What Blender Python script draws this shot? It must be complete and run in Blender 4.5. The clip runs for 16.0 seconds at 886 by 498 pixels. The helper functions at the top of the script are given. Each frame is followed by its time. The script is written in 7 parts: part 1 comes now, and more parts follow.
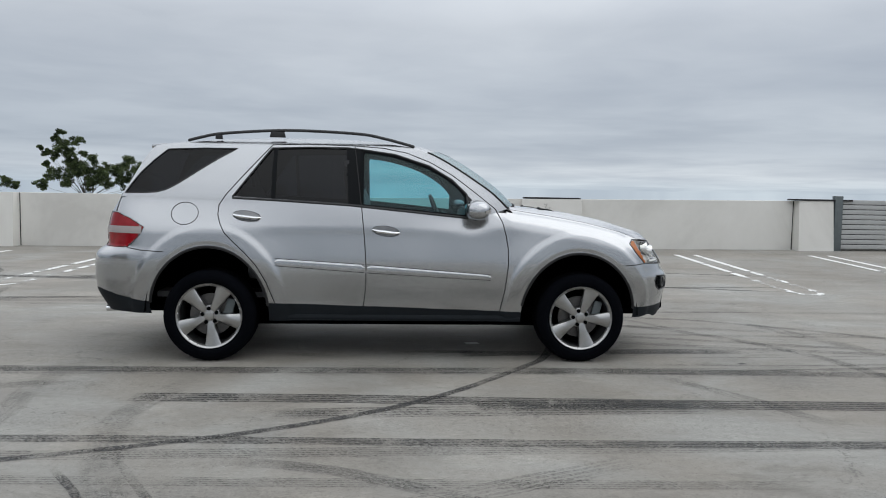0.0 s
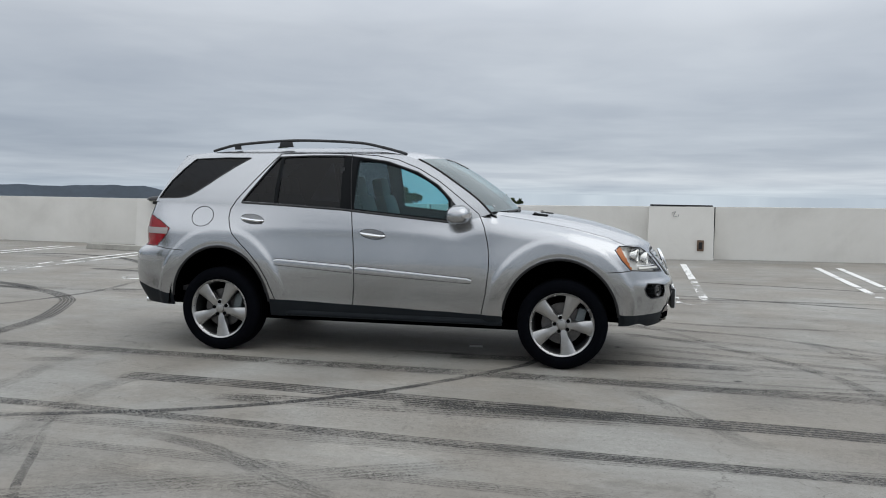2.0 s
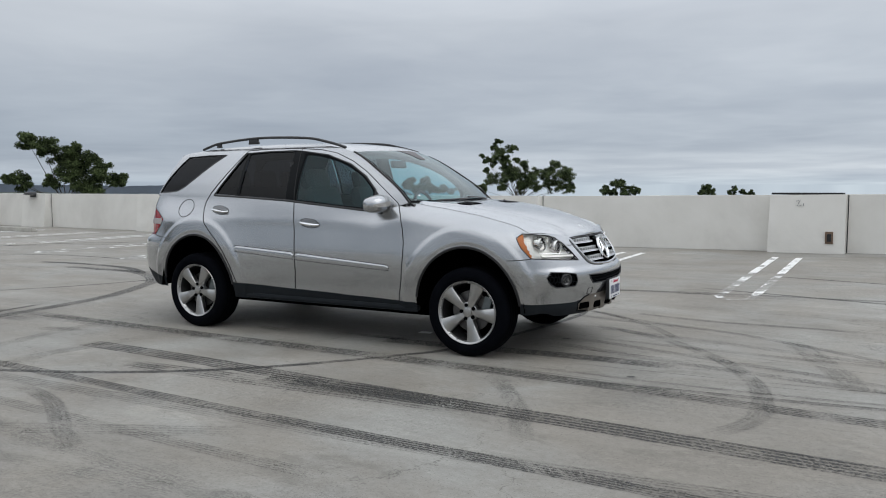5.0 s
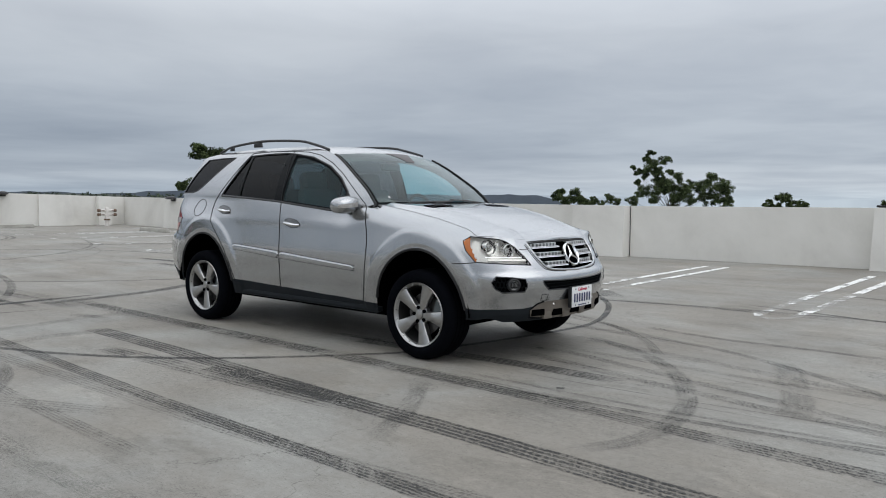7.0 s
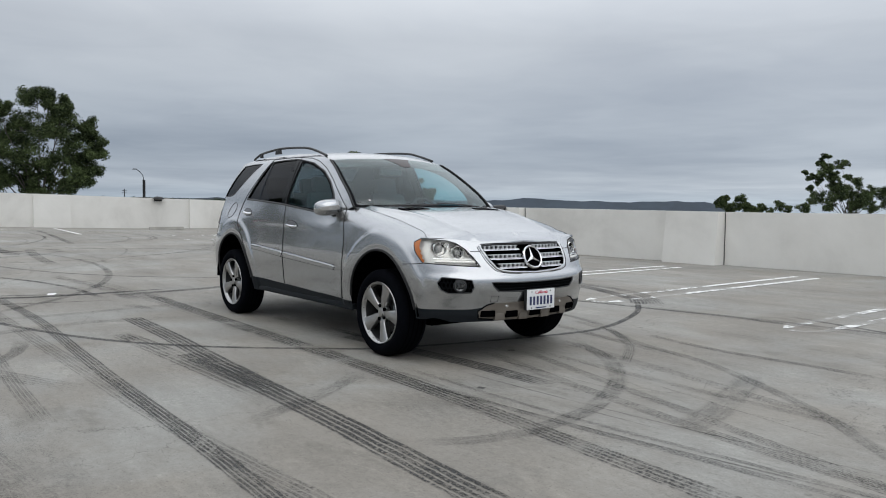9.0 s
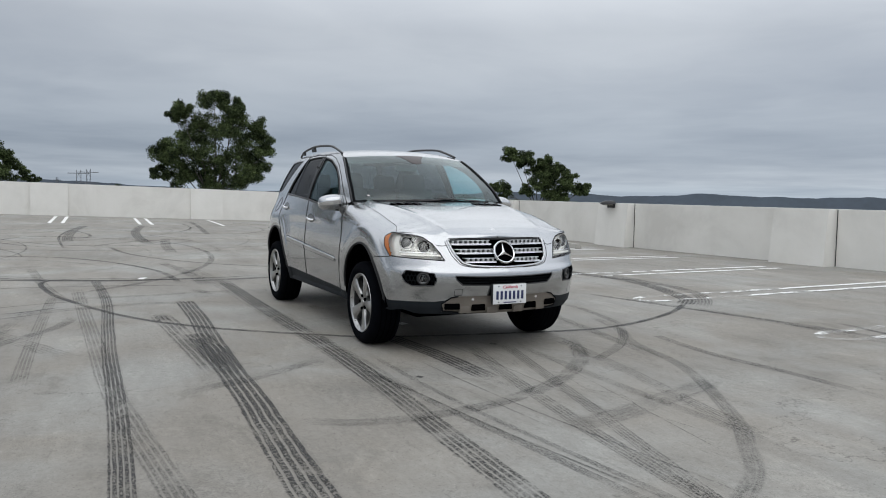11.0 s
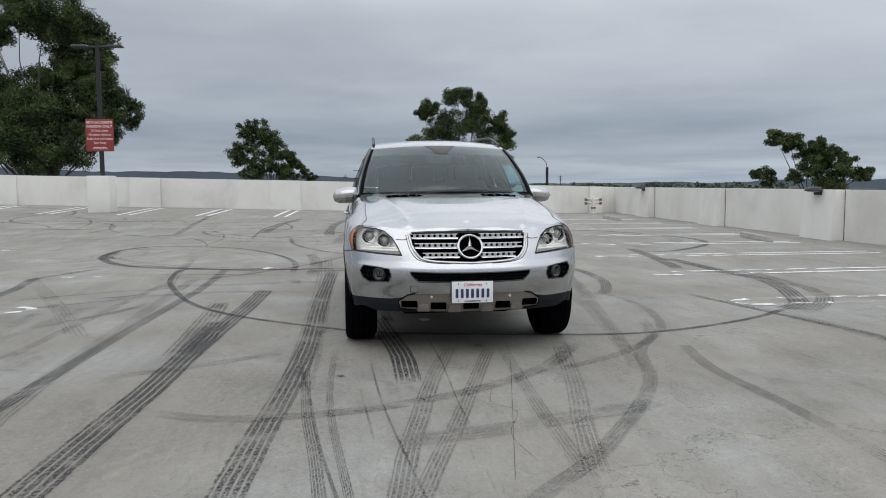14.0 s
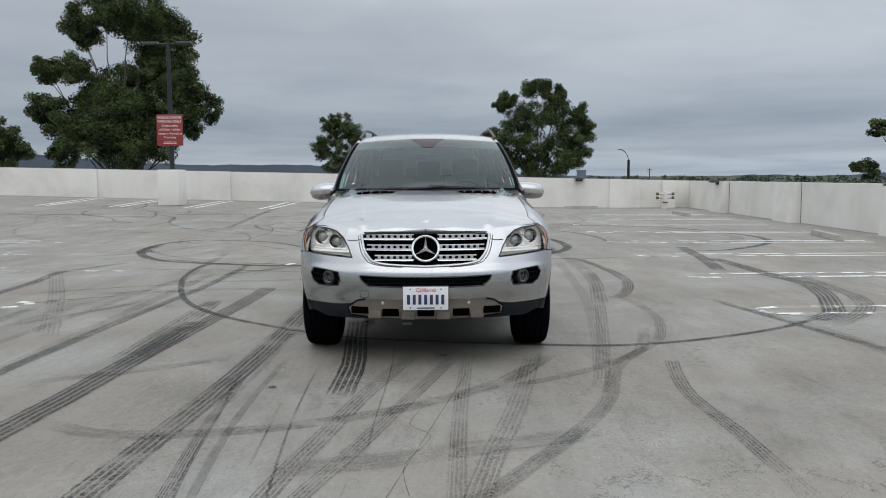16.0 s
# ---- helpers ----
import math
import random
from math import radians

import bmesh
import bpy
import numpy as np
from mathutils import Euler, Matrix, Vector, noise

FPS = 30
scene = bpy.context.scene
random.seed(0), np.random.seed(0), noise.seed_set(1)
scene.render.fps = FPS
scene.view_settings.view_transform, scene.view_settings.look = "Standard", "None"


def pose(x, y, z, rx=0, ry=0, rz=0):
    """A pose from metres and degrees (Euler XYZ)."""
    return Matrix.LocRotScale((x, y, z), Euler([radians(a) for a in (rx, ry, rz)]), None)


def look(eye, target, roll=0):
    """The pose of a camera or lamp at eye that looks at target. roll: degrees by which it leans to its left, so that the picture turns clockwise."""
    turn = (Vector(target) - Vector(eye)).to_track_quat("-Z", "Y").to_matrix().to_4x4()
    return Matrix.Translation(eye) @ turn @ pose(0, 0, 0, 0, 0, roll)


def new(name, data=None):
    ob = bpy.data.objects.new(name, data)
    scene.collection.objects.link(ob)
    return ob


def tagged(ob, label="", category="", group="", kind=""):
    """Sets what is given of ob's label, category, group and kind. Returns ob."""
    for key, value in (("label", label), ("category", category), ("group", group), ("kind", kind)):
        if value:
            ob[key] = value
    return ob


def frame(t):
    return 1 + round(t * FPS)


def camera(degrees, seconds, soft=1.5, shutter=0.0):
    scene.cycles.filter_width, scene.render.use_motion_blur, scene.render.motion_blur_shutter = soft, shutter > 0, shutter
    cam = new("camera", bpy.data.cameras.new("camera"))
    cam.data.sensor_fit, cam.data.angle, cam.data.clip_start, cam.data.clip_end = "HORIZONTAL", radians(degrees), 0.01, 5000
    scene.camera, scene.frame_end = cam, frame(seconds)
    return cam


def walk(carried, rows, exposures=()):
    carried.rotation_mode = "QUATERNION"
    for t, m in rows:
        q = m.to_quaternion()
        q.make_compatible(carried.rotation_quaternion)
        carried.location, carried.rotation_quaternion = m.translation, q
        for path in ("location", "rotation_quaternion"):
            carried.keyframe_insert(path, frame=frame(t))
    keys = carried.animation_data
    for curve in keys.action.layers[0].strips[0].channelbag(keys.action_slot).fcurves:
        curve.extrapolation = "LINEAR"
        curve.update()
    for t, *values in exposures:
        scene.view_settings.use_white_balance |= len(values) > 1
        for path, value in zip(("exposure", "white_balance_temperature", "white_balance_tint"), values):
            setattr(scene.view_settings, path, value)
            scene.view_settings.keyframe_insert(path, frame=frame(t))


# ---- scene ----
import collections

cam = camera(59.7, 16.0, soft=1.0)
PATH = [
    (0, (-0.002, -0.023, 1.373), (0.046, 1.97, 1.216), 1.0),
    (0.5, (0.43, -0.036, 1.368), (0.332, 1.956, 1.214), 1.4),
    (1, (0.9, -0.077, 1.377), (0.655, 1.903, 1.231), 1.3),
    (1.5, (1.341, -0.094, 1.369), (0.972, 1.867, 1.226), 1.2),
    (2, (1.776, -0.01, 1.376), (1.299, 1.927, 1.232), 0.9),
    (2.5, (2.23, 0.028, 1.369), (1.653, 1.937, 1.22), 0.5),
    (3, (2.631, 0.139, 1.356), (1.958, 2.015, 1.195), 0.2),
    (3.5, (3.014, 0.267, 1.361), (2.248, 2.107, 1.195), -0.1),
    (4, (3.416, 0.394, 1.359), (2.563, 2.195, 1.189), -0.2),
    (6.5, (5.124, 1.453, 1.309), (3.875, 3.008, 1.171), 0.4),
    (7, (5.411, 1.705, 1.284), (4.079, 3.189, 1.149), 0.6),
    (7.5, (5.698, 1.969, 1.309), (4.289, 3.382, 1.177), 0.6),
    (8, (6.065, 2.208, 1.300), (4.583, 3.544, 1.172), 0.7),
    (8.5, (6.349, 2.478, 1.274), (4.801, 3.738, 1.150), 0.7),
    (11, (7.578, 3.996, 1.301), (5.757, 4.809, 1.159), 0.9),
    (11.5, (7.683, 4.4, 1.322), (5.818, 5.108, 1.177), 0.8),
    (12, (7.802, 4.817, 1.312), (5.898, 5.41, 1.168), 0.7),
    (12.5, (7.863, 5.195, 1.297), (5.925, 5.668, 1.149), 0.5),
    (13, (7.87, 5.594, 1.315), (5.908, 5.952, 1.164), 0.2),
    (13.5, (7.892, 6.007, 1.318), (5.914, 6.259, 1.16), -0.1),
    (14, (7.808, 6.356, 1.309), (5.822, 6.513, 1.141), -0.3),
    (14.5, (7.682, 6.703, 1.328), (5.692, 6.777, 1.147), -0.3),
    (15, (7.612, 7.014, 1.337), (5.62, 7.027, 1.151), -0.3),
    (15.5, (7.483, 7.194, 1.32), (5.492, 7.161, 1.131), -0.2),
    (16, (7.354, 7.319, 1.328), (5.363, 7.252, 1.143), -0.3),
]
walk(cam, [(t, look(eye, target, roll)) for t, eye, target, roll in PATH])


# ---- world, sun ----
def link(nt, a, b):
    nt.links.new(a, b)


def node(nt, kind, **kw):
    n = nt.nodes.new(kind)
    for k, v in kw.items():
        if k in n.inputs:
            n.inputs[k].default_value = v
    return n


def ramp(nt, fac, stops, mode="LINEAR"):
    r = nt.nodes.new("ShaderNodeValToRGB")
    r.color_ramp.interpolation = mode
    els = r.color_ramp.elements
    while len(els) < len(stops):
        els.new(0.5)
    for e, (p, c) in zip(els, stops):
        e.position = p
        e.color = (*c, 1) if isinstance(c, tuple) else (c, c, c, 1)
    link(nt, fac, r.inputs[0])
    return r.outputs[0]


def maths(nt, op, a, b=None, c=None):
    m = nt.nodes.new("ShaderNodeMath")
    m.operation = op
    for i, v in enumerate((a, b, c)):
        if v is None:
            continue
        if isinstance(v, (int, float)):
            m.inputs[i].default_value = v
        else:
            link(nt, v, m.inputs[i])
    return m.outputs[0]


def mix(nt, fac, a, b, blend="MIX"):
    m = nt.nodes.new("ShaderNodeMix")
    m.data_type, m.blend_type = "RGBA", blend
    for sock, v in ((m.inputs[0], fac), (m.inputs[6], a), (m.inputs[7], b)):
        if isinstance(v, (int, float)):
            sock.default_value = v
        elif isinstance(v, tuple):
            sock.default_value = (*v, 1)
        else:
            link(nt, v, sock)
    return m.outputs[2]


SUN_AZ, SUN_EL = 82.0, 55.0     # degrees from +y towards +x, and above the horizon

world = bpy.data.worlds.new("overcast")
scene.world = world
world.use_nodes = True
wt = world.node_tree
wt.nodes.clear()
w_out = wt.nodes.new("ShaderNodeOutputWorld")
w_bg = wt.nodes.new("ShaderNodeBackground")
link(wt, w_bg.outputs[0], w_out.inputs[0])
sky = wt.nodes.new("ShaderNodeTexSky")
sky.sky_type, sky.sun_disc = "NISHITA", False
sky.sun_elevation, sky.sun_rotation = radians(SUN_EL), radians(SUN_AZ)
tc = wt.nodes.new("ShaderNodeTexCoord")
sep = wt.nodes.new("ShaderNodeSeparateXYZ")
link(wt, tc.outputs["Generated"], sep.inputs[0])
up = maths(wt, "MAXIMUM", sep.outputs[2], 0.0)
den = maths(wt, "ADD", up, 0.055)
comb = wt.nodes.new("ShaderNodeCombineXYZ")
link(wt, maths(wt, "DIVIDE", sep.outputs[0], den), comb.inputs[0])
link(wt, maths(wt, "DIVIDE", sep.outputs[1], den), comb.inputs[1])
n_big = node(wt, "ShaderNodeTexNoise", Scale=0.36, Detail=5.0, Roughness=0.48, Distortion=0.25)
n_fine = node(wt, "ShaderNodeTexNoise", Scale=1.3, Detail=5.0, Roughness=0.55, Distortion=0.5)
for n in (n_big, n_fine):
    link(wt, comb.outputs[0], n.inputs["Vector"])
cover = maths(wt, "ADD", maths(wt, "MULTIPLY", n_big.outputs[0], 0.8), maths(wt, "MULTIPLY", n_fine.outputs[0], 0.2))
cloud = ramp(wt, cover, [(0.30, (0.76, 0.79, 0.84)), (0.45, (0.90, 0.92, 0.95)), (0.58, (1.05, 1.06, 1.07)), (0.74, (1.16, 1.16, 1.16))])
# an overcast dome is dimmer towards the horizon and brightest overhead
dome = ramp(wt, up, [(0.0, (0.47, 0.53, 0.58)), (0.02, (0.52, 0.56, 0.60)), (0.05, (0.40, 0.44, 0.49)), (0.20, (0.47, 0.50, 0.54)), (0.32, (0.78, 0.81, 0.85)), (0.5, (1.03, 1.06, 1.10)), (1.0, (1.22, 1.26, 1.30))])
# brighter towards the north and the hidden sun in the east
side = maths(wt, "ADD", maths(wt, "MULTIPLY", sep.outputs[1], 0.12), maths(wt, "MULTIPLY", sep.outputs[0], 0.03))
dome = mix(wt, 1.0, mix(wt, 1.0, dome, cloud, "MULTIPLY"), maths(wt, "ADD", side, 1.10), "MULTIPLY")
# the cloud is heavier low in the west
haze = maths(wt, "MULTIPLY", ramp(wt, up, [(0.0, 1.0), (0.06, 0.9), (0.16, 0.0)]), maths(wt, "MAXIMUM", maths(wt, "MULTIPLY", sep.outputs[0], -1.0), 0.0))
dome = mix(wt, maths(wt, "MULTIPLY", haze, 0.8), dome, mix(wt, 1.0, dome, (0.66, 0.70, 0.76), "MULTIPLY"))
clear = mix(wt, 1.0, sky.outputs[0], (0.10, 0.10, 0.10), "MULTIPLY")
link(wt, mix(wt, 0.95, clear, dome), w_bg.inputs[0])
w_bg.inputs[1].default_value = 1.0

sun_data = bpy.data.lights.new("sun", "SUN")
sun_data.energy, sun_data.angle, sun_data.color = 0.6, radians(60), (1.0, 0.97, 0.92)
sun = new("sun", sun_data)
to_sun = Vector((math.sin(radians(SUN_AZ)) * math.cos(radians(SUN_EL)), math.cos(radians(SUN_AZ)) * math.cos(radians(SUN_EL)), math.sin(radians(SUN_EL))))
sun.matrix_world = look(to_sun * 50, (0, 0, 0))


# ---- materials ----
def surface(name, rough=0.5, metal=0.0, **more):
    m = bpy.data.materials.new(name)
    m.use_nodes = True
    nt = m.node_tree
    b = nt.nodes["Principled BSDF"]
    b.inputs["Roughness"].default_value, b.inputs["Metallic"].default_value = rough, metal
    for k, v in more.items():
        b.inputs[k.replace("_", " ")].default_value = v
    return m, nt, b


def place(nt, scale=(1, 1, 1)):
    t = nt.nodes.new("ShaderNodeTexCoord")
    mp = nt.nodes.new("ShaderNodeMapping")
    mp.inputs["Scale"].default_value = scale
    link(nt, t.outputs["Object"], mp.inputs[0])
    return mp.outputs[0]


def noise_at(nt, vec, scale, detail=5.0, rough=0.55, dist=0.0):
    n = node(nt, "ShaderNodeTexNoise", Scale=scale, Detail=detail, Roughness=rough, Distortion=dist)
    link(nt, vec, n.inputs["Vector"])
    return n.outputs[0]


def bump(nt, b, height, strength, dist=0.01):
    bp = nt.nodes.new("ShaderNodeBump")
    bp.inputs["Strength"].default_value, bp.inputs["Distance"].default_value = strength, dist
    link(nt, height, bp.inputs["Height"])
    link(nt, bp.outputs[0], b.inputs["Normal"])


def plain(name, colour, rough=0.5, metal=0.0, vary=0.12, scale=8.0, relief=0.0, **more):
    """A painted, moulded or cast surface with soft two-scale variation."""
    m, nt, b = surface(name, rough, metal, **more)
    vec = place(nt)
    n = maths(nt, "ADD", maths(nt, "MULTIPLY", noise_at(nt, vec, scale), 0.6), maths(nt, "MULTIPLY", noise_at(nt, vec, scale * 9, 3), 0.4))
    lo, hi = tuple(c * (1 - vary) for c in colour), tuple(min(1, c * (1 + vary)) for c in colour)
    link(nt, ramp(nt, n, [(0.3, lo), (0.7, hi)]), b.inputs["Base Color"])
    if relief:
        bump(nt, b, noise_at(nt, vec, scale * 12, 4), relief, 0.004)
    return m


def concrete_deck():
    m, nt, b = surface("deck_concrete", 0.78)
    vec, streak = place(nt), place(nt, (0.22, 1.0, 1.0))
    broad = noise_at(nt, vec, 0.30, 6, 0.6, 0.5)
    mid = noise_at(nt, vec, 1.5, 7, 0.62, 0.3)
    fine = noise_at(nt, vec, 22, 6, 0.8)
    drag = noise_at(nt, streak, 2.6, 6, 0.65, 0.2)
    n = maths(nt, "ADD", maths(nt, "ADD", maths(nt, "MULTIPLY", broad, 0.30), maths(nt, "MULTIPLY", mid, 0.26)), maths(nt, "ADD", maths(nt, "MULTIPLY", drag, 0.20), maths(nt, "MULTIPLY", fine, 0.24)))
    base = ramp(nt, n, [(0.36, (0.138, 0.130, 0.116)), (0.46, (0.218, 0.208, 0.190)), (0.54, (0.271, 0.261, 0.241)), (0.64, (0.352, 0.342, 0.320))])
    # cooler washed patches against warmer dusty ones
    wash = ramp(nt, noise_at(nt, vec, 0.75, 5, 0.55, 0.6), [(0.38, (0.95, 0.915, 0.865)), (0.52, (1.0, 0.99, 0.965)), (0.64, (1.07, 1.095, 1.10))])
    base = mix(nt, 1.0, base, wash, "MULTIPLY")
    # small dark specks and pale scuffs
    pits = ramp(nt, noise_at(nt, vec, 95, 2, 0.5), [(0.29, (0.35, 0.34, 0.33)), (0.37, (1.0, 1.0, 1.0)), (0.64, (1.0, 1.0, 1.0)), (0.74, (1.32, 1.32, 1.31))])
    ripple = ramp(nt, noise_at(nt, vec, 34, 3, 0.6, 2.5), [(0.36, (0.60, 0.60, 0.59)), (0.45, (0.98, 0.98, 0.98)), (0.57, (1.0, 1.0, 1.0)), (0.67, (1.28, 1.28, 1.27))])
    where = ramp(nt, noise_at(nt, streak, 1.0, 6, 0.7, 0.8), [(0.44, 0.0), (0.58, 0.85)])
    base = mix(nt, where, mix(nt, 0.8, base, pits, "MULTIPLY"), mix(nt, 1.0, base, ripple, "MULTIPLY"))
    stain = ramp(nt, noise_at(nt, streak, 0.9, 8, 0.7, 1.2), [(0.56, (1.0, 1.0, 1.0)), (0.70, (0.80, 0.79, 0.78))])
    base = mix(nt, 0.8, base, stain, "MULTIPLY")
    # worn coating: sharp-edged pale and dark flakes, drawn out along the sweeping direction
    flake = noise_at(nt, place(nt, (0.45, 1.0, 1.0)), 2.1, 10, 0.74, 0.5)
    base = mix(nt, 1.0, base, ramp(nt, flake, [(0.36, (0.80, 0.795, 0.785)), (0.425, (0.97, 0.97, 0.97)), (0.575, (1.0, 1.0, 1.0)), (0.625, (1.13, 1.13, 1.125))]), "MULTIPLY")
    scratch = noise_at(nt, place(nt, (1.0, 6.0, 1.0)), 7.0, 8, 0.72, 0.8)
    base = mix(nt, 0.75, base, ramp(nt, scratch, [(0.34, (0.72, 0.72, 0.71)), (0.41, (1.0, 1.0, 1.0)), (0.60, (1.0, 1.0, 1.0)), (0.68, (1.22, 1.22, 1.21))]), "MULTIPLY")
    # hairline cracks along the edges of wandering cells, only here and there
    wob = nt.nodes.new("ShaderNodeVectorMath")
    wob.operation = "ADD"
    nv = node(nt, "ShaderNodeTexNoise", Scale=1.7, Detail=5.0, Roughness=0.65)
    link(nt, vec, nv.inputs["Vector"])
    link(nt, vec, wob.inputs[0])
    link(nt, nv.outputs[1], wob.inputs[1])
    cell = nt.nodes.new("ShaderNodeTexVoronoi")
    cell.feature = "DISTANCE_TO_EDGE"
    cell.inputs["Scale"].default_value = 0.75
    link(nt, wob.outputs[0], cell.inputs["Vector"])
    crack = ramp(nt, cell.outputs["Distance"], [(0.0015, 1.0), (0.0045, 0.0)])
    crack = maths(nt, "MULTIPLY", crack, ramp(nt, noise_at(nt, vec, 0.6, 3, 0.5), [(0.47, 0.0), (0.56, 0.8)]))
    link(nt, mix(nt, crack, base, (0.085, 0.080, 0.072)), b.inputs["Base Color"])
    link(nt, ramp(nt, mid, [(0.3, 0.62), (0.7, 0.86)]), b.inputs["Roughness"])
    bump(nt, b, maths(nt, "ADD", maths(nt, "MULTIPLY", fine, 0.8), maths(nt, "MULTIPLY", noise_at(nt, vec, 60, 3), 0.4)), 0.45, 0.008)
    return m


def painted_wall():
    m, nt, b = surface("white_wall_paint", 0.8)
    vec, drip = place(nt), place(nt, (1.0, 1.0, 0.12))
    n = maths(nt, "ADD", maths(nt, "MULTIPLY", noise_at(nt, vec, 0.6, 7, 0.62, 0.4), 0.90), maths(nt, "MULTIPLY", noise_at(nt, drip, 3, 5, 0.6), 0.10))
    link(nt, ramp(nt, n, [(0.32, (0.610, 0.595, 0.560)), (0.50, (0.715, 0.702, 0.664)), (0.68, (0.775, 0.762, 0.726))]), b.inputs["Base Color"])
    bump(nt, b, noise_at(nt, vec, 60, 4, 0.7), 0.25, 0.004)
    return m


def stain_strip(name, colour, kind, strength):
    """Rubber or paint lying on the deck; u runs along the strip in metres, v across it."""
    m, nt, b = surface(name, 0.7)
    b.inputs["Base Color"].default_value = (*colour, 1)
    uv = nt.nodes.new("ShaderNodeUVMap")
    uv.uv_map = "along"
    s = nt.nodes.new("ShaderNodeSeparateXYZ")
    link(nt, uv.outputs[0], s.inputs[0])
    u, v = s.outputs[0], s.outputs[1]
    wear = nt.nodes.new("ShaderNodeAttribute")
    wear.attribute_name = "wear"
    vec = place(nt)
    edge = maths(nt, "MULTIPLY", maths(nt, "MULTIPLY", v, maths(nt, "SUBTRACT", 1.0, v)), 4.0)
    patch = ramp(nt, noise_at(nt, vec, 2.6, 8, 0.72, 0.6), [(0.36, 0.22), (0.54, 1.0)])
    grit = ramp(nt, noise_at(nt, vec, 70, 5, 0.8), [(0.42, 0.12), (0.53, 1.0)])
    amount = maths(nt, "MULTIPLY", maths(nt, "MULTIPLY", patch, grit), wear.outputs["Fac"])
    if kind == "tread":
        rib = maths(nt, "ABSOLUTE", maths(nt, "SUBTRACT", maths(nt, "FRACT", maths(nt, "MULTIPLY", maths(nt, "ADD", v, maths(nt, "MULTIPLY", noise_at(nt, vec, 3.0, 3), 0.10)), 5.0)), 0.5))
        rib = ramp(nt, rib, [(0.30, 1.0), (0.37, 0.06)])
        c = nt.nodes.new("ShaderNodeCombineXYZ")
        link(nt, maths(nt, "MULTIPLY", u, 38.0), c.inputs[0])
        link(nt, maths(nt, "MULTIPLY", v, 10.0), c.inputs[1])
        slant = maths(nt, "FRACT", maths(nt, "ADD", maths(nt, "MULTIPLY", u, 21.0), maths(nt, "MULTIPLY", v, 2.4)))
        bar = ramp(nt, maths(nt, "ABSOLUTE", maths(nt, "SUBTRACT", slant, 0.5)), [(0.33, 1.0), (0.42, 0.62)])
        lug = maths(nt, "MULTIPLY", bar, ramp(nt, noise_at(nt, c.outputs[0], 1.0, 3, 0.6), [(0.40, 0.25), (0.50, 1.0)]))
        amount = maths(nt, "MULTIPLY", amount, maths(nt, "MULTIPLY", rib, lug))
        amount = maths(nt, "MULTIPLY", amount, ramp(nt, maths(nt, "ADD", edge, maths(nt, "MULTIPLY", maths(nt, "SUBTRACT", noise_at(nt, vec, 14, 4, 0.7), 0.5), 0.7)), [(0.05, 0.0), (0.22, 1.0)]))
    elif kind == "smudge":
        c = nt.nodes.new("ShaderNodeCombineXYZ")
        link(nt, maths(nt, "MULTIPLY", u, 3.0), c.inputs[0])
        link(nt, maths(nt, "MULTIPLY", v, 11.0), c.inputs[1])
        stria = ramp(nt, noise_at(nt, c.outputs[0], 1.0, 6, 0.7), [(0.38, 0.30), (0.55, 1.0)])
        amount = maths(nt, "MULTIPLY", amount, stria)
        amount = maths(nt, "MULTIPLY", amount, ramp(nt, edge, [(0.0, 0.0), (0.65, 1.0)], "EASE"))
    elif kind == "line":
        amount = maths(nt, "MULTIPLY", amount, ramp(nt, edge, [(0.0, 0.2), (0.35, 1.0)]))
    else:
        gone = maths(nt, "MULTIPLY", maths(nt, "SUBTRACT", 1.0, wear.outputs["Fac"]), 0.25)
        amount = ramp(nt, maths(nt, "SUBTRACT", noise_at(nt, vec, 2.4, 8, 0.72, 0.4), gone), [(0.34, 0.12), (0.405, 1.0)])
    amount = maths(nt, "MINIMUM", maths(nt, "MULTIPLY", amount, strength), 1.0)
    tr = nt.nodes.new("ShaderNodeBsdfTransparent")
    mx = nt.nodes.new("ShaderNodeMixShader")
    link(nt, amount, mx.inputs[0])
    link(nt, tr.outputs[0], mx.inputs[1])
    link(nt, b.outputs[0], mx.inputs[2])
    link(nt, mx.outputs[0], nt.nodes["Material Output"].inputs[0])
    return m


def glass(name, tint, rough=0.0, gain=1.0, sheen=(1.0, 1.0, 1.0)):
    """A thin pane: tinted straight through, with a mirror gloss on top."""
    m = bpy.data.materials.new(name)
    m.use_nodes = True
    nt = m.node_tree
    nt.nodes.clear()
    out = nt.nodes.new("ShaderNodeOutputMaterial")
    tr = nt.nodes.new("ShaderNodeBsdfTransparent")
    tr.inputs[0].default_value = (*tint, 1)
    gl = nt.nodes.new("ShaderNodeBsdfGlossy")
    gl.inputs["Roughness"].default_value = rough
    gl.inputs["Color"].default_value = (*sheen, 1)
    lw = nt.nodes.new("ShaderNodeLayerWeight")
    lw.inputs[0].default_value = 0.5
    edge = maths(nt, "POWER", lw.outputs["Facing"], 4.5)
    gloss = maths(nt, "ADD", maths(nt, "MULTIPLY", edge, 0.92), 0.075)
    mx = nt.nodes.new("ShaderNodeMixShader")
    link(nt, maths(nt, "MULTIPLY", gloss, gain), mx.inputs[0])
    link(nt, tr.outputs[0], mx.inputs[1])
    link(nt, gl.outputs[0], mx.inputs[2])
    link(nt, mx.outputs[0], out.inputs[0])
    return m


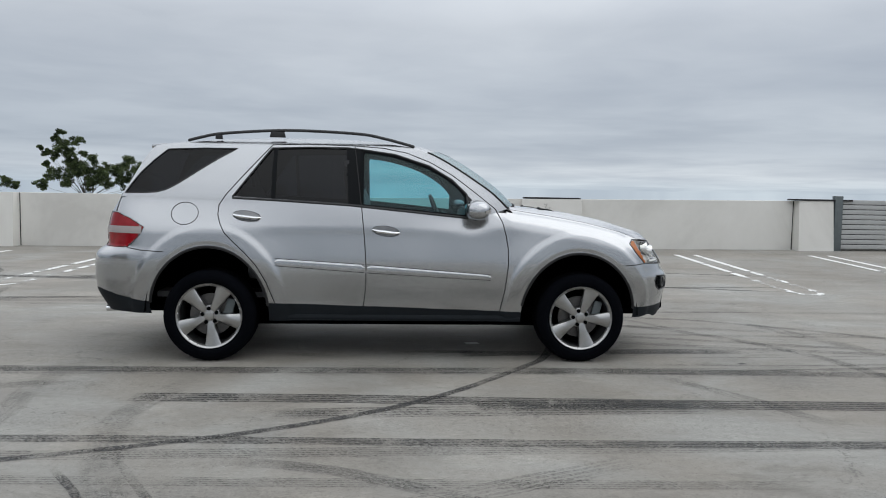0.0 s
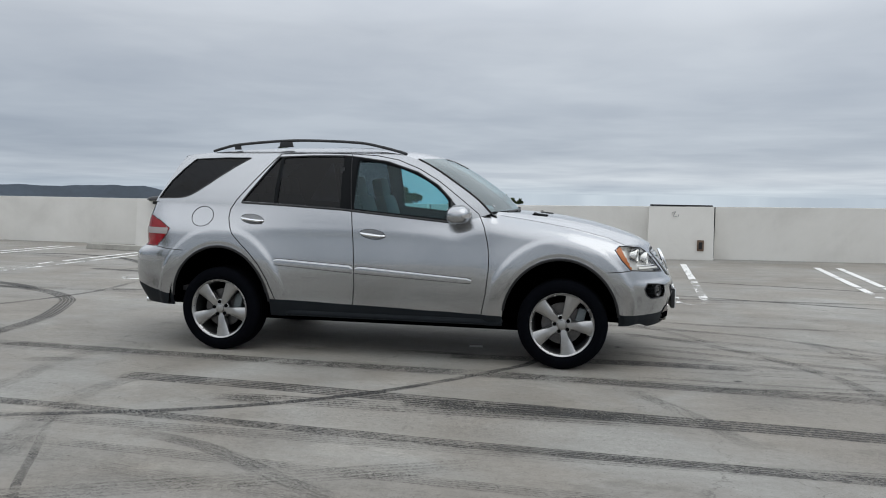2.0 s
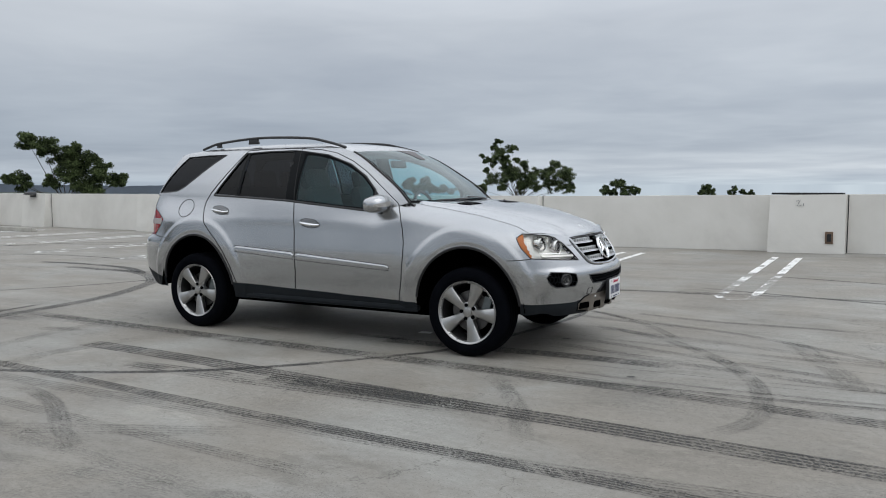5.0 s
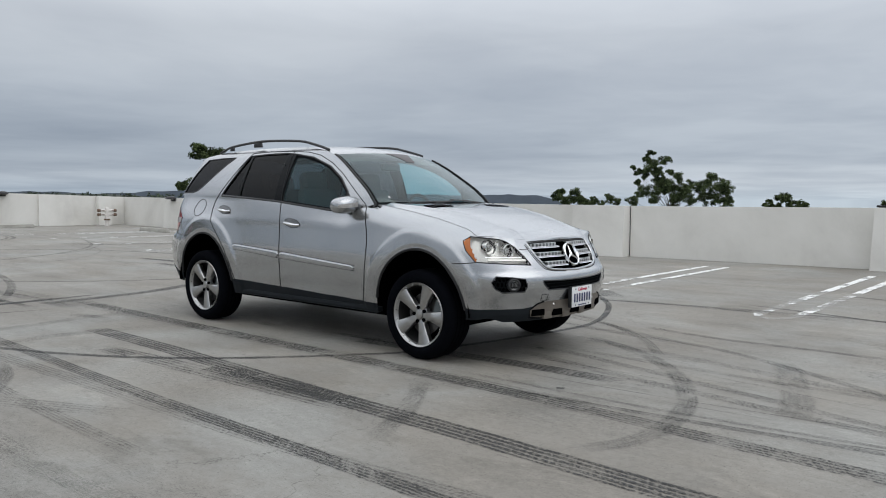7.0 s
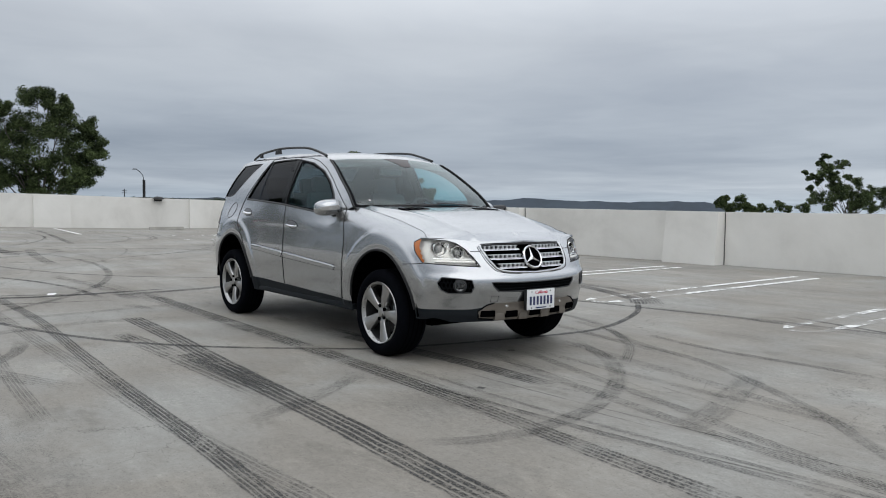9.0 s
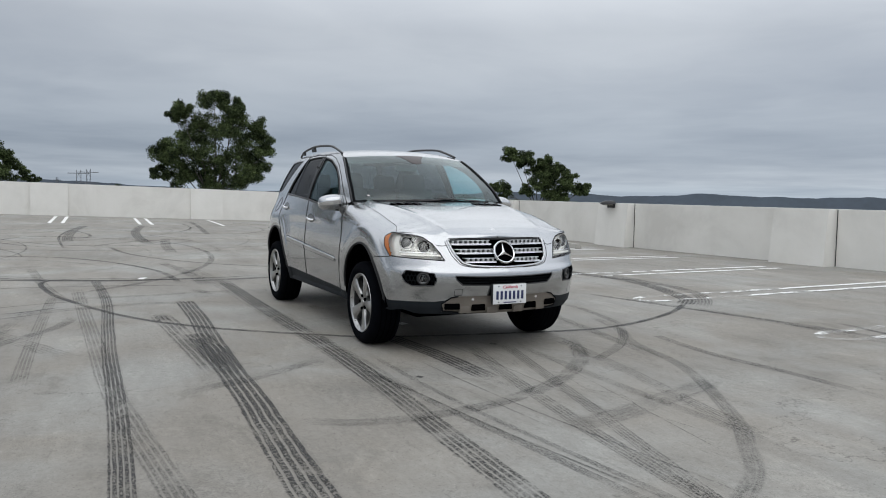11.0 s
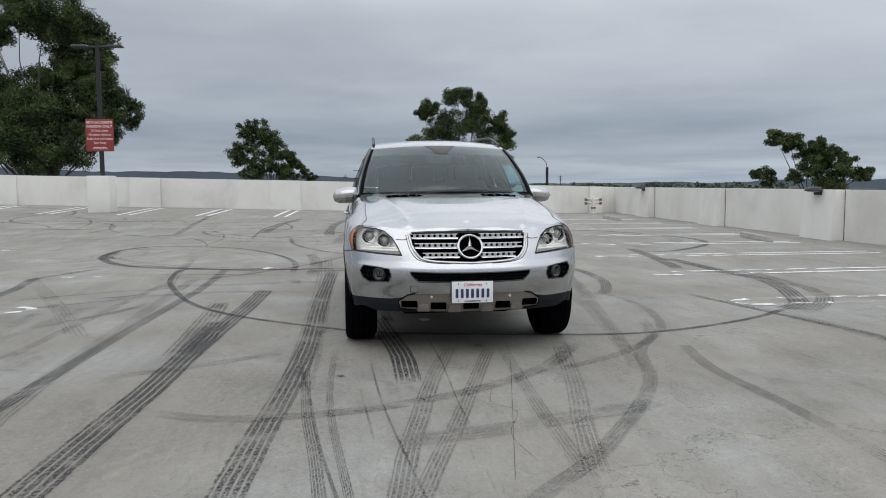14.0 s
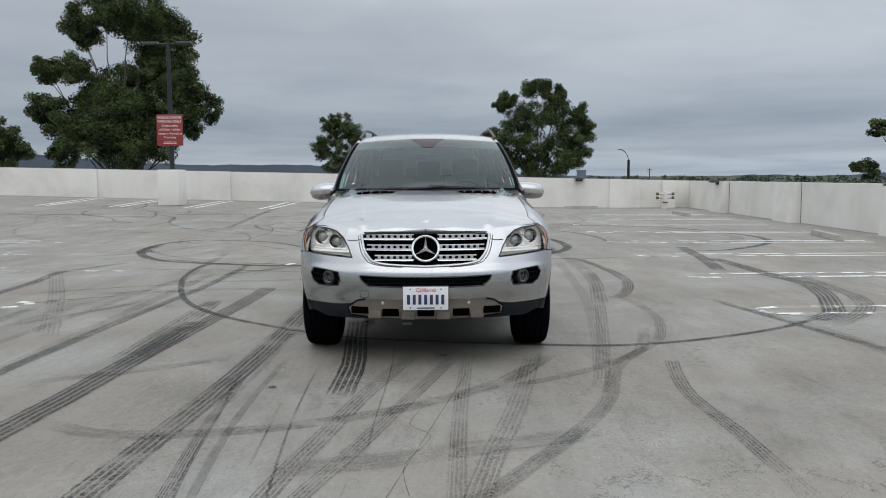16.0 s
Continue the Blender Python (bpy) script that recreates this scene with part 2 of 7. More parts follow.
def car_paint():
    m, nt, b = surface("silver_metallic_paint", 0.2, 1.0)
    vec = place(nt)
    flake = noise_at(nt, vec, 420, 2, 0.5)
    dust = noise_at(nt, vec, 1.6, 6, 0.6)
    n = maths(nt, "ADD", maths(nt, "MULTIPLY", flake, 0.12), maths(nt, "MULTIPLY", dust, 0.88))
    link(nt, ramp(nt, n, [(0.35, (0.435, 0.446, 0.46)), (0.65, (0.475, 0.486, 0.50))]), b.inputs["Base Color"])
    link(nt, ramp(nt, dust, [(0.35, 0.22), (0.65, 0.26)]), b.inputs["Roughness"])
    b.inputs["Coat Weight"].default_value, b.inputs["Coat Roughness"].default_value = 0.8, 0.03
    return m


def leaf_mat(name, dark, light):
    """Foliage: tone drifts from clump to clump and a little from leaf to leaf."""
    m, nt, b = surface(name, 0.8, Specular_IOR_Level=0.15)
    geo = nt.nodes.new("ShaderNodeNewGeometry")
    clump = noise_at(nt, place(nt), 0.85, 4, 0.6)
    tone = maths(nt, "ADD", maths(nt, "MULTIPLY", clump, 0.78), maths(nt, "MULTIPLY", geo.outputs["Random Per Island"], 0.22))
    link(nt, ramp(nt, tone, [(0.36, dark), (0.54, light), (0.66, tuple(c * 1.45 for c in light))]), b.inputs["Base Color"])
    return m


DECK, WALL = concrete_deck(), painted_wall()
PAINT = car_paint()
SATIN_BLACK = plain("black_satin_plastic", (0.018, 0.019, 0.021), 0.42, 0, 0.2, 20)
CLADDING = plain("dark_grey_cladding", (0.009, 0.012, 0.015), 0.62, 0, 0.2, 9, 0.15, Specular_IOR_Level=0.2)
GLOSS_BLACK = plain("gloss_black_trim", (0.005, 0.006, 0.007), 0.2, 0, 0.1, 12, Specular_IOR_Level=0.08)
SENSOR = plain("dark_red_brown_patch", (0.020, 0.011, 0.011), 0.35, 0, 0.2, 30)
FRIT = plain("black_glass_frit", (0.006, 0.007, 0.008), 0.8, 0, 0.1, 12, Specular_IOR_Level=0.05)
# near-zero black: deep shade of wells, openings and grooves put in the colour
VOID = plain("black_trim_and_deep_shade", (0.0015, 0.0015, 0.0018), 0.95, 0, 0.2, 12, Specular_IOR_Level=0.0)
# panel gaps' shade put into the colour; also the walls' sealant joints
SEAM = plain("panel_gap_shade_and_sealant", (0.012, 0.012, 0.013), 0.8, 0, 0.1, 20)
CHROME = plain("chrome", (0.80, 0.81, 0.82), 0.10, 1.0, 0.04, 20)
SILVER_TRIM = plain("brushed_silver_trim", (0.62, 0.63, 0.64), 0.28, 0.9, 0.08, 30)
ALLOY = plain("alloy_wheel_silver", (0.43, 0.43, 0.425), 0.30, 1.0, 0.14, 14)
RUBBER = plain("tyre_rubber", (0.003, 0.0035, 0.005), 0.85, 0, 0.25, 14, 0.2, Specular_IOR_Level=0.02)
POLE_GREY = plain("pale_grey_pole", (0.12, 0.13, 0.14), 0.6, 0.2, 0.1, 9)
# reflector metal darkened in its colour for the shade inside the bowl
FOG_BOWL = plain("shaded_fog_bowl", (0.16, 0.165, 0.17), 0.2, 0.6, 0.3, 40)
STEEL_DISC = plain("brake_disc_steel", (0.115, 0.112, 0.11), 0.45, 0.8, 0.3, 25)
BARREL = plain("dark_rim_barrel", (0.045, 0.045, 0.046), 0.5, 0.5, 0.3, 20)
SKID = plain("titanium_skid_plate", (0.19, 0.17, 0.148), 0.42, 0.55, 0.12, 9)
WINDSCREEN = glass("windscreen_glass", (0.52, 0.68, 0.70), 0.0, 1.0, (0.92, 1.0, 1.0))
FRONT_GLASS = glass("side_glass_green", (0.46, 0.74, 0.78), 0.0, 0.5, (0.82, 0.97, 1.0))
DARK_GLASS = glass("privacy_glass", (0.075, 0.08, 0.09), 0.0, 0.30)
LENS = glass("clear_lamp_lens", (0.97, 0.97, 0.96), 0.0, 0.6)
AMBER = plain("amber_lamp", (0.40, 0.115, 0.02), 0.18, 0, 0.1, 12)
RED_LENS = plain("red_lamp_lens", (0.26, 0.006, 0.011), 0.12, 0, 0.3, 22, Specular_IOR_Level=0.3)
CLEAR_BAND = plain("pale_lamp_band", (0.36, 0.32, 0.31), 0.2, 0, 0.1, 12)
REFLECTOR = plain("lamp_reflector", (0.74, 0.74, 0.72), 0.16, 0.95, 0.1, 30)
SEAT = plain("grey_leather", (0.060, 0.062, 0.065), 0.55, 0, 0.15, 10, 0.1)
TRIM_DARK = plain("dark_cabin_trim", (0.030, 0.031, 0.034), 0.6, 0, 0.15, 8)
HEADLINER = plain("pale_headliner", (0.14, 0.14, 0.137), 0.9, 0, 0.08, 10)
PLATE_WHITE = plain("plate_white", (0.74, 0.75, 0.76), 0.4, 0, 0.06, 9)
PLATE_BLUE = plain("plate_blue_ink", (0.02, 0.03, 0.10), 0.5, 0, 0.1, 20)
PLATE_RED = plain("plate_red_ink", (0.50, 0.04, 0.08), 0.5, 0, 0.1, 20)
DARK_METAL = plain("dark_bronze_metal", (0.022, 0.022, 0.024), 0.5, 0.3, 0.2, 12)
GALV = plain("grey_painted_steel", (0.13, 0.15, 0.155), 0.5, 0.4, 0.15, 9)
GATE_GREY = plain("grey_metal_slat", (0.44, 0.445, 0.44), 0.5, 0.2, 0.10, 7)
KERB = plain("weathered_concrete_stop", (0.34, 0.33, 0.30), 0.85, 0, 0.25, 5, 0.4)
PIPE_WHITE = plain("white_painted_pipe", (0.66, 0.63, 0.60), 0.6, 0, 0.2, 8)
RUST = plain("rusty_brown_metal", (0.17, 0.115, 0.08), 0.75, 0.2, 0.4, 25, 0.3)
SIGN_RED = plain("red_sign_face", (0.25, 0.036, 0.034), 0.45, 0, 0.08, 3)
SIGN_WHITE = plain("white_sign_ink", (0.76, 0.74, 0.72), 0.5, 0, 0.04, 8)
INK = plain("grey_pen_scribble", (0.24, 0.24, 0.25), 0.7, 0, 0.15, 20)
BARK = plain("pale_bark", (0.085, 0.076, 0.066), 0.85, 0, 0.35, 2.0, 0.5)
LEAF = leaf_mat("gum_leaves", (0.012, 0.020, 0.010), (0.078, 0.104, 0.042))
LEAF_OPEN = leaf_mat("ragged_gum_leaves", (0.016, 0.025, 0.012), (0.092, 0.122, 0.052))
LEAF_FAR = leaf_mat("far_leaves", (0.030, 0.042, 0.030), (0.065, 0.085, 0.055))
# distance haze is put into the blue-grey of hills and far block
HILL = plain("haze_blue_hills", (0.038, 0.052, 0.070), 0.95, 0, 0.25, 0.004)
HAZY_BLOCK = plain("hazy_blue_wall", (0.13, 0.16, 0.19), 0.9, 0, 0.1, 0.2)
LAND = plain("plain_below", (0.075, 0.085, 0.075), 0.95, 0, 0.4, 0.01)
TREAD_DARK = stain_strip("tyre_rubber_tread_dark", (0.024, 0.024, 0.024), "tread", 1.5)
TREAD_FAINT = stain_strip("tyre_rubber_tread_faint", (0.045, 0.044, 0.043), "tread", 0.50)
SMUDGE = stain_strip("tyre_rubber_smudge", (0.055, 0.054, 0.054), "smudge", 0.52)
SMUDGE_DARK = stain_strip("tyre_rubber_scuff", (0.04, 0.04, 0.04), "smudge", 0.95)
SKID_LINE = stain_strip("tyre_rubber_line", (0.03, 0.03, 0.031), "line", 1.0)
LINE_PAINT = stain_strip("worn_white_line_paint", (0.74, 0.74, 0.72), "paint", 1.0)
CRACK = stain_strip("hairline_crack", (0.08, 0.075, 0.07), "line", 0.9)


# ---- mesh helpers ----
def clampf(v, a=0.0, b=1.0):
    return max(a, min(b, v))


def smooth01(v):
    v = clampf(v)
    return v * v * (3 - 2 * v)


def mesh_of(name, verts, faces, mat, smooth=False, sharp=None):
    me = bpy.data.meshes.new(name)
    me.from_pydata([tuple(v) for v in verts], [], [tuple(f) for f in faces])
    me.materials.append(mat)
    if smooth:
        me.polygons.foreach_set("use_smooth", [True] * len(me.polygons))
        if sharp:
            me.set_sharp_from_angle(angle=radians(sharp))
    me.update()
    return me


def thing(name, me, label="", category="", group="", kind="", m=None):
    ob = new(name, me)
    if m is not None:
        ob.matrix_basis = m
    return tagged(ob, label, category, group, kind)


def part(name, bm, mat, parent, label="", smooth=True, sharp=35):
    """One mesh object under a thing or a part; bm is a bmesh or a mesh."""
    if isinstance(bm, bmesh.types.BMesh):
        me = bpy.data.meshes.new(name)
        bmesh.ops.recalc_face_normals(bm, faces=bm.faces)
        bm.to_mesh(me)
        bm.free()
        me.materials.append(mat)
        if smooth:
            me.polygons.foreach_set("use_smooth", [True] * len(me.polygons))
            me.set_sharp_from_angle(angle=radians(sharp))
    else:
        me = bm
    ob = new(name, me)
    ob.parent = parent
    if label:
        ob["label"] = label
    return ob


def box(bm, centre, size, m=None, bevel=0.0, taper=None):
    """Adds a box; taper = (tx, ty) scales its top; bevel rounds the edges."""
    r = bmesh.ops.create_cube(bm, size=1.0)
    vs = r["verts"]
    for v in vs:
        k = (1, 1) if taper is None or v.co.z < 0 else taper
        v.co = Vector((v.co.x * size[0] * k[0], v.co.y * size[1] * k[1], v.co.z * size[2]))
    if bevel:
        es = list({e for v in vs for e in v.link_edges})
        out = bmesh.ops.bevel(bm, geom=es, offset=bevel, segments=2, profile=0.6, affect="EDGES")
        vs = list({v for f in out["faces"] for v in f.verts} | {v for v in vs if v.is_valid})
    tr = Matrix.Translation(centre) @ (m or Matrix())
    bmesh.ops.transform(bm, matrix=tr, verts=vs)
    return vs


def tube(bm, pts, radius, seg=10, flat=1.0, caps=True):
    """A round bar along a polyline; radius may be a list."""
    pts = [Vector(p) for p in pts]
    rings = []
    for i, p in enumerate(pts):
        d = (pts[min(i + 1, len(pts) - 1)] - pts[max(i - 1, 0)]).normalized()
        a = d.cross(Vector((0, 0, 1)))
        a = a.normalized() if a.length > 1e-4 else Vector((1, 0, 0))
        b = a.cross(d).normalized()
        r = radius[i] if isinstance(radius, (list, tuple)) else radius
        rings.append([bm.verts.new(p + a * math.cos(t) * r * flat + b * math.sin(t) * r) for t in [2 * math.pi * k / seg for k in range(seg)]])
    for r0, r1 in zip(rings, rings[1:]):
        for k in range(seg):
            bm.faces.new((r0[k], r0[(k + 1) % seg], r1[(k + 1) % seg], r1[k]))
    if caps:
        bm.faces.new(rings[0][::-1])
        bm.faces.new(rings[-1])


def lathe(bm, profile, seg=48, axis="y", m=None):
    """Turns (radius, along) pairs about an axis."""
    rings = []
    for r, a in profile:
        ring = []
        for k in range(seg):
            t = 2 * math.pi * k / seg
            p = Vector((r * math.cos(t), a, r * math.sin(t))) if axis == "y" else Vector((r * math.cos(t), r * math.sin(t), a))
            ring.append(bm.verts.new(m @ p if m else p))
        rings.append(ring)
    for r0, r1 in zip(rings, rings[1:]):
        for k in range(seg):
            bm.faces.new((r0[k], r1[k], r1[(k + 1) % seg], r0[(k + 1) % seg]))
    return rings


def catmull(pts, per=12):
    pts = [np.array(p, float) for p in pts]
    out = []
    for i in range(len(pts) - 1):
        p0, p1, p2, p3 = pts[max(i - 1, 0)], pts[i], pts[i + 1], pts[min(i + 2, len(pts) - 1)]
        for k in range(per):
            t = k / per
            out.append(0.5 * ((2 * p1) + (p2 - p0) * t + (2 * p0 - 5 * p1 + 4 * p2 - p3) * t * t + (3 * p1 - p0 - 3 * p2 + p3) * t ** 3))
    out.append(pts[-1])
    return np.array(out)


# ---- the deck ----
def deck_z(x, y):
    """The slab falls to drains: flat round the car, rising to the south-west and a little to the north wall."""
    west = clampf((-x - 6) / 18) ** 1.3
    south = 0.5 * ((11.5 - y) + math.sqrt((11.5 - y) ** 2 + 4)) * 0.0265
    north = clampf((y - 9) / 7.3) * max(0.0, 0.03 + 0.010 * (min(x, 12) + 5))
    return west * min(south, 0.75) + north


WEST, NORTH, EAST, SOUTH = -25.69, 16.63, 24.0, -22.0


def spread(a, b, n):
    return [a + (b - a) * i / n for i in range(n + 1)]


def deck():
    xs, ys = spread(WEST - 0.3, EAST, 90), spread(SOUTH, NORTH + 0.3, 70)
    verts = [(x, y, deck_z(x, y)) for y in ys for x in xs]
    nx = len(xs)
    faces = [(j * nx + i, j * nx + i + 1, (j + 1) * nx + i + 1, (j + 1) * nx + i) for j in range(len(ys) - 1) for i in range(nx - 1)]
    k = len(verts)
    verts += [(xs[0], ys[0], -0.6), (xs[-1], ys[0], -0.6), (xs[-1], ys[-1], -0.6), (xs[0], ys[-1], -0.6)]
    faces.append((k + 3, k + 2, k + 1, k))
    return thing("floor", mesh_of("floor", verts, faces, DECK, True), "pale grey concrete roof deck of a car park, streaked with tyre marks", "floor", kind="structure")


FLOOR = deck()


def ribbon(name, pts, width, mat, lift=0.003, label="", fade=(0.25, 0.25), per=10, wear=1.0, closed=False):
    """A thin stain or painted line lying on the deck along a smooth curve."""
    line = catmull(pts, per) if len(pts) > 2 else np.array([np.array(pts[0]) + (np.array(pts[1]) - np.array(pts[0])) * k / 14 for k in range(15)])
    seg = np.r_[0, np.cumsum(np.linalg.norm(np.diff(line[:, :2], axis=0), axis=1))]
    verts, faces, uvs, wears = [], [], [], []
    for i, p in enumerate(line):
        d = line[min(i + 1, len(line) - 1)] - line[max(i - 1, 0)]
        n = np.array((-d[1], d[0])) / (np.hypot(*d[:2]) + 1e-9)
        for k in range(3):
            q = p[:2] + n * width * (k / 2 - 0.5)
            verts.append((q[0], q[1], deck_z(q[0], q[1]) + lift))
            uvs.append((seg[i], k / 2))
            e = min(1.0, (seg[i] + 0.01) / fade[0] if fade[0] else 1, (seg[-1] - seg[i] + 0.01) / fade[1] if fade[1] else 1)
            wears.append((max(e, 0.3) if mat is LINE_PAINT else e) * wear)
        if i:
            a = 3 * (i - 1)
            faces += [(a, a + 3, a + 4, a + 1), (a + 1, a + 4, a + 5, a + 2)]
    me = mesh_of(name, verts, faces, mat)
    lay = me.uv_layers.new(name="along")
    for lp in me.loops:
        lay.data[lp.index].uv = uvs[lp.vertex_index]
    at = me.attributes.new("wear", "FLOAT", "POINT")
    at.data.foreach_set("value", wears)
    ob = new(name, me)
    ob.parent = FLOOR
    if label:
        ob["label"] = label
    return ob


# ---- parapets ----
def wall_top(x, y):
    """Top of the parapet: level along the north, stepping up with the slab along the west."""
    if x < WEST + 1.5:
        return 1.13 + 0.0245 * max(0.0, 17 - y)
    return 1.13 + 0.012 * clampf((x + 2) / 12, 0, 1.2) * 10


def parapet(name, axis, at, lo, hi, thick, label):
    n = 60
    verts, faces = [], []
    for i in range(n + 1):
        a = lo + (hi - lo) * i / n
        for off in (0, thick):
            x, y = (a, at + off) if axis == "x" else (at + off, a)
            verts += [(x, y, -0.5), (x, y, wall_top(x if axis == "x" else at, y))]
    for i in range(n):
        a, b = 4 * i, 4 * i + 4
        faces += [(a, b, b + 1, a + 1), (a + 1, b + 1, b + 3, a + 3), (a + 3, b + 3, b + 2, a + 2)]
    faces += [(0, 1, 3, 2), (4 * n, 4 * n + 2, 4 * n + 3, 4 * n + 1)]
    me = mesh_of(name, verts, faces, WALL)
    return thing(name, me, label, "parapet", kind="structure")


W_NORTH = parapet("wall_north", "x", NORTH, WEST - 0.3, EAST + 0.3, 0.30, "white painted concrete parapet along the deck edge")
W_WEST = parapet("wall_west", "y", WEST, SOUTH - 0.3, NORTH, -0.30, "white painted concrete parapet along the far deck edge")
# unseen parapets, added to close the deck and for the car's reflections
W_EAST = parapet("wall_east", "y", EAST, SOUTH - 0.3, NORTH, 0.30, "unseen white parapet added to close the east deck edge")
W_SOUTH = parapet("wall_south", "x", SOUTH, WEST, EAST, -0.30, "unseen white parapet added to close the south deck edge")


def pilaster(wall, axis, lo, hi, deep_top=0.20, deep_base=0.30, top_lift=0.0):
    """A battered concrete pilaster against the parapet; its joint is a dark recessed line on one side."""
    face = NORTH if axis == "x" else WEST
    mid = (lo + hi) / 2
    sign = -1 if axis == "x" else 1
    bm = bmesh.new()
    rows = []
    for z, deep, inset in ((-0.05, deep_base, 0.0), (0.55, (deep_base + deep_top) / 2, 0.01), (None, deep_top, 0.015)):
        ring = []
        for a, off in ((lo + inset, 0.02), (lo + inset, -deep), (hi - inset, -deep), (hi - inset, 0.02)):
            x, y = (a, face + off) if axis == "x" else (face - off, a)
            top = wall_top(x if axis == "x" else WEST, y) + 0.004 + top_lift
            base = deck_z(x, y)
            ring.append(bm.verts.new((x, y, top if z is None else base + z)))
        rows.append(ring)
    for r0, r1 in zip(rows, rows[1:]):
        for k in range(4):
            bm.faces.new((r0[k], r0[(k + 1) % 4], r1[(k + 1) % 4], r1[k]))
    bm.faces.new(rows[-1])
    ob = part("pilaster", bm, WALL, wall, smooth=False)
    return ob


def joint(wall, axis, a):
    """The dark sealant joint where two wall lengths meet."""
    bm = bmesh.new()
    x, y = (a, NORTH) if axis == "x" else (WEST, a)
    z0, z1 = deck_z(x, y), wall_top(x, y)
    size = (0.017, 0.012, z1 - z0 - 0.01) if axis == "x" else (0.012, 0.022, z1 - z0 - 0.01)
    box(bm, (x, y, (z0 + z1) / 2), size)
    return part("joint", bm, SEAM if axis == "x" else KERB, wall, "dark sealant joint", smooth=False)


for k in range(-1, 5):
    right = 3.36 - 6.0 * k
    left = right - 1.30
    if k == -1:
        left, right = 8.03, 8.80
    pilaster(W_NORTH, "x", left, right)
    joint(W_NORTH, "x", right + 0.02 if k >= 0 else left - 0.02)
for k in range(-3, 3):
    y0 = 1.62 + 5.82 * k
    pilaster(W_WEST, "y", y0, y0 + 1.30, 0.10, 0.14)
pilaster(W_WEST, "y", 15.45, 16.0, 0.25, 0.28)


def coping(wall, x0, x1, y0, y1, z, mat=DARK_METAL):
    bm = bmesh.new()
    box(bm, ((x0 + x1) / 2, (y0 + y1) / 2, z), (x1 - x0, y1 - y0, 0.035), bevel=0.005)
    return part("coping", bm, mat, wall, "dark metal cap on the pilaster")


coping(W_NORTH, 2.10, 3.32, NORTH - 0.19, NORTH + 0.02, wall_top(2.7, NORTH) + 0.022)
coping(W_NORTH, 7.88, 9.20, NORTH - 0.22, NORTH + 0.02, wall_top(8.5, NORTH) + 0.022)


def socket(x, z):
    """A rusty recessed utility box on the pilaster's face."""
    e = tagged(new("utility_box"), "rusty metal utility box low on the white pilaster", "utility box")
    y = NORTH - 0.285
    e.location = (x, y, z)
    bm = bmesh.new()
    box(bm, (0, 0, 0), (0.13, 0.03, 0.22), bevel=0.006)
    part("box", bm, RUST, e)
    bm = bmesh.new()
    box(bm, (0, -0.018, 0), (0.07, 0.012, 0.14), bevel=0.003)
    part("cover", bm, DARK_METAL, e, "dark cover plate")


socket(3.10, 0.40)


def scribble():
    """A pen tag on the pilaster."""
    bm = bmesh.new()
    y = NORTH - 0.235
    tube(bm, [(2.53, y, 1.06), (2.60, y, 1.08), (2.55, y - 0.004, 0.97), (2.62, y - 0.004, 0.98)], 0.006, 5)
    tube(bm, [(2.66, y - 0.004, 1.02), (2.65, y - 0.004, 0.97)], 0.006, 5)
    part("pen_scribble", bm, INK, W_NORTH, "small grey pen scribble")


scribble()


def slat_gate():
    e = tagged(new("slatted_gate"), "grey metal gate of horizontal slats with a dark steel post", "gate")
    y = NORTH - 0.16
    x0, x1 = 8.98, 13.2
    e.location = (x0, y, deck_z(x0, y))
    bm = bmesh.new()
    box(bm, (-0.08, 0, 0.58), (0.17, 0.14, 1.20), bevel=0.008)
    part("post", bm, GALV, e, "dark grey steel post with bolts")
    bm = bmesh.new()
    box(bm, (x1 - x0 + 0.08, 0, 0.58), (0.15, 0.14, 1.18), bevel=0.008)
    part("post", bm, GALV, e)
    # solid dark sheet stands in for the shade between the slats
    bm = bmesh.new()
    box(bm, (2.1, 0.03, 0.56), (4.2, 0.02, 1.0))
    part("backing", bm, DARK_METAL, e, "dark sheet painted as the shaded gaps between slats")
    for k in range(10):
        bm = bmesh.new()
        box(bm, (2.1, -0.005, 0.09 + 0.107 * k), (4.2, 0.03, 0.092), bevel=0.006)
        part("slat", bm, GATE_GREY, e)


slat_gate()


def wall_lamp(x, y, turn):
    """A dark half-dome wall pack light fixed on a pilaster."""
    e = tagged(new("wall_lamp"), "dark bronze half-dome lamp on a white pilaster", "lamp", "wall lamps")
    e.matrix_basis = pose(x, y, wall_top(x, y) - 0.03, 0, 0, turn)
    bm = bmesh.new()
    rows = []
    for i in range(7):
        t = i / 6 * math.pi / 2
        rows.append([bm.verts.new((0.22 * math.cos(a) * math.cos(t) ** 0.6, -0.30 * math.sin(a) * math.cos(t) ** 0.6, 0.10 * math.sin(t))) for a in [math.pi * k / 14 for k in range(15)]])
    for r0, r1 in zip(rows, rows[1:]):
        for k in range(14):
            bm.faces.new((r0[k], r0[k + 1], r1[k + 1], r1[k]))
    bmesh.ops.remove_doubles(bm, verts=bm.verts, dist=1e-5)
    part("hood", bm, DARK_METAL, e)
    bm = bmesh.new()
    box(bm, (0, 0.012, -0.01), (0.30, 0.03, 0.16), bevel=0.006)
    part("back_plate", bm, DARK_METAL, e)
    bm = bmesh.new()
    box(bm, (0, -0.10, -0.012), (0.26, 0.16, 0.02), bevel=0.004)
    part("lens", bm, KERB, e, "dull prismatic lens")


wall_lamp(-9.33, NORTH - 0.24, 0)
wall_lamp(-21.3, NORTH - 0.24, 0)
wall_lamp(WEST + 0.05, 12.0, 90)


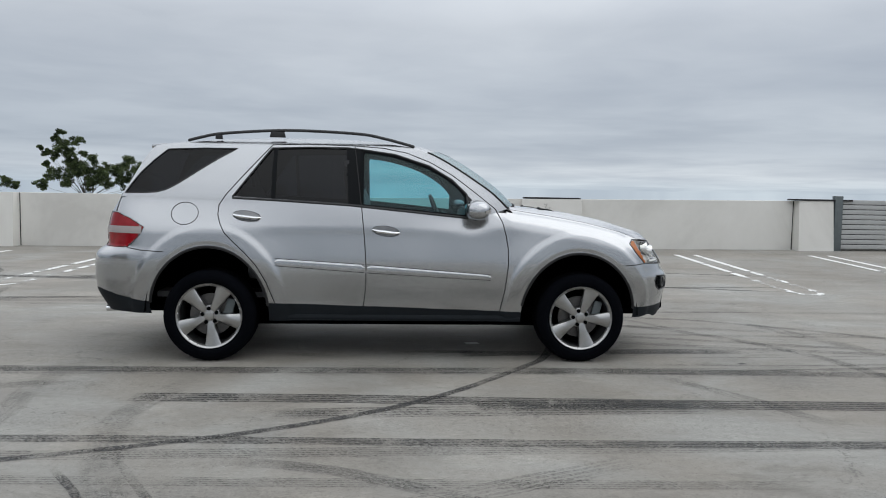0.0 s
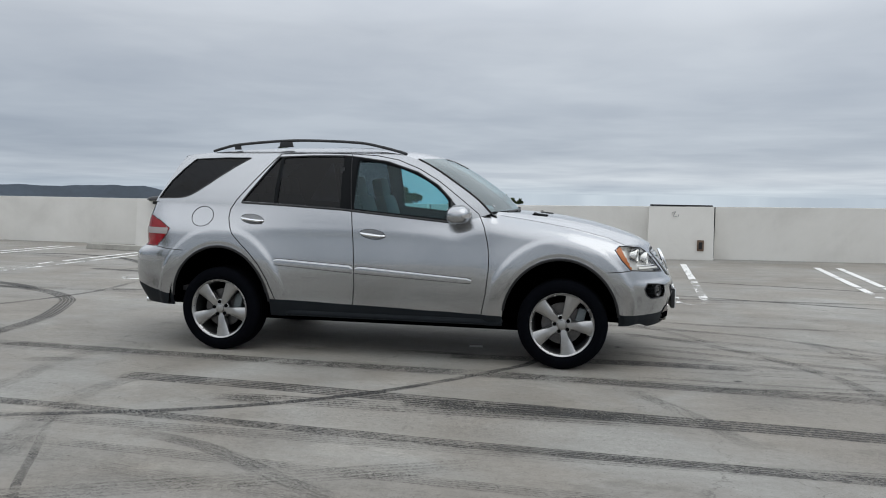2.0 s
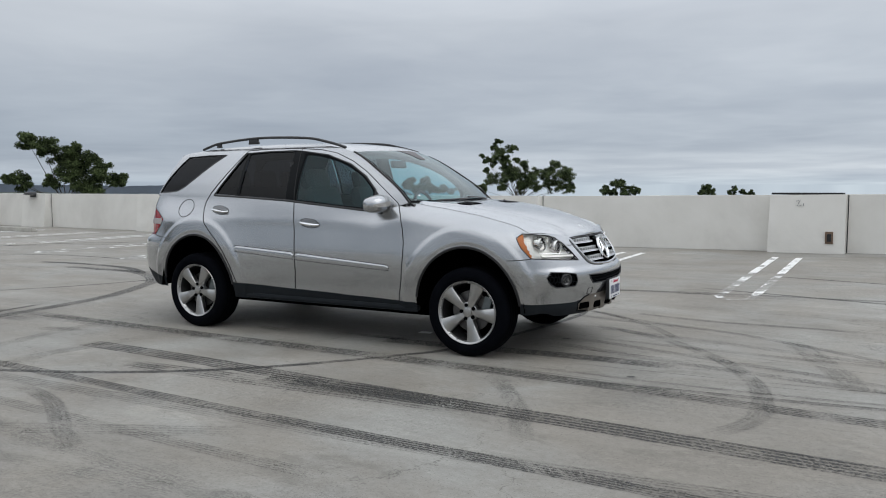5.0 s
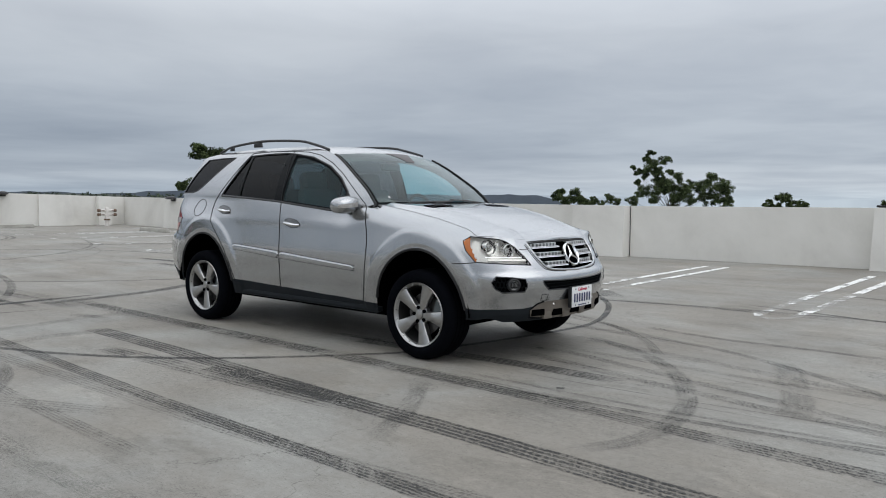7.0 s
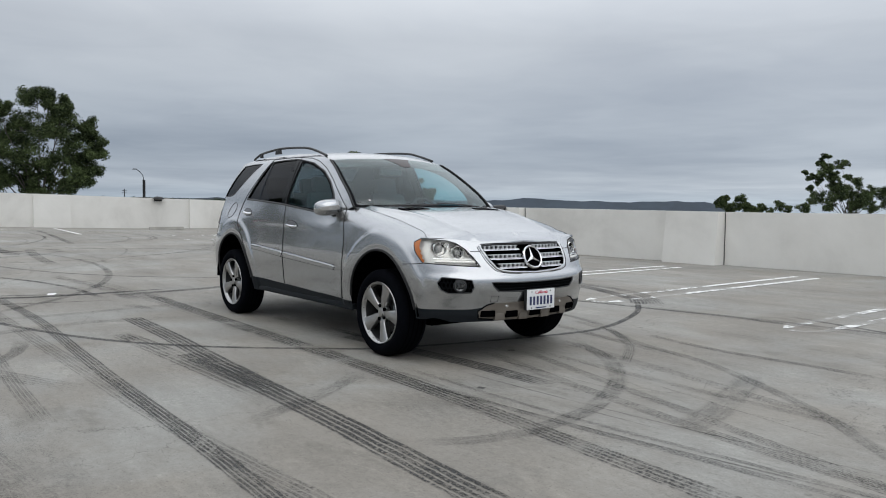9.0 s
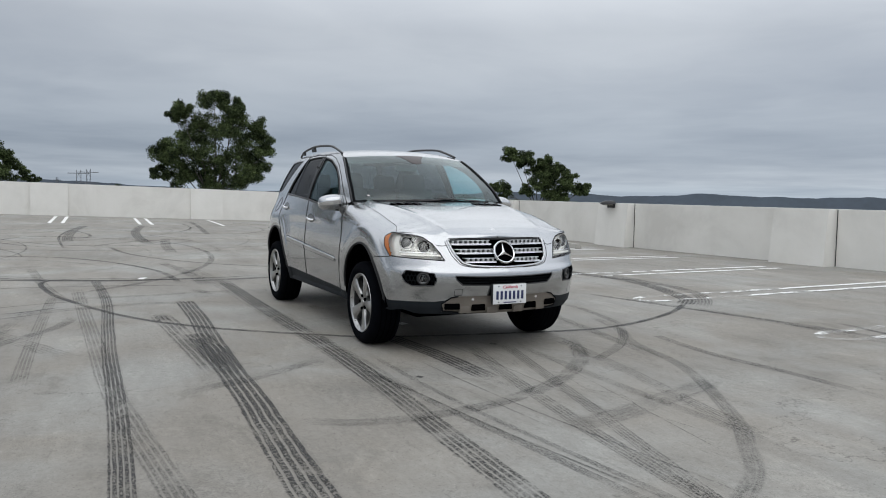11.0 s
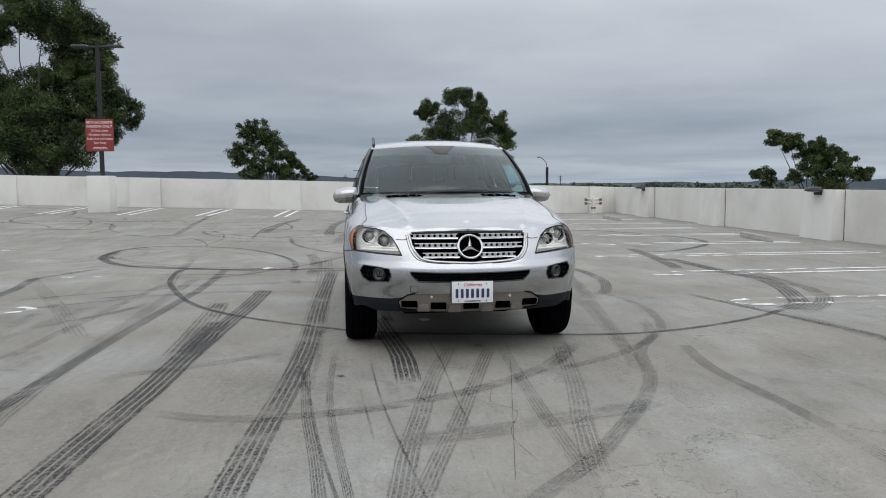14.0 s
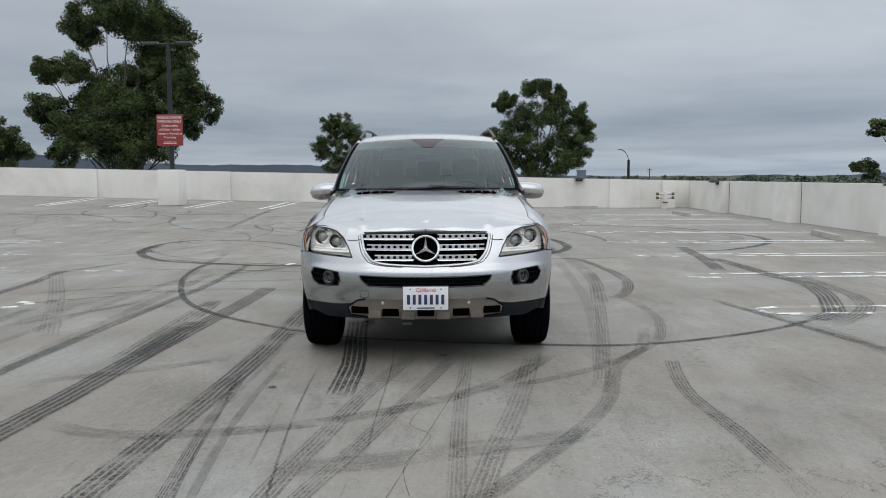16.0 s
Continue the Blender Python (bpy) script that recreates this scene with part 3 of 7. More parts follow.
def wheel_stop(x, y, turn, length=1.83):
    bm = bmesh.new()
    box(bm, (0, 0, 0.06), (length, 0.16, 0.12), bevel=0.015, taper=(0.97, 0.72))
    me = bpy.data.meshes.new("wheel_stop")
    bmesh.ops.recalc_face_normals(bm, faces=bm.faces)
    bm.to_mesh(me)
    bm.free()
    me.materials.append(KERB)
    ob = thing("wheel_stop", me, "weathered grey concrete wheel stop lying on the deck", "wheel stop", "wheel stops", m=pose(x, y, deck_z(x, y), 0, 0, turn))
    return ob


wheel_stop(-9.35, 14.95, -8)
wheel_stop(-19.2, 14.55, 0)
wheel_stop(WEST + 1.5, 11.9, 90, 1.35)


def standpipe():
    e = tagged(new("standpipe"), "white painted fire standpipe with rusty valves in the deck corner", "standpipe")
    x, y = -24.3, 15.28
    e.location = (x, y, deck_z(x, y))
    bm = bmesh.new()
    tube(bm, [(0, 0, 0), (0, 0, 0.66), (0, 0, 0.70), (0, 0, 0.735)], [0.082, 0.082, 0.07, 0.03], 16)
    part("riser", bm, PIPE_WHITE, e)
    bm = bmesh.new()
    lathe(bm, [(0.0, -0.03), (0.105, -0.03), (0.11, 0.0), (0.105, 0.03), (0.0, 0.03)], 16, "z", Matrix.Translation((0, 0, 0.26)))
    part("clamp", bm, RUST, e, "rusty coupling ring")
    for z in (0.61, 0.45):
        for side in (-1, 1):
            bm = bmesh.new()
            tube(bm, [(0, 0, z), (0, side * 0.30, z)], 0.042, 12)
            part("branch", bm, PIPE_WHITE, e)
            bm = bmesh.new()
            lathe(bm, [(0.0, -0.055), (0.055, -0.05), (0.062, -0.01), (0.05, 0.02), (0.058, 0.05), (0.0, 0.055)], 14, "y", Matrix.Translation((0, side * 0.31, z)))
            part("valve", bm, RUST, e, "rusty hose valve")
            bm = bmesh.new()
            lathe(bm, [(0.036, -0.008), (0.052, -0.008), (0.056, 0.0), (0.052, 0.008), (0.036, 0.008)], 16, "x", Matrix.Translation((0.10, side * 0.20, z)))
            box(bm, (0.06, side * 0.20, z), (0.09, 0.016, 0.016))
            box(bm, (0.10, side * 0.20, z), (0.008, 0.09, 0.012))
            part("hand_wheel", bm, RUST, e, "small rusty hand wheel")


standpipe()


def written(words, size, mat, parent, label="", slant=0.0, wide=None):
    """A line of raised lettering, centred, facing up; slant leans it like script."""
    cu = bpy.data.curves.new("lettering", "FONT")
    cu.body, cu.size, cu.align_x, cu.extrude, cu.shear = words, size, "CENTER", 0.002, slant
    tmp = bpy.data.objects.new("lettering", cu)
    scene.collection.objects.link(tmp)
    bpy.context.view_layer.update()
    me = bpy.data.meshes.new_from_object(tmp.evaluated_get(bpy.context.evaluated_depsgraph_get()))
    bpy.data.objects.remove(tmp)
    if wide:
        f = min(1.0, wide / (max(v.co.x for v in me.vertices) - min(v.co.x for v in me.vertices)))
        for v in me.vertices:
            v.co.x *= f
    me.materials.clear()
    me.materials.append(mat)
    return tagged(part("lettering", me, mat, parent, label), kind="stuff")


def lamp_post():
    """A parking sign on a twin-armed light pole that stands on a white concrete block."""
    x, y = -21.55, -3.84
    z = deck_z(x, y)
    e = tagged(new("lamp_post"), "dark twin-armed light pole on a white concrete base", "lamp post")
    e.location = (x, y, z)
    bm = bmesh.new()
    box(bm, (0, -0.04, 0.66), (0.80, 0.80, 1.34), bevel=0.03)
    part("base", bm, WALL, e, "white painted concrete block")
    bm = bmesh.new()
    tube(bm, [(0, 0, 1.30), (0, 0, 6.06)], [0.085, 0.07], 12)
    part("pole", bm, DARK_METAL, e)
    for s in (-1, 1):
        bm = bmesh.new()
        tube(bm, [(0, 0, 5.97), (0, 0.5 * s, 5.99)], 0.03, 8)
        part("arm", bm, DARK_METAL, e)
        bm = bmesh.new()
        box(bm, (0, 0.62 * s, 6.01), (0.34, 0.62, 0.09), bevel=0.03, taper=(0.7, 0.8))
        part("lamp_head", bm, DARK_METAL, e, "flat dark lamp head")
    g = tagged(new("parking_sign"), "red parking sign with white lettering fixed to the light pole", "sign")
    g.matrix_basis = pose(x + 0.12, y + 0.0, z + 2.80, 90, 0, 90)
    bm = bmesh.new()
    box(bm, (0, 0, 0), (0.98, 1.16, 0.012), bevel=0.003)
    part("panel", bm, SIGN_RED, g)
    for k, (line, h) in enumerate((("METROLINK COMMUTER", 0.125), ("PARKING ONLY", 0.14), ("72 Hour Limit", 0.105), ("All Other Vehicles", 0.105), ("Subject to Immediate", 0.105), ("Tow Away", 0.105))):
        t = written(line, h, SIGN_WHITE, g, wide=0.90)
        t.location = (0, 0.42 - 0.145 * k, 0.009)
    for k, w in enumerate((0.46, 0.52)):
        bm = bmesh.new()
        box(bm, (0, -0.44 - 0.05 * k, 0.008), (w, 0.018, 0.003))
        part("small_print", bm, SIGN_WHITE, g)


lamp_post()

# ---- stall lines ----
for k in range(-3, 9):
    xm = 2.53 - 2.72 * k
    worn = 0.82 if k in (0, 1) else 1.0
    for off in (-0.19, 0.19):
        ribbon("parking_line", [(xm + off, 15.35), (xm + off, 10.35)], 0.11, LINE_PAINT, 0.006, "worn white stall line", (0, 3.4), wear=worn)
    ribbon("parking_line", [(xm - 0.19, 10.38), (xm - 0.12, 10.22), (xm, 10.16), (xm + 0.12, 10.22), (xm + 0.19, 10.38)], 0.09, LINE_PAINT, 0.006, "worn white stall line", (0, 0), wear=0.42)
for k in range(-5, 2):
    ym = 5.45 + 2.72 * k
    for off in (-0.19, 0.19) if k < 1 else (-0.19,):
        ribbon("parking_line", [(WEST + 1.0, ym + off), (WEST + 5.6, ym + off)], 0.11, LINE_PAINT, 0.006, "worn white stall line", (0, 0))

for xm, y1, worn in ((-0.60, 2.45, 0.55), (-3.75, 2.35, 0.25), (-6.20, 1.30, 0.30), (-8.40, -0.90, 0.9)):
    for off in (-0.19, 0.19):
        ribbon("parking_line", [(xm + off, -5.0), (xm + off, y1)], 0.11, LINE_PAINT, 0.006, "worn white stall line", (0, 2.0), wear=worn)
ribbon("parking_line", [(-0.79, 2.42), (-0.72, 2.58), (-0.60, 2.64), (-0.48, 2.58), (-0.41, 2.42)], 0.10, LINE_PAINT, 0.006, "worn white stall line", (0, 0), wear=0.4)
ribbon("paint_spot", [(-4.32, 4.52), (-4.56, 4.60)], 0.10, LINE_PAINT, 0.006, "worn white paint patch", (0.08, 0.08), wear=0.6)
# ---- tyre marks: style, width, points ----
TREAD, FAINT, SMEAR, SCUFF, STREAK = TREAD_DARK, TREAD_FAINT, SMUDGE, SMUDGE_DARK, SKID_LINE


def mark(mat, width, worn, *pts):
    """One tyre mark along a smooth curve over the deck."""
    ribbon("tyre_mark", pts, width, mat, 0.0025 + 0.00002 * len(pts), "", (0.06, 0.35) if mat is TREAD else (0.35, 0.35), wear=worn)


# long straight treads across the deck in front of the car
mark(TREAD, 0.22, 1.0, (-1.87, 4.90), (-0.6, 4.91), (0.6, 4.88), (2.0, 4.86))
mark(TREAD, 0.23, 0.85, (0.33, 4.79), (1.4, 4.84), (2.7, 4.86), (4.4, 4.83), (9, 4.8))
mark(FAINT, 0.24, 1.4, (-0.9, 4.56), (0.3, 4.66), (2.0, 4.78))
mark(SCUFF, 0.16, 0.9, (-0.92, 4.56), (-0.45, 4.58))
mark(TREAD, 0.13, 0.80, (-4.38, 3.93), (-2.25, 4.06), (-0.14, 4.06), (1.1, 4.06), (2.5, 4.08), (4.2, 4.07), (8.5, 3.98))
mark(FAINT, 0.16, 1.0, (-3.4, 3.72), (0.5, 3.95), (2.36, 4.07), (4.2, 4.29), (6, 4.5))
mark(TREAD, 0.19, 0.62, (-3.9, 5.62), (-0.8, 5.67), (1.45, 5.75), (2.93, 5.74), (4.06, 5.70), (6, 5.66), (9, 5.58))
mark(FAINT, 0.26, 0.8, (-6.0, 5.35), (-3.4, 5.54), (0.5, 5.72), (3.0, 5.80))
mark(FAINT, 0.07, 1.6, (2.29, 5.80), (3.39, 5.91), (4.15, 6.02), (4.77, 6.10), (6.2, 6.3))
mark(FAINT, 0.05, 1.4, (1.8, 5.98), (3.2, 6.03), (4.6, 6.2), (6.2, 6.42))
mark(TREAD, 0.20, 1.0, (0.3, 6.30), (1.3, 6.42), (2.0, 6.50), (2.80, 6.53))
mark(FAINT, 0.13, 1.2, (1.62, 6.91), (2.71, 6.69), (3.56, 6.56), (4.27, 6.46), (6, 6.3))
mark(FAINT, 0.11, 1.2, (1.70, 7.22), (2.86, 6.95), (3.73, 6.75), (4.31, 6.60), (5.6, 6.3))
mark(FAINT, 0.14, 0.9, (1.49, 7.82), (2.85, 7.62), (3.71, 7.45), (4.6, 7.30))
mark(FAINT, 0.10, 0.9, (1.69, 7.31), (3.18, 7.27), (4.6, 7.27))
mark(TREAD, 0.11, 0.5, (1.82, 8.78), (2.65, 8.67), (3.4, 8.72), (4.2, 8.74))
mark(FAINT, 0.13, 0.8, (4.0, 8.73), (5.0, 8.77), (6.5, 8.85))
# soft arcs rubbed by turning wheels
mark(SCUFF, 0.16, 0.55, (1.61, 7.93), (2.36, 7.57), (2.90, 7.08), (3.20, 6.64), (3.40, 6.19), (3.49, 5.75), (3.48, 5.35), (3.32, 5.03))
mark(SCUFF, 0.12, 0.48, (0.6, 8.85), (1.4, 8.66), (2.0, 8.36), (2.78, 8.16), (3.28, 7.95), (3.75, 7.69), (4.25, 7.38), (4.62, 7.08), (4.97, 6.76), (5.3, 6.2), (5.4, 5.6))
mark(SMEAR, 0.24, 0.7, (3.30, 8.07), (3.50, 7.78), (3.70, 7.26), (3.87, 6.82), (3.98, 6.34))
mark(SMEAR, 0.16, 0.8, (1.70, 5.62), (2.0, 5.25), (2.25, 4.88), (2.49, 4.39))
# one dark line that swings right round the car
mark(STREAK, 0.075, 1.0, (-4.2, 4.9), (-4.5, 4.2), (-4.6, 3.6), (-4.3, 3.28), (-3.4, 3.36), (-2.4, 3.62), (-0.95, 4.2), (0.0, 4.88), (0.72, 5.78), (1.05, 6.4), (1.30, 7.9), (1.27, 8.73), (0.80, 9.80), (0.20, 10.56))
mark(TREAD, 0.24, 0.9, (0.30, 10.45), (0.0, 10.76), (-0.47, 10.97), (-1.18, 11.22), (-2.06, 11.40), (-2.91, 11.32), (-4.1, 11.28), (-5.18, 11.23))
mark(FAINT, 0.20, 1.6, (0.55, 10.51), (0.15, 10.91), (-0.37, 11.26), (-1.01, 11.48), (-1.33, 11.52), (-3.0, 11.62))
mark(FAINT, 0.10, 1.2, (-1.2, 8.98), (-0.3, 9.10), (0.58, 9.01), (1.3, 8.76), (2.1, 8.15), (2.65, 7.42))
mark(FAINT, 0.13, 0.8, (-5.0, 8.73), (-1.4, 8.61), (0.6, 8.44), (2.4, 8.19))
mark(FAINT, 0.12, 0.9, (-3.53, 9.06), (-0.62, 8.68), (1.49, 8.35), (2.6, 8.14))
mark(TREAD, 0.15, 0.8, (-5.2, 9.07), (-3.53, 9.31), (-2.35, 9.31), (-1.4, 9.09), (-1.0, 8.85))
mark(FAINT, 0.20, 1.0, (-7.5, 8.6), (-5.9, 8.9), (-2.9, 8.95), (-0.6, 8.68))
mark(TREAD, 0.22, 0.95, (-7.17, 11.29), (-5.91, 11.17), (-4.54, 11.0), (-3.43, 10.81))
mark(TREAD, 0.20, 0.95, (-3.93, 5.2), (-4.05, 5.96), (-4.13, 6.40), (-4.29, 6.91), (-4.68, 7.63), (-5.01, 8.09), (-5.59, 8.51), (-6.33, 8.79), (-7.13, 8.80), (-8.04, 8.72))
mark(SMEAR, 0.22, 0.65, (-1.3, 3.0), (-1.38, 3.28), (-1.57, 3.7), (-1.71, 4.13), (-1.76, 4.6), (-1.6, 5.4))
mark(SMEAR, 0.20, 0.55, (-2.4, 3.6), (-2.48, 4.48), (-2.60, 5.1), (-2.64, 5.69))
mark(FAINT, 0.12, 1.0, (2.0, 3.49), (0.8, 3.47), (-1.27, 3.47), (-2.82, 3.48))
mark(FAINT, 0.12, 0.9, (-4.7, 3.5), (-5.6, 2.3), (-7.1, 1.2), (-8.2, 1.4), (-7.8, 3.0), (-6.4, 4.2))
mark(STREAK, 0.16, 0.9, (-13.83, 9.46), (-13.21, 11.68), (-12.19, 12.75), (-10.69, 13.33), (-9.52, 13.59), (-8.30, 13.34), (-7.31, 12.69), (-6.45, 11.77), (-6.64, 11.30))
mark(FAINT, 0.30, 1.0, (-14.5, 9.6), (-12.5, 11.8), (-10.4, 13.1), (-8.9, 12.9), (-8.0, 12.0))
mark(TREAD, 0.26, 0.8, (-18.81, 3.60), (-16.53, 3.34), (-13.79, 3.28), (-12.4, 3.34))
mark(STREAK, 0.06, 0.8, (-16.5, 3.20), (-13.8, 3.08), (-10.6, 3.30))
mark(TREAD, 0.26, 0.8, (-19.26, 5.25), (-16.23, 4.96), (-13.82, 4.93), (-11.47, 5.06))
mark(FAINT, 0.24, 1.4, (-13.4, 5.55), (-10.93, 5.38), (-9.08, 5.37))
mark(SCUFF, 0.20, 0.8, (-22.63, 7.12), (-19.78, 7.06), (-15.1, 6.81))
mark(SMEAR, 0.22, 1.0, (-24.0, -0.05), (-17.4, 0.57), (-11.9, 1.19))
mark(STREAK, 0.07, 0.8, (2.6, 12.6), (5.4, 12.1))
mark(STREAK, 0.08, 0.8, (2.0, 11.0), (5.0, 10.42))
mark(SCUFF, 0.12, 0.7, (-1.0, 9.9), (0.7, 10.26), (1.7, 10.50), (2.4, 10.62), (5.2, 10.9))
mark(STREAK, 0.09, 0.9, (1.6, 10.46), (2.3, 10.48))
mark(FAINT, 0.18, 0.9, (-0.4, 10.06), (0.8, 10.35), (1.8, 10.45), (3.5, 10.55))
mark(SCUFF, 0.20, 0.9, (-2.95, 5.10), (-2.55, 5.22))
mark(SCUFF, 0.14, 0.9, (-1.15, 6.22), (-0.72, 6.22))
mark(SCUFF, 0.12, 0.9, (-0.3, 6.34), (0.65, 6.43))
# broad faint band, darker than the deck and wider than a wheel track
mark(SMEAR, 0.9, 0.35, (-1.0, 2.8), (1.2, 3.0), (2.8, 3.1), (4.4, 2.9))
mark(FAINT, 0.12, 0.35, (-1.5, 3.3), (1.0, 3.1), (4.0, 3.2))
mark(FAINT, 0.12, 0.35, (-2.5, 2.6), (0.4, 2.9), (3.5, 3.35))
mark(STREAK, 0.020, 0.55, (2.2, 5.75), (3.10, 5.90), (3.74, 5.99), (4.27, 6.08), (5.4, 6.3))
mark(STREAK, 0.016, 0.5, (2.12, 6.26), (3.20, 6.34), (4.26, 6.47), (5.2, 6.6))
mark(STREAK, 0.014, 0.4, (2.87, 6.20), (3.48, 6.26), (4.02, 6.31))
mark(STREAK, 0.012, 0.45, (1.30, 6.73), (2.19, 6.78), (3.19, 6.80), (3.72, 6.82))
# loops and long thin lines over the deck behind the car
mark(STREAK, 0.16, 0.95, (-9.01, 1.86), (-8.25, 1.20), (-7.10, 1.21), (-6.48, 1.34), (-5.59, 1.80), (-4.96, 2.37), (-4.62, 3.04), (-4.37, 3.75), (-4.21, 4.49), (-4.3, 5.6))
mark(SCUFF, 0.34, 0.8, (-7.6, 1.22), (-6.9, 1.26), (-6.2, 1.50))
mark(TREAD, 0.16, 0.8, (-1.3, 1.80), (-2.39, 1.68), (-3.34, 1.47), (-3.88, 1.60), (-4.71, 1.92))
mark(FAINT, 0.20, 0.8, (-3.6, 1.32), (-1.41, 2.52), (0.06, 3.27), (1.11, 3.80))
mark(STREAK, 0.05, 0.45, (-1.20, 1.97), (-1.55, 2.44), (-1.87, 2.96), (-2.12, 3.50), (-2.2, 4.0))
mark(STREAK, 0.05, 0.6, (-0.50, 2.40), (-0.88, 2.80), (-1.20, 3.28), (-1.54, 3.79))
mark(SMEAR, 0.14, 1.0, (0.62, 3.09), (0.12, 3.34), (-0.44, 3.63), (-0.99, 3.75))
mark(STREAK, 0.14, 0.7, (-13.75, -3.04), (-13.9, -2.1), (-14.09, -1.10))
mark(STREAK, 0.13, 0.6, (-16.7, -7.5), (-16.5, -5.3), (-17.0, -3.28), (-17.2, -0.48), (-18.9, 0.94))
mark(STREAK, 0.09, 0.6, (-12.83, 1.88), (-13.76, 2.20), (-14.19, 2.94), (-13.6, 3.59), (-14.66, 3.77), (-16.52, 3.24), (-16.83, 1.89), (-16.27, 0.9))
mark(STREAK, 0.10, 0.75, (-8.83, 1.74), (-8.37, 3.23), (-7.07, 4.24), (-5.46, 4.85), (-3.79, 5.02))
mark(SMEAR, 0.22, 1.0, (-6.93, 5.00), (-5.6, 5.2), (-4.49, 5.31), (-3.4, 5.33))
mark(STREAK, 0.07, 0.95, (-5.20, 2.32), (-4.53, 3.50), (-4.20, 4.65), (-4.37, 6.14))
mark(STREAK, 0.05, 0.75, (-3.75, 2.55), (-3.71, 3.22), (-3.66, 3.91), (-3.42, 5.15))
mark(STREAK, 0.045, 0.9, (-1.40, 2.92), (-1.47, 3.23), (-1.78, 3.64))
mark(FAINT, 0.14, 1.3, (-6.34, 2.99), (-4.23, 3.27), (-2.92, 3.49), (-2.10, 3.68))
mark(STREAK, 0.18, 0.9, (-9.23, 9.00), (-8.37, 9.17), (-7.23, 9.18), (-6.40, 8.94), (-6.02, 8.67))
mark(SCUFF, 0.12, 0.9, (-2.75, 5.20), (-2.50, 5.22), (-2.30, 5.24))
rnd = random.Random(7)
for k in range(120):
    # long faint arcs left by turning cars farther over the deck
    cx, cy, r = rnd.uniform(-20, 1), rnd.uniform(-8, 11), rnd.uniform(1.6, 7.0)
    a0, a1 = rnd.uniform(0, 360), rnd.uniform(50, 190)
    pts = [(cx + r * 1.3 * math.cos(radians(a0 + a1 * i / 7)), cy + r * math.sin(radians(a0 + a1 * i / 7))) for i in range(8)]
    if any(p[0] > -2.6 or p[0] < -24 or p[1] > 14.5 for p in pts):
        continue
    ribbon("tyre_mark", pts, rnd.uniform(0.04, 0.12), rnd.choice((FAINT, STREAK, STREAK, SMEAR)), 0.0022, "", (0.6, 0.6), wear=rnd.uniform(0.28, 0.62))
for pts in (((3.0, 7.05), (3.3, 7.0), (3.5, 7.12), (3.9, 7.02), (4.3, 7.08)), ((2.2, 7.3), (4.6, 6.92)), ((5.2, 4.2), (5.35, 5.5), (5.3, 6.8))):
    ribbon("crack", pts, 0.005, CRACK, 0.002, "", (0.1, 0.1))
ribbon("oil_spot", [(1.66, 7.10), (1.69, 7.16)], 0.06, SKID_LINE, 0.003, "small black oil spot", (0.02, 0.02))
ribbon("oil_spot", [(2.55, 6.05), (2.60, 6.08)], 0.05, SKID_LINE, 0.003, "small black oil spot", (0.02, 0.02))
ribbon("paint_spot", [(0.37, 6.74), (0.50, 6.77)], 0.09, LINE_PAINT, 0.003, "pale paint spot under the car", (0.03, 0.03))


# ---- land, hills, trees ----
def land():
    """The ground: level round the car park, falling away to the far plain."""
    verts, faces = [(0, 0, -45)], []
    seg, rings = 48, ((60, -45), (400, -45), (950, -45), (1500, -60), (4700, -172))
    for r, z in rings:
        verts += [(r * math.cos(2 * math.pi * k / seg), r * math.sin(2 * math.pi * k / seg), z) for k in range(seg)]
    for k in range(seg):
        faces.append((0, 1 + k, 1 + (k + 1) % seg))
        for j in range(len(rings) - 1):
            a, b = 1 + j * seg, 1 + (j + 1) * seg
            faces.append((a + k, b + k, b + (k + 1) % seg, a + (k + 1) % seg))
    return thing("ground", mesh_of("ground", verts, faces, LAND, True), "wide hazy green plain far below the deck", "ground", kind="structure")


land()


def hills(radius, profile, seed, label, mat=HILL):
    """A ridge of rolling hills on the horizon; profile: azimuth from north and height, in degrees."""
    n = 260
    rn = random.Random(seed)
    ph = [rn.uniform(0, 6.28) for _ in range(6)]
    verts, faces = [], []
    az0, az1 = profile[0][0], profile[-1][0]
    for i in range(n + 1):
        t = i / n
        az = az0 + (az1 - az0) * t
        h = float(np.interp(az, [q[0] for q in profile], [q[1] for q in profile]))
        h += 0.030 * sum(math.sin((9 + 17 * j) * t * 6.28 + ph[j]) / (1 + 0.6 * j) for j in range(6))
        top = 1.3 + radius * math.tan(radians(h))
        for r, z in ((radius * 0.93, -175), (radius, max(top, -170)), (radius * 1.07, -190)):
            verts.append((r * math.sin(radians(az)), r * math.cos(radians(az)), z))
        if i:
            a = 3 * (i - 1)
            faces += [(a, a + 3, a + 4, a + 1), (a + 1, a + 4, a + 5, a + 2)]
    return thing("hills", mesh_of("hills", verts, faces, mat, True), label, "hills", kind="structure")


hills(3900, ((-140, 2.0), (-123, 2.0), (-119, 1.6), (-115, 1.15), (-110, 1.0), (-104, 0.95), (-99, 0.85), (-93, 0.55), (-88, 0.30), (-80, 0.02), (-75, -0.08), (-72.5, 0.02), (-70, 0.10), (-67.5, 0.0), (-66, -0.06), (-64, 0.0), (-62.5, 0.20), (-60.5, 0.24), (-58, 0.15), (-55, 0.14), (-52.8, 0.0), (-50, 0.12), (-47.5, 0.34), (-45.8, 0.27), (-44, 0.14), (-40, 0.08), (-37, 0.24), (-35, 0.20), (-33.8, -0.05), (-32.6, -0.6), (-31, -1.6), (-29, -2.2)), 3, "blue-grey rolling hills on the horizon")
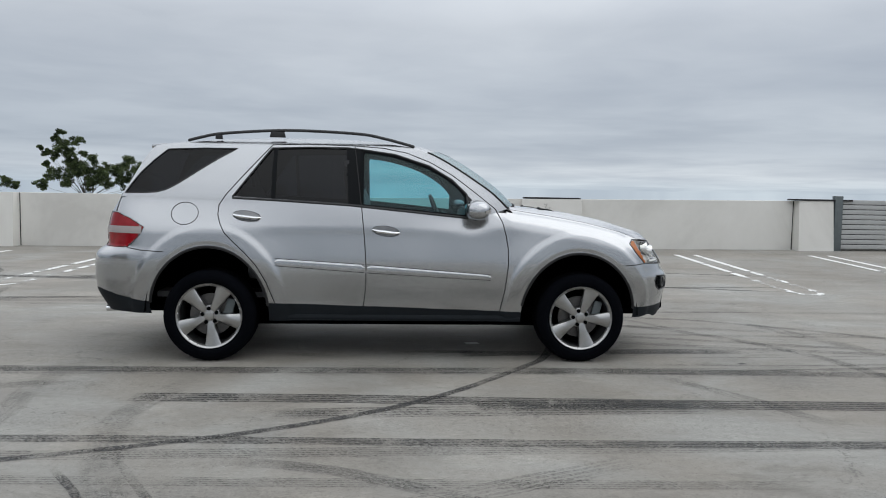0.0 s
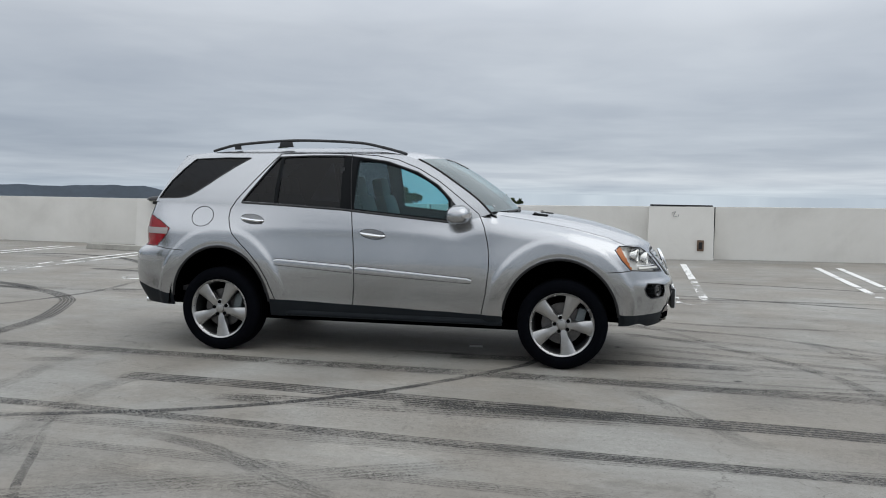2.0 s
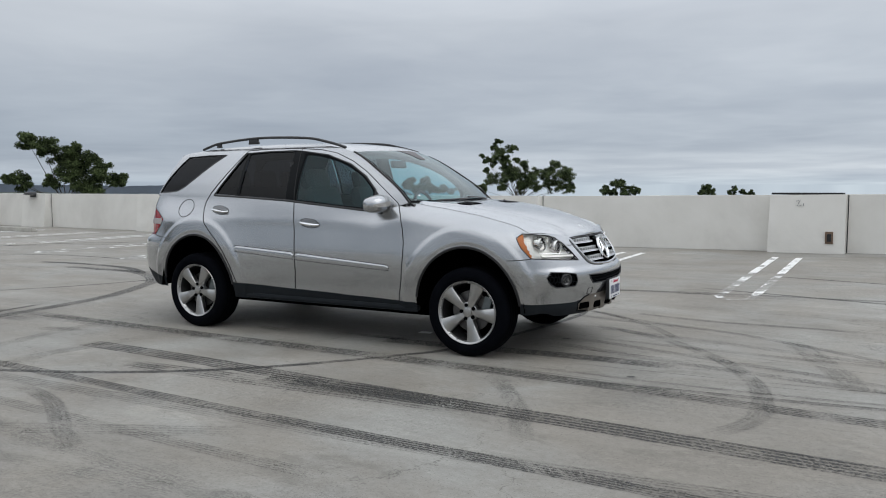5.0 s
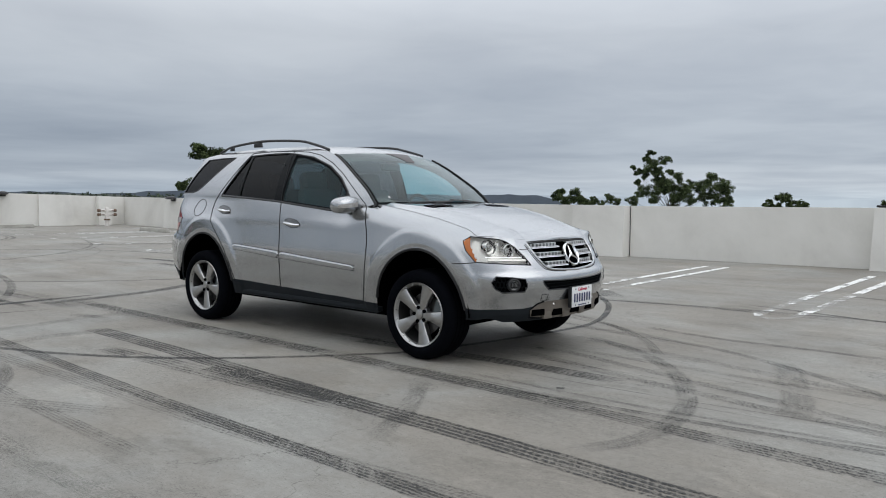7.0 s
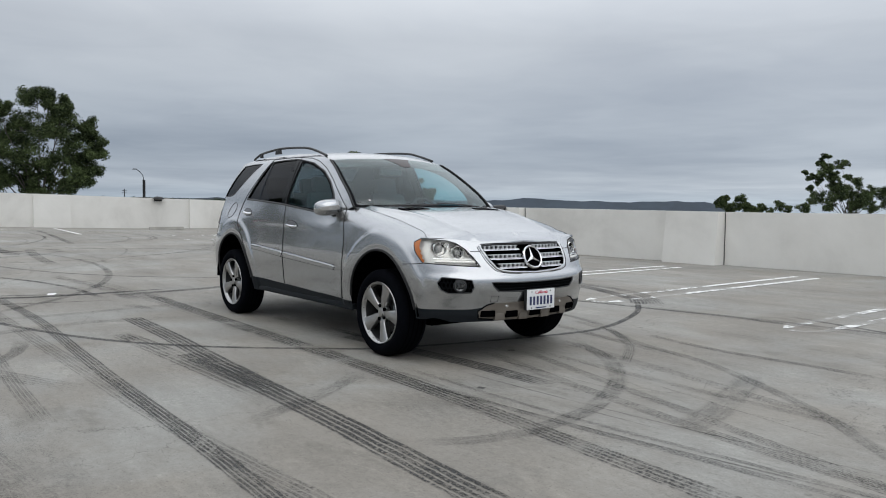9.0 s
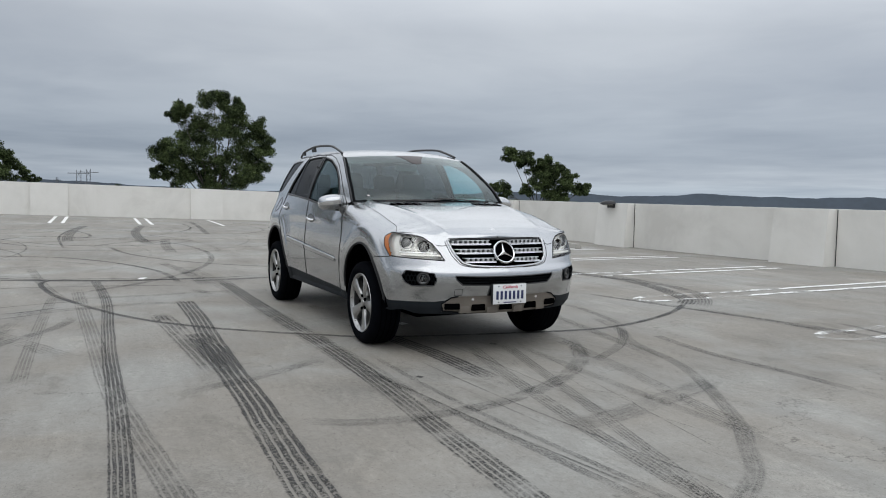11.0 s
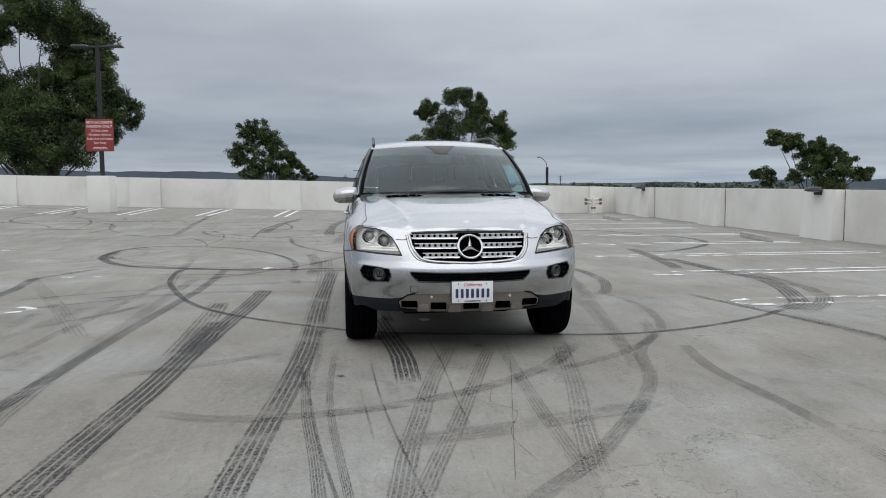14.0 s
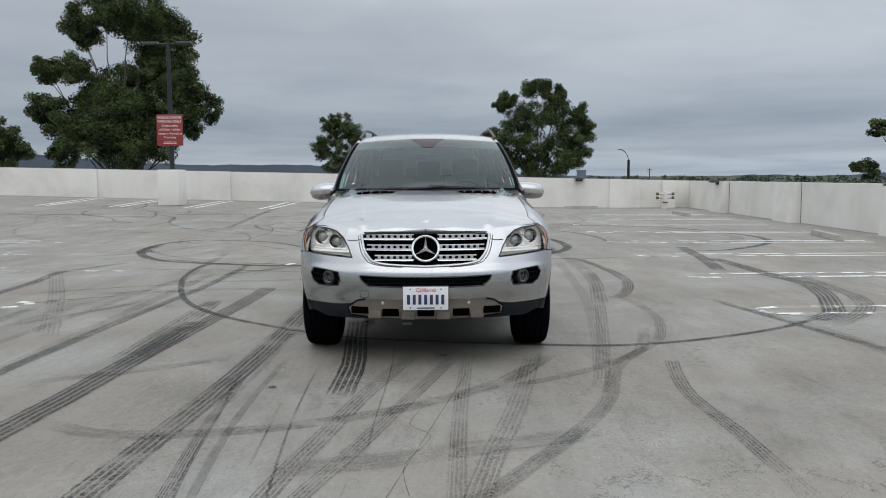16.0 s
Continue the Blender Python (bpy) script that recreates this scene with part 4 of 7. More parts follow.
hills(2300, ((-140, -0.1), (-118, -0.02), (-100, 0.0), (-86, -0.05), (-76, 0.0), (-66, -0.08), (-56, -0.4)), 8, "dark wooded rise on the plain", LAND)


def leaves(bm_lists, centre, r, count, size, rn):
    verts, faces = bm_lists
    for _ in range(count):
        d = Vector((rn.gauss(0, 1), rn.gauss(0, 1), rn.gauss(0, 1)))
        d = d * (0.46 * r)
        d = d * min(1.0, 1.05 * r / max(d.length, 0.001))
        c = Vector(centre) + Vector((d.x, d.y, d.z * 0.8))
        a = Vector((rn.uniform(-1, 1), rn.uniform(-1, 1), rn.uniform(-1.2, 0.4))).normalized()
        b = a.cross(Vector((rn.uniform(-1, 1), rn.uniform(-1, 1), rn.uniform(-1, 1)))).normalized()
        s = size * rn.uniform(0.4, 0.95)
        k = len(verts)
        verts += [c - a * s, c + b * s * 0.42 + a * s * 0.1, c + a * s, c - b * s * 0.42 + a * s * 0.1]
        faces.append((k, k + 1, k + 2, k + 3))


def tree(az, dist, base, lobes, seed, label, leaf=LEAF, size=0.20, density=190, clumps=9, thick=0.30, swell=1.0, group="trees beyond the deck"):
    """A gum tree: leaning trunk, bent limbs to each lobe, and crowns of many small leaves in clumps.
    az, dist: its bearing from north and distance from the deck's middle; lobes: (aside, height, radius) in metres."""
    rn = random.Random(seed)
    x, y = 4.0 + dist * math.sin(radians(az)), 4.0 + dist * math.cos(radians(az))
    e = tagged(new("tree"), label, "tree", group)
    e.matrix_basis = pose(x, y, -45, 0, 0, -az)
    lobes = [(a, h + base + 45, r * swell) for a, h, r in lobes]
    bm = bmesh.new()
    lo = min(h for _, h, _ in lobes)
    mx = sum(a for a, _, _ in lobes) / len(lobes)
    fork = Vector((mx, 0, lo - 3.2))
    tube(bm, [(mx * 0.4, 0, -0.3), (mx * 0.7, 0.1, fork.z * 0.6), fork], [thick * 1.4, thick, thick * 0.8], 9)
    verts, faces = [], []
    for a, h, r in lobes:
        c = Vector((a, rn.uniform(-1, 1) * r * 0.7, h))
        bend = Vector((mx + (a - mx) * 0.35 + rn.uniform(-.4, .4), c.y * 0.4, fork.z + (c.z - fork.z) * 0.45))
        tube(bm, [fork, fork.lerp(bend, 0.55) + Vector((0, 0, 0.3)), bend, bend.lerp(c, 0.6) + Vector((rn.uniform(-.3, .3), 0, -0.2)), c], [thick * 0.36, thick * 0.25, thick * 0.18, thick * 0.12, thick * 0.06], 6)
        for _ in range(max(10, int(clumps * 1.7 * r))):
            d = Vector((rn.gauss(0, 1), rn.gauss(0, 1), rn.gauss(0, 1))) * (0.48 * r)
            d = d * min(1.0, 0.86 * r / max(d.length, 0.01))
            cc = c + Vector((d.x, d.y, d.z * 0.9))
            leaves((verts, faces), cc, rn.uniform(0.18, 0.34) * min(r, 1.8) + 0.14, density, size, rn)
            if rn.random() < 0.4:
                tube(bm, [c, cc], [thick * 0.09, thick * 0.04], 4, caps=False)
    part("trunk", bm, BARK, e)
    part("crown", mesh_of("crown", verts, faces, leaf), leaf, e)
    return e


# bearing, distance, foot, lobes (aside, height, radius)
tree(-111.2, 46, -7.8, ((-3.0, 18.2, 1.13), (-1.3, 18.8, 1.5), (0.1, 19.0, 1.69), (1.6, 18.5, 1.69), (2.4, 17.4, 1.31), (0.6, 17.8, 1.31), (-2.6, 17.3, 0.82), (-4.6, 15.4, 0.82), (-5.1, 15.6, 0.49), (-3.3, 15.4, 1.04), (-4.7, 13.3, 1.04), (-5.0, 13.0, 0.75), (-2.3, 14.2, 1.3), (-3.7, 12.2, 1.11), (-0.7, 14.7, 1.3), (-1.3, 13.0, 1.85), (0.6, 13.4, 1.85), (-2.9, 11.4, 1.67), (-0.7, 11.2, 1.85), (0.9, 11.4, 1.48), (2.9, 14.5, 1.3), (3.7, 13.5, 1.18), (3.2, 12.3, 0.74), (2.7, 15.9, 1.12), (-4.1, 10.5, 0.82), (1.0, 16.3, 1.1), (1.65, 15.3, 1.1), (0.4, 15.3, 0.8), (2.1, 14.3, 1.1), (2.4, 13.0, 1.1), (0.25, 12.1, 1.4), (-1.6, 12.1, 1.4)), 11, "tall dark green gum tree behind the lamp post", size=0.105, density=330, clumps=12, thick=0.26, swell=1.04)
tree(-120.3, 60, -9, ((0.3, 13.1, 1.32), (1.0, 12.3, 0.95), (-0.9, 13.5, 1.66), (-0.3, 11.9, 1.18), (-2.4, 12.4, 1.6)), 12, "round dark green tree beyond the parapet", size=0.14, density=260)
tree(-96.9, 108, -12.2, ((-3.4, 21.0, 1.8), (-1.6, 21.1, 2.29), (-0.3, 19.7, 2.05), (-2.9, 18.5, 2.6), (0.6, 18.3, 1.8), (1.9, 17.7, 1.47), (-0.4, 16.5, 2.62), (2.8, 16.6, 1.64), (4.1, 15.5, 1.31), (-2.9, 15.7, 2.6), (2.1, 15.1, 2.04), (5.4, 14.6, 0.98), (-4.7, 17.8, 2.2)), 13, "dark green gum tree with an uneven crown", size=0.19, density=170, clumps=7, swell=0.86)
tree(-81.9, 70, -8.6, ((-0.2, 18.0, 1.4), (-2.9, 17.4, 1.2), (1.6, 17.3, 1.5), (-1.4, 15.4, 2.0), (1.1, 15.3, 2.2), (3.4, 15.6, 1.45), (-4.4, 13.3, 1.35), (-3.0, 13.3, 2.0), (-0.5, 12.6, 2.3), (2.6, 13.0, 2.0), (4.4, 13.9, 1.1), (-5.0, 11.2, 0.9), (-3.0, 11.0, 1.5), (-0.5, 10.8, 1.6), (2.1, 11.0, 1.6), (3.6, 11.9, 1.3), (-3.5, 16.6, 0.8)), 14, "broad dark green gum tree beyond the parapet", size=0.14, density=250, swell=0.95)
tree(-57.2, 100, -9, ((-5.2, 15.7, 1.2), (-3.4, 15.1, 1.35), (-1.9, 14.0, 1.6), (-0.1, 14.7, 1.1), (0.7, 13.3, 1.8), (2.8, 12.9, 1.0), (2.5, 11.5, 1.5), (4.7, 11.1, 1.1), (-0.7, 11.8, 1.8), (-2.9, 11.0, 1.0), (-5.9, 11.0, 1.25), (-7.0, 11.4, 0.85), (1.1, 10.4, 1.8)), 15, "spreading dark green tree with bare twigs", size=0.19, density=200)
tree(-25.2, 153, -9, ((-4.4, 19.2, 0.68), (-5.7, 18.2, 0.68), (-4.2, 17.4, 1.03), (-1.9, 17.6, 1.14), (-4.5, 16, 1.25), (-7.8, 16.4, 0.57), (-7, 15.5, 0.68), (-5.9, 15, 0.91), (-1, 15.3, 0.68), (-2.9, 14.3, 1.37), (-6.9, 13.4, 0.57), (0.7, 14.5, 1.14), (-2.2, 12.5, 1.82), (-5.8, 11.8, 1.48), (0.1, 12.2, 1.82), (2.7, 12.9, 1.14), (4.9, 12.5, 1.82), (6.7, 14, 1.37), (8.3, 12.6, 1.82), (9.3, 12.3, 1.37), (8.7, 10.2, 1.6), (6.2, 10.5, 1.59), (3.3, 10.1, 1.14), (0.2, 10.1, 1.37), (-3.8, 10.8, 1.37), (-7.8, 10, 1.14), (9.9, 9.9, 0.91), (-3.4, 16.0, 1.0), (-1.4, 13.0, 1.5), (2.0, 11.4, 1.4)), 16, "ragged dark green tree with a bare leader", LEAF_OPEN, 0.22, 100, clumps=8, thick=0.20, swell=1.12)
tree(-18.0, 190, -9, ((-3.1, 9.1, 1.13), (-0.1, 10.9, 1.41), (1.8, 8.8, 1.27), (3.8, 9.2, 1.13), (-1.3, 8.8, 0.99)), 17, "small cluster of dark trees on the skyline", LEAF, 0.28, 90, thick=0.10, swell=1.2)
tree(-12.0, 240, -9, ((0.9, 9.5, 1.43), (2.1, 8.3, 1.25), (-0.6, 8, 0.89)), 18, "small dark round tree on the skyline", LEAF, 0.30, 80, thick=0.10, swell=1.2)
tree(-9.6, 240, -9, ((-2.1, 8.3, 1.07), (-1.5, 9.4, 0.71), (0.8, 8.2, 0.89), (2.9, 8, 0.89)), 19, "low dark tree tops on the skyline", LEAF, 0.30, 80, thick=0.10, swell=1.2)
tree(-33.2, 190, -9, ((-1.3, 10.7, 1.27), (-0.5, 11.7, 0.99), (1.3, 9.6, 1.27), (3.5, 11, 1.55), (3.9, 9.7, 1.27), (5.9, 9.4, 0.85), (7.5, 9.5, 1.13), (11.4, 10.3, 1.13), (13.3, 9.4, 0.85), (9.4, 9.1, 0.71)), 20, "low dark trees on the skyline", LEAF, 0.28, 90, thick=0.10, swell=1.2)
tree(-88.5, 240, -9, ((-4.0, 9.2, 1.6), (-1.0, 9.8, 2.0), (2.0, 9.4, 1.8), (5.0, 8.8, 1.6)), 21, "low green tree top beyond the parapet", LEAF_FAR, 0.34, 90, thick=0.16)


def far_wood():
    """A dark line of tree tops across the plain."""
    rn = random.Random(5)
    verts, faces = [], []
    for _ in range(420):
        az, d = radians(rn.uniform(-128, -60)), rn.uniform(380, 900)
        h = rn.uniform(9.5, 12.6) + (d - 380) * 0.002
        for _ in range(3):
            leaves((verts, faces), (d * math.sin(az) + rn.uniform(-3, 3), d * math.cos(az) + rn.uniform(-3, 3), -12 + h - rn.uniform(0, 3)), rn.uniform(1.0, 2.4), 10, 1.6, rn)
    return thing("distant_wood", mesh_of("distant_wood", verts, faces, LEAF_FAR), "dark line of distant tree tops across the plain", "woods", kind="stuff")


far_wood()


def pylon(az, dist, h, w, label):
    e = tagged(new("pylon"), label, "pylon")
    x, y = 4 + dist * math.sin(radians(az)), 4 + dist * math.cos(radians(az))
    e.matrix_basis = pose(x, y, -45, 0, 0, -az)
    bm = bmesh.new()
    for sx in (-1, 1):
        for sy in (-1, 1):
            tube(bm, [(sx * w, sy * w, 0), (sx * w * 0.35, sy * w * 0.35, h * 0.6), (sx * w * 0.3, sy * w * 0.3, h)], 0.28, 4)
    for k in range(9):
        z0, z1 = h * k / 9, h * (k + 1) / 9
        r0, r1 = w * (1 - 0.65 * min(1, z0 / h / 0.6)), w * (1 - 0.65 * min(1, z1 / h / 0.6))
        tube(bm, [(-r0, -r0, z0), (r1, r1, z1)], 0.16, 4)
        tube(bm, [(r0, -r0, z0), (-r1, r1, z1)], 0.16, 4)
    part("tower", bm, POLE_GREY, e)
    for z in (0.68, 0.82, 0.96):
        bm = bmesh.new()
        tube(bm, [(-w * 1.5, 0, h * z), (w * 1.5, 0, h * z)], 0.25, 4)
        part("crossarm", bm, POLE_GREY, e)


def distant_building(x, y, top):
    """A plain pale block just over the far tree line."""
    e = tagged(new("distant_building"), "pale blue-grey block building far across the plain", "building")
    e.matrix_basis = pose(x, y, -45, 0, 0, 8)
    bm = bmesh.new()
    box(bm, (0, 0, (top + 45) / 2), (9, 8.5, top + 45), bevel=0.2)
    part("wall", bm, HAZY_BLOCK, e)
    bm = bmesh.new()
    box(bm, (0, 0, top + 45.2), (9.5, 9.0, 0.8), bevel=0.1)
    part("roof", bm, HAZY_BLOCK, e)


distant_building(-883.4, 135.9, 8.2)
pylon(-91.2, 640, 60, 5.0, "dark lattice power pylon far across the plain")
pylon(-90.6, 690, 62, 5.0, "dark lattice power pylon far across the plain")
pylon(-92.5, 700, 55, 2.0, "thin dark lattice mast far across the plain")


def street_lamp(x, y, h, label, arm, rise):
    """A tapered pole with a thin arm that curves up and out to a small flat head."""
    e = tagged(new("street_lamp"), label, "street lamp")
    e.matrix_basis = pose(x, y, -45, 0, 0, 78)
    bm = bmesh.new()
    tube(bm, [(0, 0, -0.2), (0, 0, h - rise)], [0.15, 0.12], 8)
    part("pole", bm, DARK_METAL, e)
    bm = bmesh.new()
    tube(bm, [(0, 0, h - rise - 0.1), (-arm * 0.12, 0, h - rise * 0.55), (-arm * 0.45, 0, h - rise * 0.2), (-arm * 0.8, 0, h)], 0.04, 6)
    part("arm", bm, POLE_GREY, e)
    bm = bmesh.new()
    box(bm, (-arm * 0.95, 0, h + 0.01), (0.42, 0.18, 0.10), bevel=0.03, taper=(0.8, 0.8))
    part("lamp_head", bm, POLE_GREY, e)


def utility_pole(x, y, h, label):
    e = tagged(new("utility_pole"), label, "utility pole")
    e.matrix_basis = pose(x, y, -45, 0, 0, 78)
    bm = bmesh.new()
    tube(bm, [(0, 0, -0.2), (0, 0, h)], [0.24, 0.16], 8)
    part("pole", bm, DARK_METAL, e)
    for z in (0.5, 1.4):
        bm = bmesh.new()
        box(bm, (0, 0, h - z), (1.9, 0.14, 0.16), bevel=0.02)
        part("crossarm", bm, DARK_METAL, e)


street_lamp(-65.5, 22.2, 48.8, "slim dark street lamp with a curved arm beyond the parapet", 0.8, 0.95)
utility_pole(-303.0, 79.0, 49.4, "dark wooden utility pole far beyond the parapet")


# ---- the car: x ahead, y to its left, z up, origin on the deck between the axles ----
CAR = tagged(new("car"), "silver metallic five-door sport utility vehicle parked alone on the deck", "car")
CAR.matrix_basis = pose(-0.243, 6.919, 0.0, 0, 0, 2.5)

WHEEL_X, WHEEL_Z, WHEEL_R = 1.4575, 0.357, 0.357
PLAN = catmull([(2.362, 0), (2.352, 0.2), (2.318, 0.42), (2.247, 0.62), (2.138, 0.78), (1.993, 0.885), (1.80, 0.926), (1.4575, 0.932), (1.0, 0.926), (0.5, 0.930), (0, 0.934), (-0.5, 0.934), (-1.0, 0.930), (-1.4575, 0.928), (-1.85, 0.905), (-2.08, 0.85), (-2.26, 0.72), (-2.35, 0.5), (-2.385, 0.25), (-2.39, 0)], 40)
PLAN_S = np.r_[0, np.cumsum(np.linalg.norm(np.diff(PLAN, axis=0), axis=1))]
PLAN_T = np.gradient(PLAN, PLAN_S, axis=0)
PLAN_T /= np.linalg.norm(PLAN_T, axis=1)[:, None]
PLAN_T[0], PLAN_T[-1] = (0, 1), (0, -1)


def table(v, pts):
    if isinstance(pts, np.ndarray):
        return np.interp(v, pts[:, 0], pts[:, 1])
    return np.interp(v, [p[0] for p in pts], [p[1] for p in pts])


def eased(pts, width):
    """The same table with its corners rounded off."""
    xs = np.linspace(pts[0][0] - 0.2, pts[-1][0] + 0.2, 1200)
    ys = np.interp(xs, [p[0] for p in pts], [p[1] for p in pts])
    n = max(3, int(width / (xs[1] - xs[0])))
    for _ in range(2):
        ys = np.convolve(np.pad(ys, n, mode="edge"), np.ones(2 * n + 1) / (2 * n + 1), "valid")
    return np.stack([xs, ys], 1)


def sstep(v):
    v = np.clip(v, 0, 1)
    return v * v * (3 - 2 * v)


CABIN = eased(((1.0, 0.912), (1.12, 0.892), (1.2, 0.876), (1.28, 0.856), (1.38, 0.822), (1.5, 0.770), (1.6, 0.720), (1.66, 0.686), (1.70, 0.655), (1.74, 0.605), (1.78, 0.54)), 0.02)


def cabin_y(x, z):
    """Half width of the glasshouse side at a length and height."""
    t = table(z, CABIN)
    front = np.clip((x + 0.2) / 1.05, 0, 2) ** 2 * 0.055
    back = np.clip((-0.35 - x) / 1.8, 0, 2) ** 2 * 0.145
    return t - front - back


def top_z(x, y):
    """Upper edge of the lower body: belt line, bonnet shut line, and the lip over grille and lamps."""
    side = table(x, ((-2.40, 1.265), (-2.17, 1.268), (-1.3, 1.25), (-0.3, 1.195), (0.3, 1.148), (0.54, 1.135), (0.70, 1.165), (0.86, 1.215), (1.2, 1.165), (1.5, 1.115), (1.8, 1.045), (1.97, 0.988)))
    lip = table(np.abs(y), ((0, 0.945), (0.42, 0.947), (0.60, 0.968), (0.78, 0.985), (0.9, 0.99)))
    return np.where(x > 1.97, lip, side)


SIDE_D = eased(((0.25, 0.085), (0.32, 0.062), (0.40, 0.042), (0.46, 0.030), (0.60, 0.009), (0.70, 0.0), (0.80, 0.002), (0.88, 0.012), (0.97, 0.024), (1.05, 0.033), (1.15, 0.046), (1.3, 0.07)), 0.03)
FRONT_D = eased(((0.25, 0.13), (0.32, 0.08), (0.40, 0.040), (0.47, 0.034), (0.54, 0.012), (0.60, 0.001), (0.65, 0.002), (0.685, 0.008), (0.70, 0.018), (0.718, 0.040), (0.74, 0.049), (0.80, 0.079), (0.86, 0.122), (0.92, 0.172), (0.96, 0.205), (1.0, 0.24)), 0.014)
REAR_D = eased(((0.25, 0.06), (0.36, 0.0), (0.45, -0.06), (0.52, -0.10), (0.62, -0.115), (0.74, -0.115), (0.81, -0.105), (0.85, -0.07), (0.88, 0.0), (1.0, -0.01), (1.14, 0.03), (1.3, 0.13)), 0.016)


def arch(x, z):
    """1 on the rim of the nearer wheel opening, smaller inside it."""
    f = np.hypot((x - 1.440) / 0.462, (z - 0.36) / 0.512)
    r = np.hypot((x + 1.468) / 0.462, (z - 0.36) / 0.532)
    return np.minimum(f, r)


def shell(s, z, y_sign=1.0):
    """A point of the lower body from its place along the plan and its height."""
    s = np.asarray(s, float)
    z = np.asarray(z, float)
    px, py = np.interp(s, PLAN_S, PLAN[:, 0]), np.interp(s, PLAN_S, PLAN[:, 1])
    tx, ty = np.interp(s, PLAN_S, PLAN_T[:, 0]), np.interp(s, PLAN_S, PLAN_T[:, 1])
    nx, ny = ty, -tx
    wf, wr, ws = np.clip(nx, 0, 1) ** 2, np.clip(-nx, 0, 1) ** 2, ny ** 2
    d = ws * table(z, SIDE_D) + wf * table(z, FRONT_D) + wr * table(z, REAR_D)
    zt = top_z(px, py)
    d = d + 0.13 * np.clip((z - (zt - 0.17)) / 0.17, 0, 1) ** 2.8 * sstep((px - 0.66) / 0.3) * ws * np.clip((2.05 - px) / 0.2, 0, 1)
    rho = arch(px, z)
    flare = (0.012 * sstep((1.37 - rho) / 0.11) + 0.008 * sstep((1.70 - rho) / 0.50)) * ws - 0.006 * sstep((1.10 - rho) / 0.08) * ws
    # a soft shoulder runs back from the front flare and dies away along the doors
    flare = flare + 0.0035 * np.exp(-((z - 1.06) / 0.045) ** 2) * ws * sstep((0.9 - px) / 0.3) * sstep((px + 1.9) / 0.4)
    x, y = px - nx * (d - flare), py - ny * (d - flare)
    k = sstep((z - 0.98) / np.maximum(zt - 0.98, 0.05)) * ws * sstep((0.80 - px) / 0.25)
    y = y + (cabin_y(px, z) - y) * k
    return np.stack([x, y * y_sign, z + 0 * s], -1)


def find_s(z, x=None, y=None):
    """Where along the plan the body has this x (side) or this y (nose), at a height."""
    if x is not None:
        ss = np.linspace(0, PLAN_S[-1], 260)
        k = int(np.argmin(np.abs(shell(ss, np.full_like(ss, z))[:, 0] - x)))
        ss = np.linspace(ss[max(k - 1, 0)], ss[min(k + 1, 259)], 40)
        return float(ss[np.argmin(np.abs(shell(ss, np.full_like(ss, z))[:, 0] - x))])
    ss = np.linspace(0, 1.35, 400)
    return float(ss[np.argmin(np.abs(shell(ss, np.full_like(ss, z))[:, 1] - y))])


def spot(kind, v, z):
    return (find_s(z, x=v) if kind == "x" else find_s(z, y=v) if v > 0 else -0.02, z)


def outline(pts, step=0.008, close=True):
    """Dense points along a polygon."""
    pts = [np.array(p, float) for p in pts]
    out = []
    for a, b in zip(pts, pts[1:] + ([pts[0]] if close else [])):
        n = max(2, int(np.linalg.norm(b - a) / step))
        out += [a + (b - a) * k / n for k in range(n)]
    return np.array(out)


def inside(p, poly):
    poly = np.asarray(poly)
    x, z = p[:, 0], p[:, 1]
    c = np.zeros(len(p), bool)
    a = poly[-1]
    for b in poly:
        hit = ((a[1] > z) != (b[1] > z)) & (x < (b[0] - a[0]) * (z - a[1]) / (b[1] - a[1] + 1e-12) + a[0])
        c ^= hit
        a = b
    return c


def snap(grid, polys, reach):
    """Pulls grid points lying close to an outline onto it, so that cuts follow the outline."""
    b = np.concatenate([outline(p, 0.004) for p in polys])
    done = grid.copy()
    best = np.full(len(grid), 1e9)
    for i in range(0, len(grid), 400):
        d = np.linalg.norm(grid[i:i + 400, None] - b[None], axis=2)
        k = d.argmin(1)
        dm = d[np.arange(len(k)), k]
        ok = dm < reach
        done[i:i + 400][ok] = b[k[ok]]
    return done


PANELS = {}


NORMALS = {}


def add_faces(region, verts, faces, normals=None):
    v, f = PANELS.setdefault(region, ([], []))
    n = len(v)
    v += [tuple(p) for p in verts]
    f += [tuple(i + n for i in q) for q in faces]
    if normals is not None:
        NORMALS.setdefault(region, []).extend(tuple(p) for p in normals)


def panel_mesh(name, region, mat, shift=0.0):
    """One panel's mesh; the flanks carry the true normals of their curve."""
    v, f = PANELS[region]
    if shift:
        v = [(a, b - region[1] * shift, c) for a, b, c in v]
    me = mesh_of(name, v, f, mat, True, None if region in NORMALS else 40)
    if region in NORMALS:
        me.normals_split_custom_set_from_vertices(NORMALS[region])
    return me


def curve_normals(fn, a, b):
    """Normals of a surface fn(a, b) from its slopes."""
    h = 0.004
    n = np.cross(fn(a + h, b) - fn(a - h, b), fn(a, b + h) - fn(a, b - h))
    return n / (np.linalg.norm(n, axis=1)[:, None] + 1e-9)


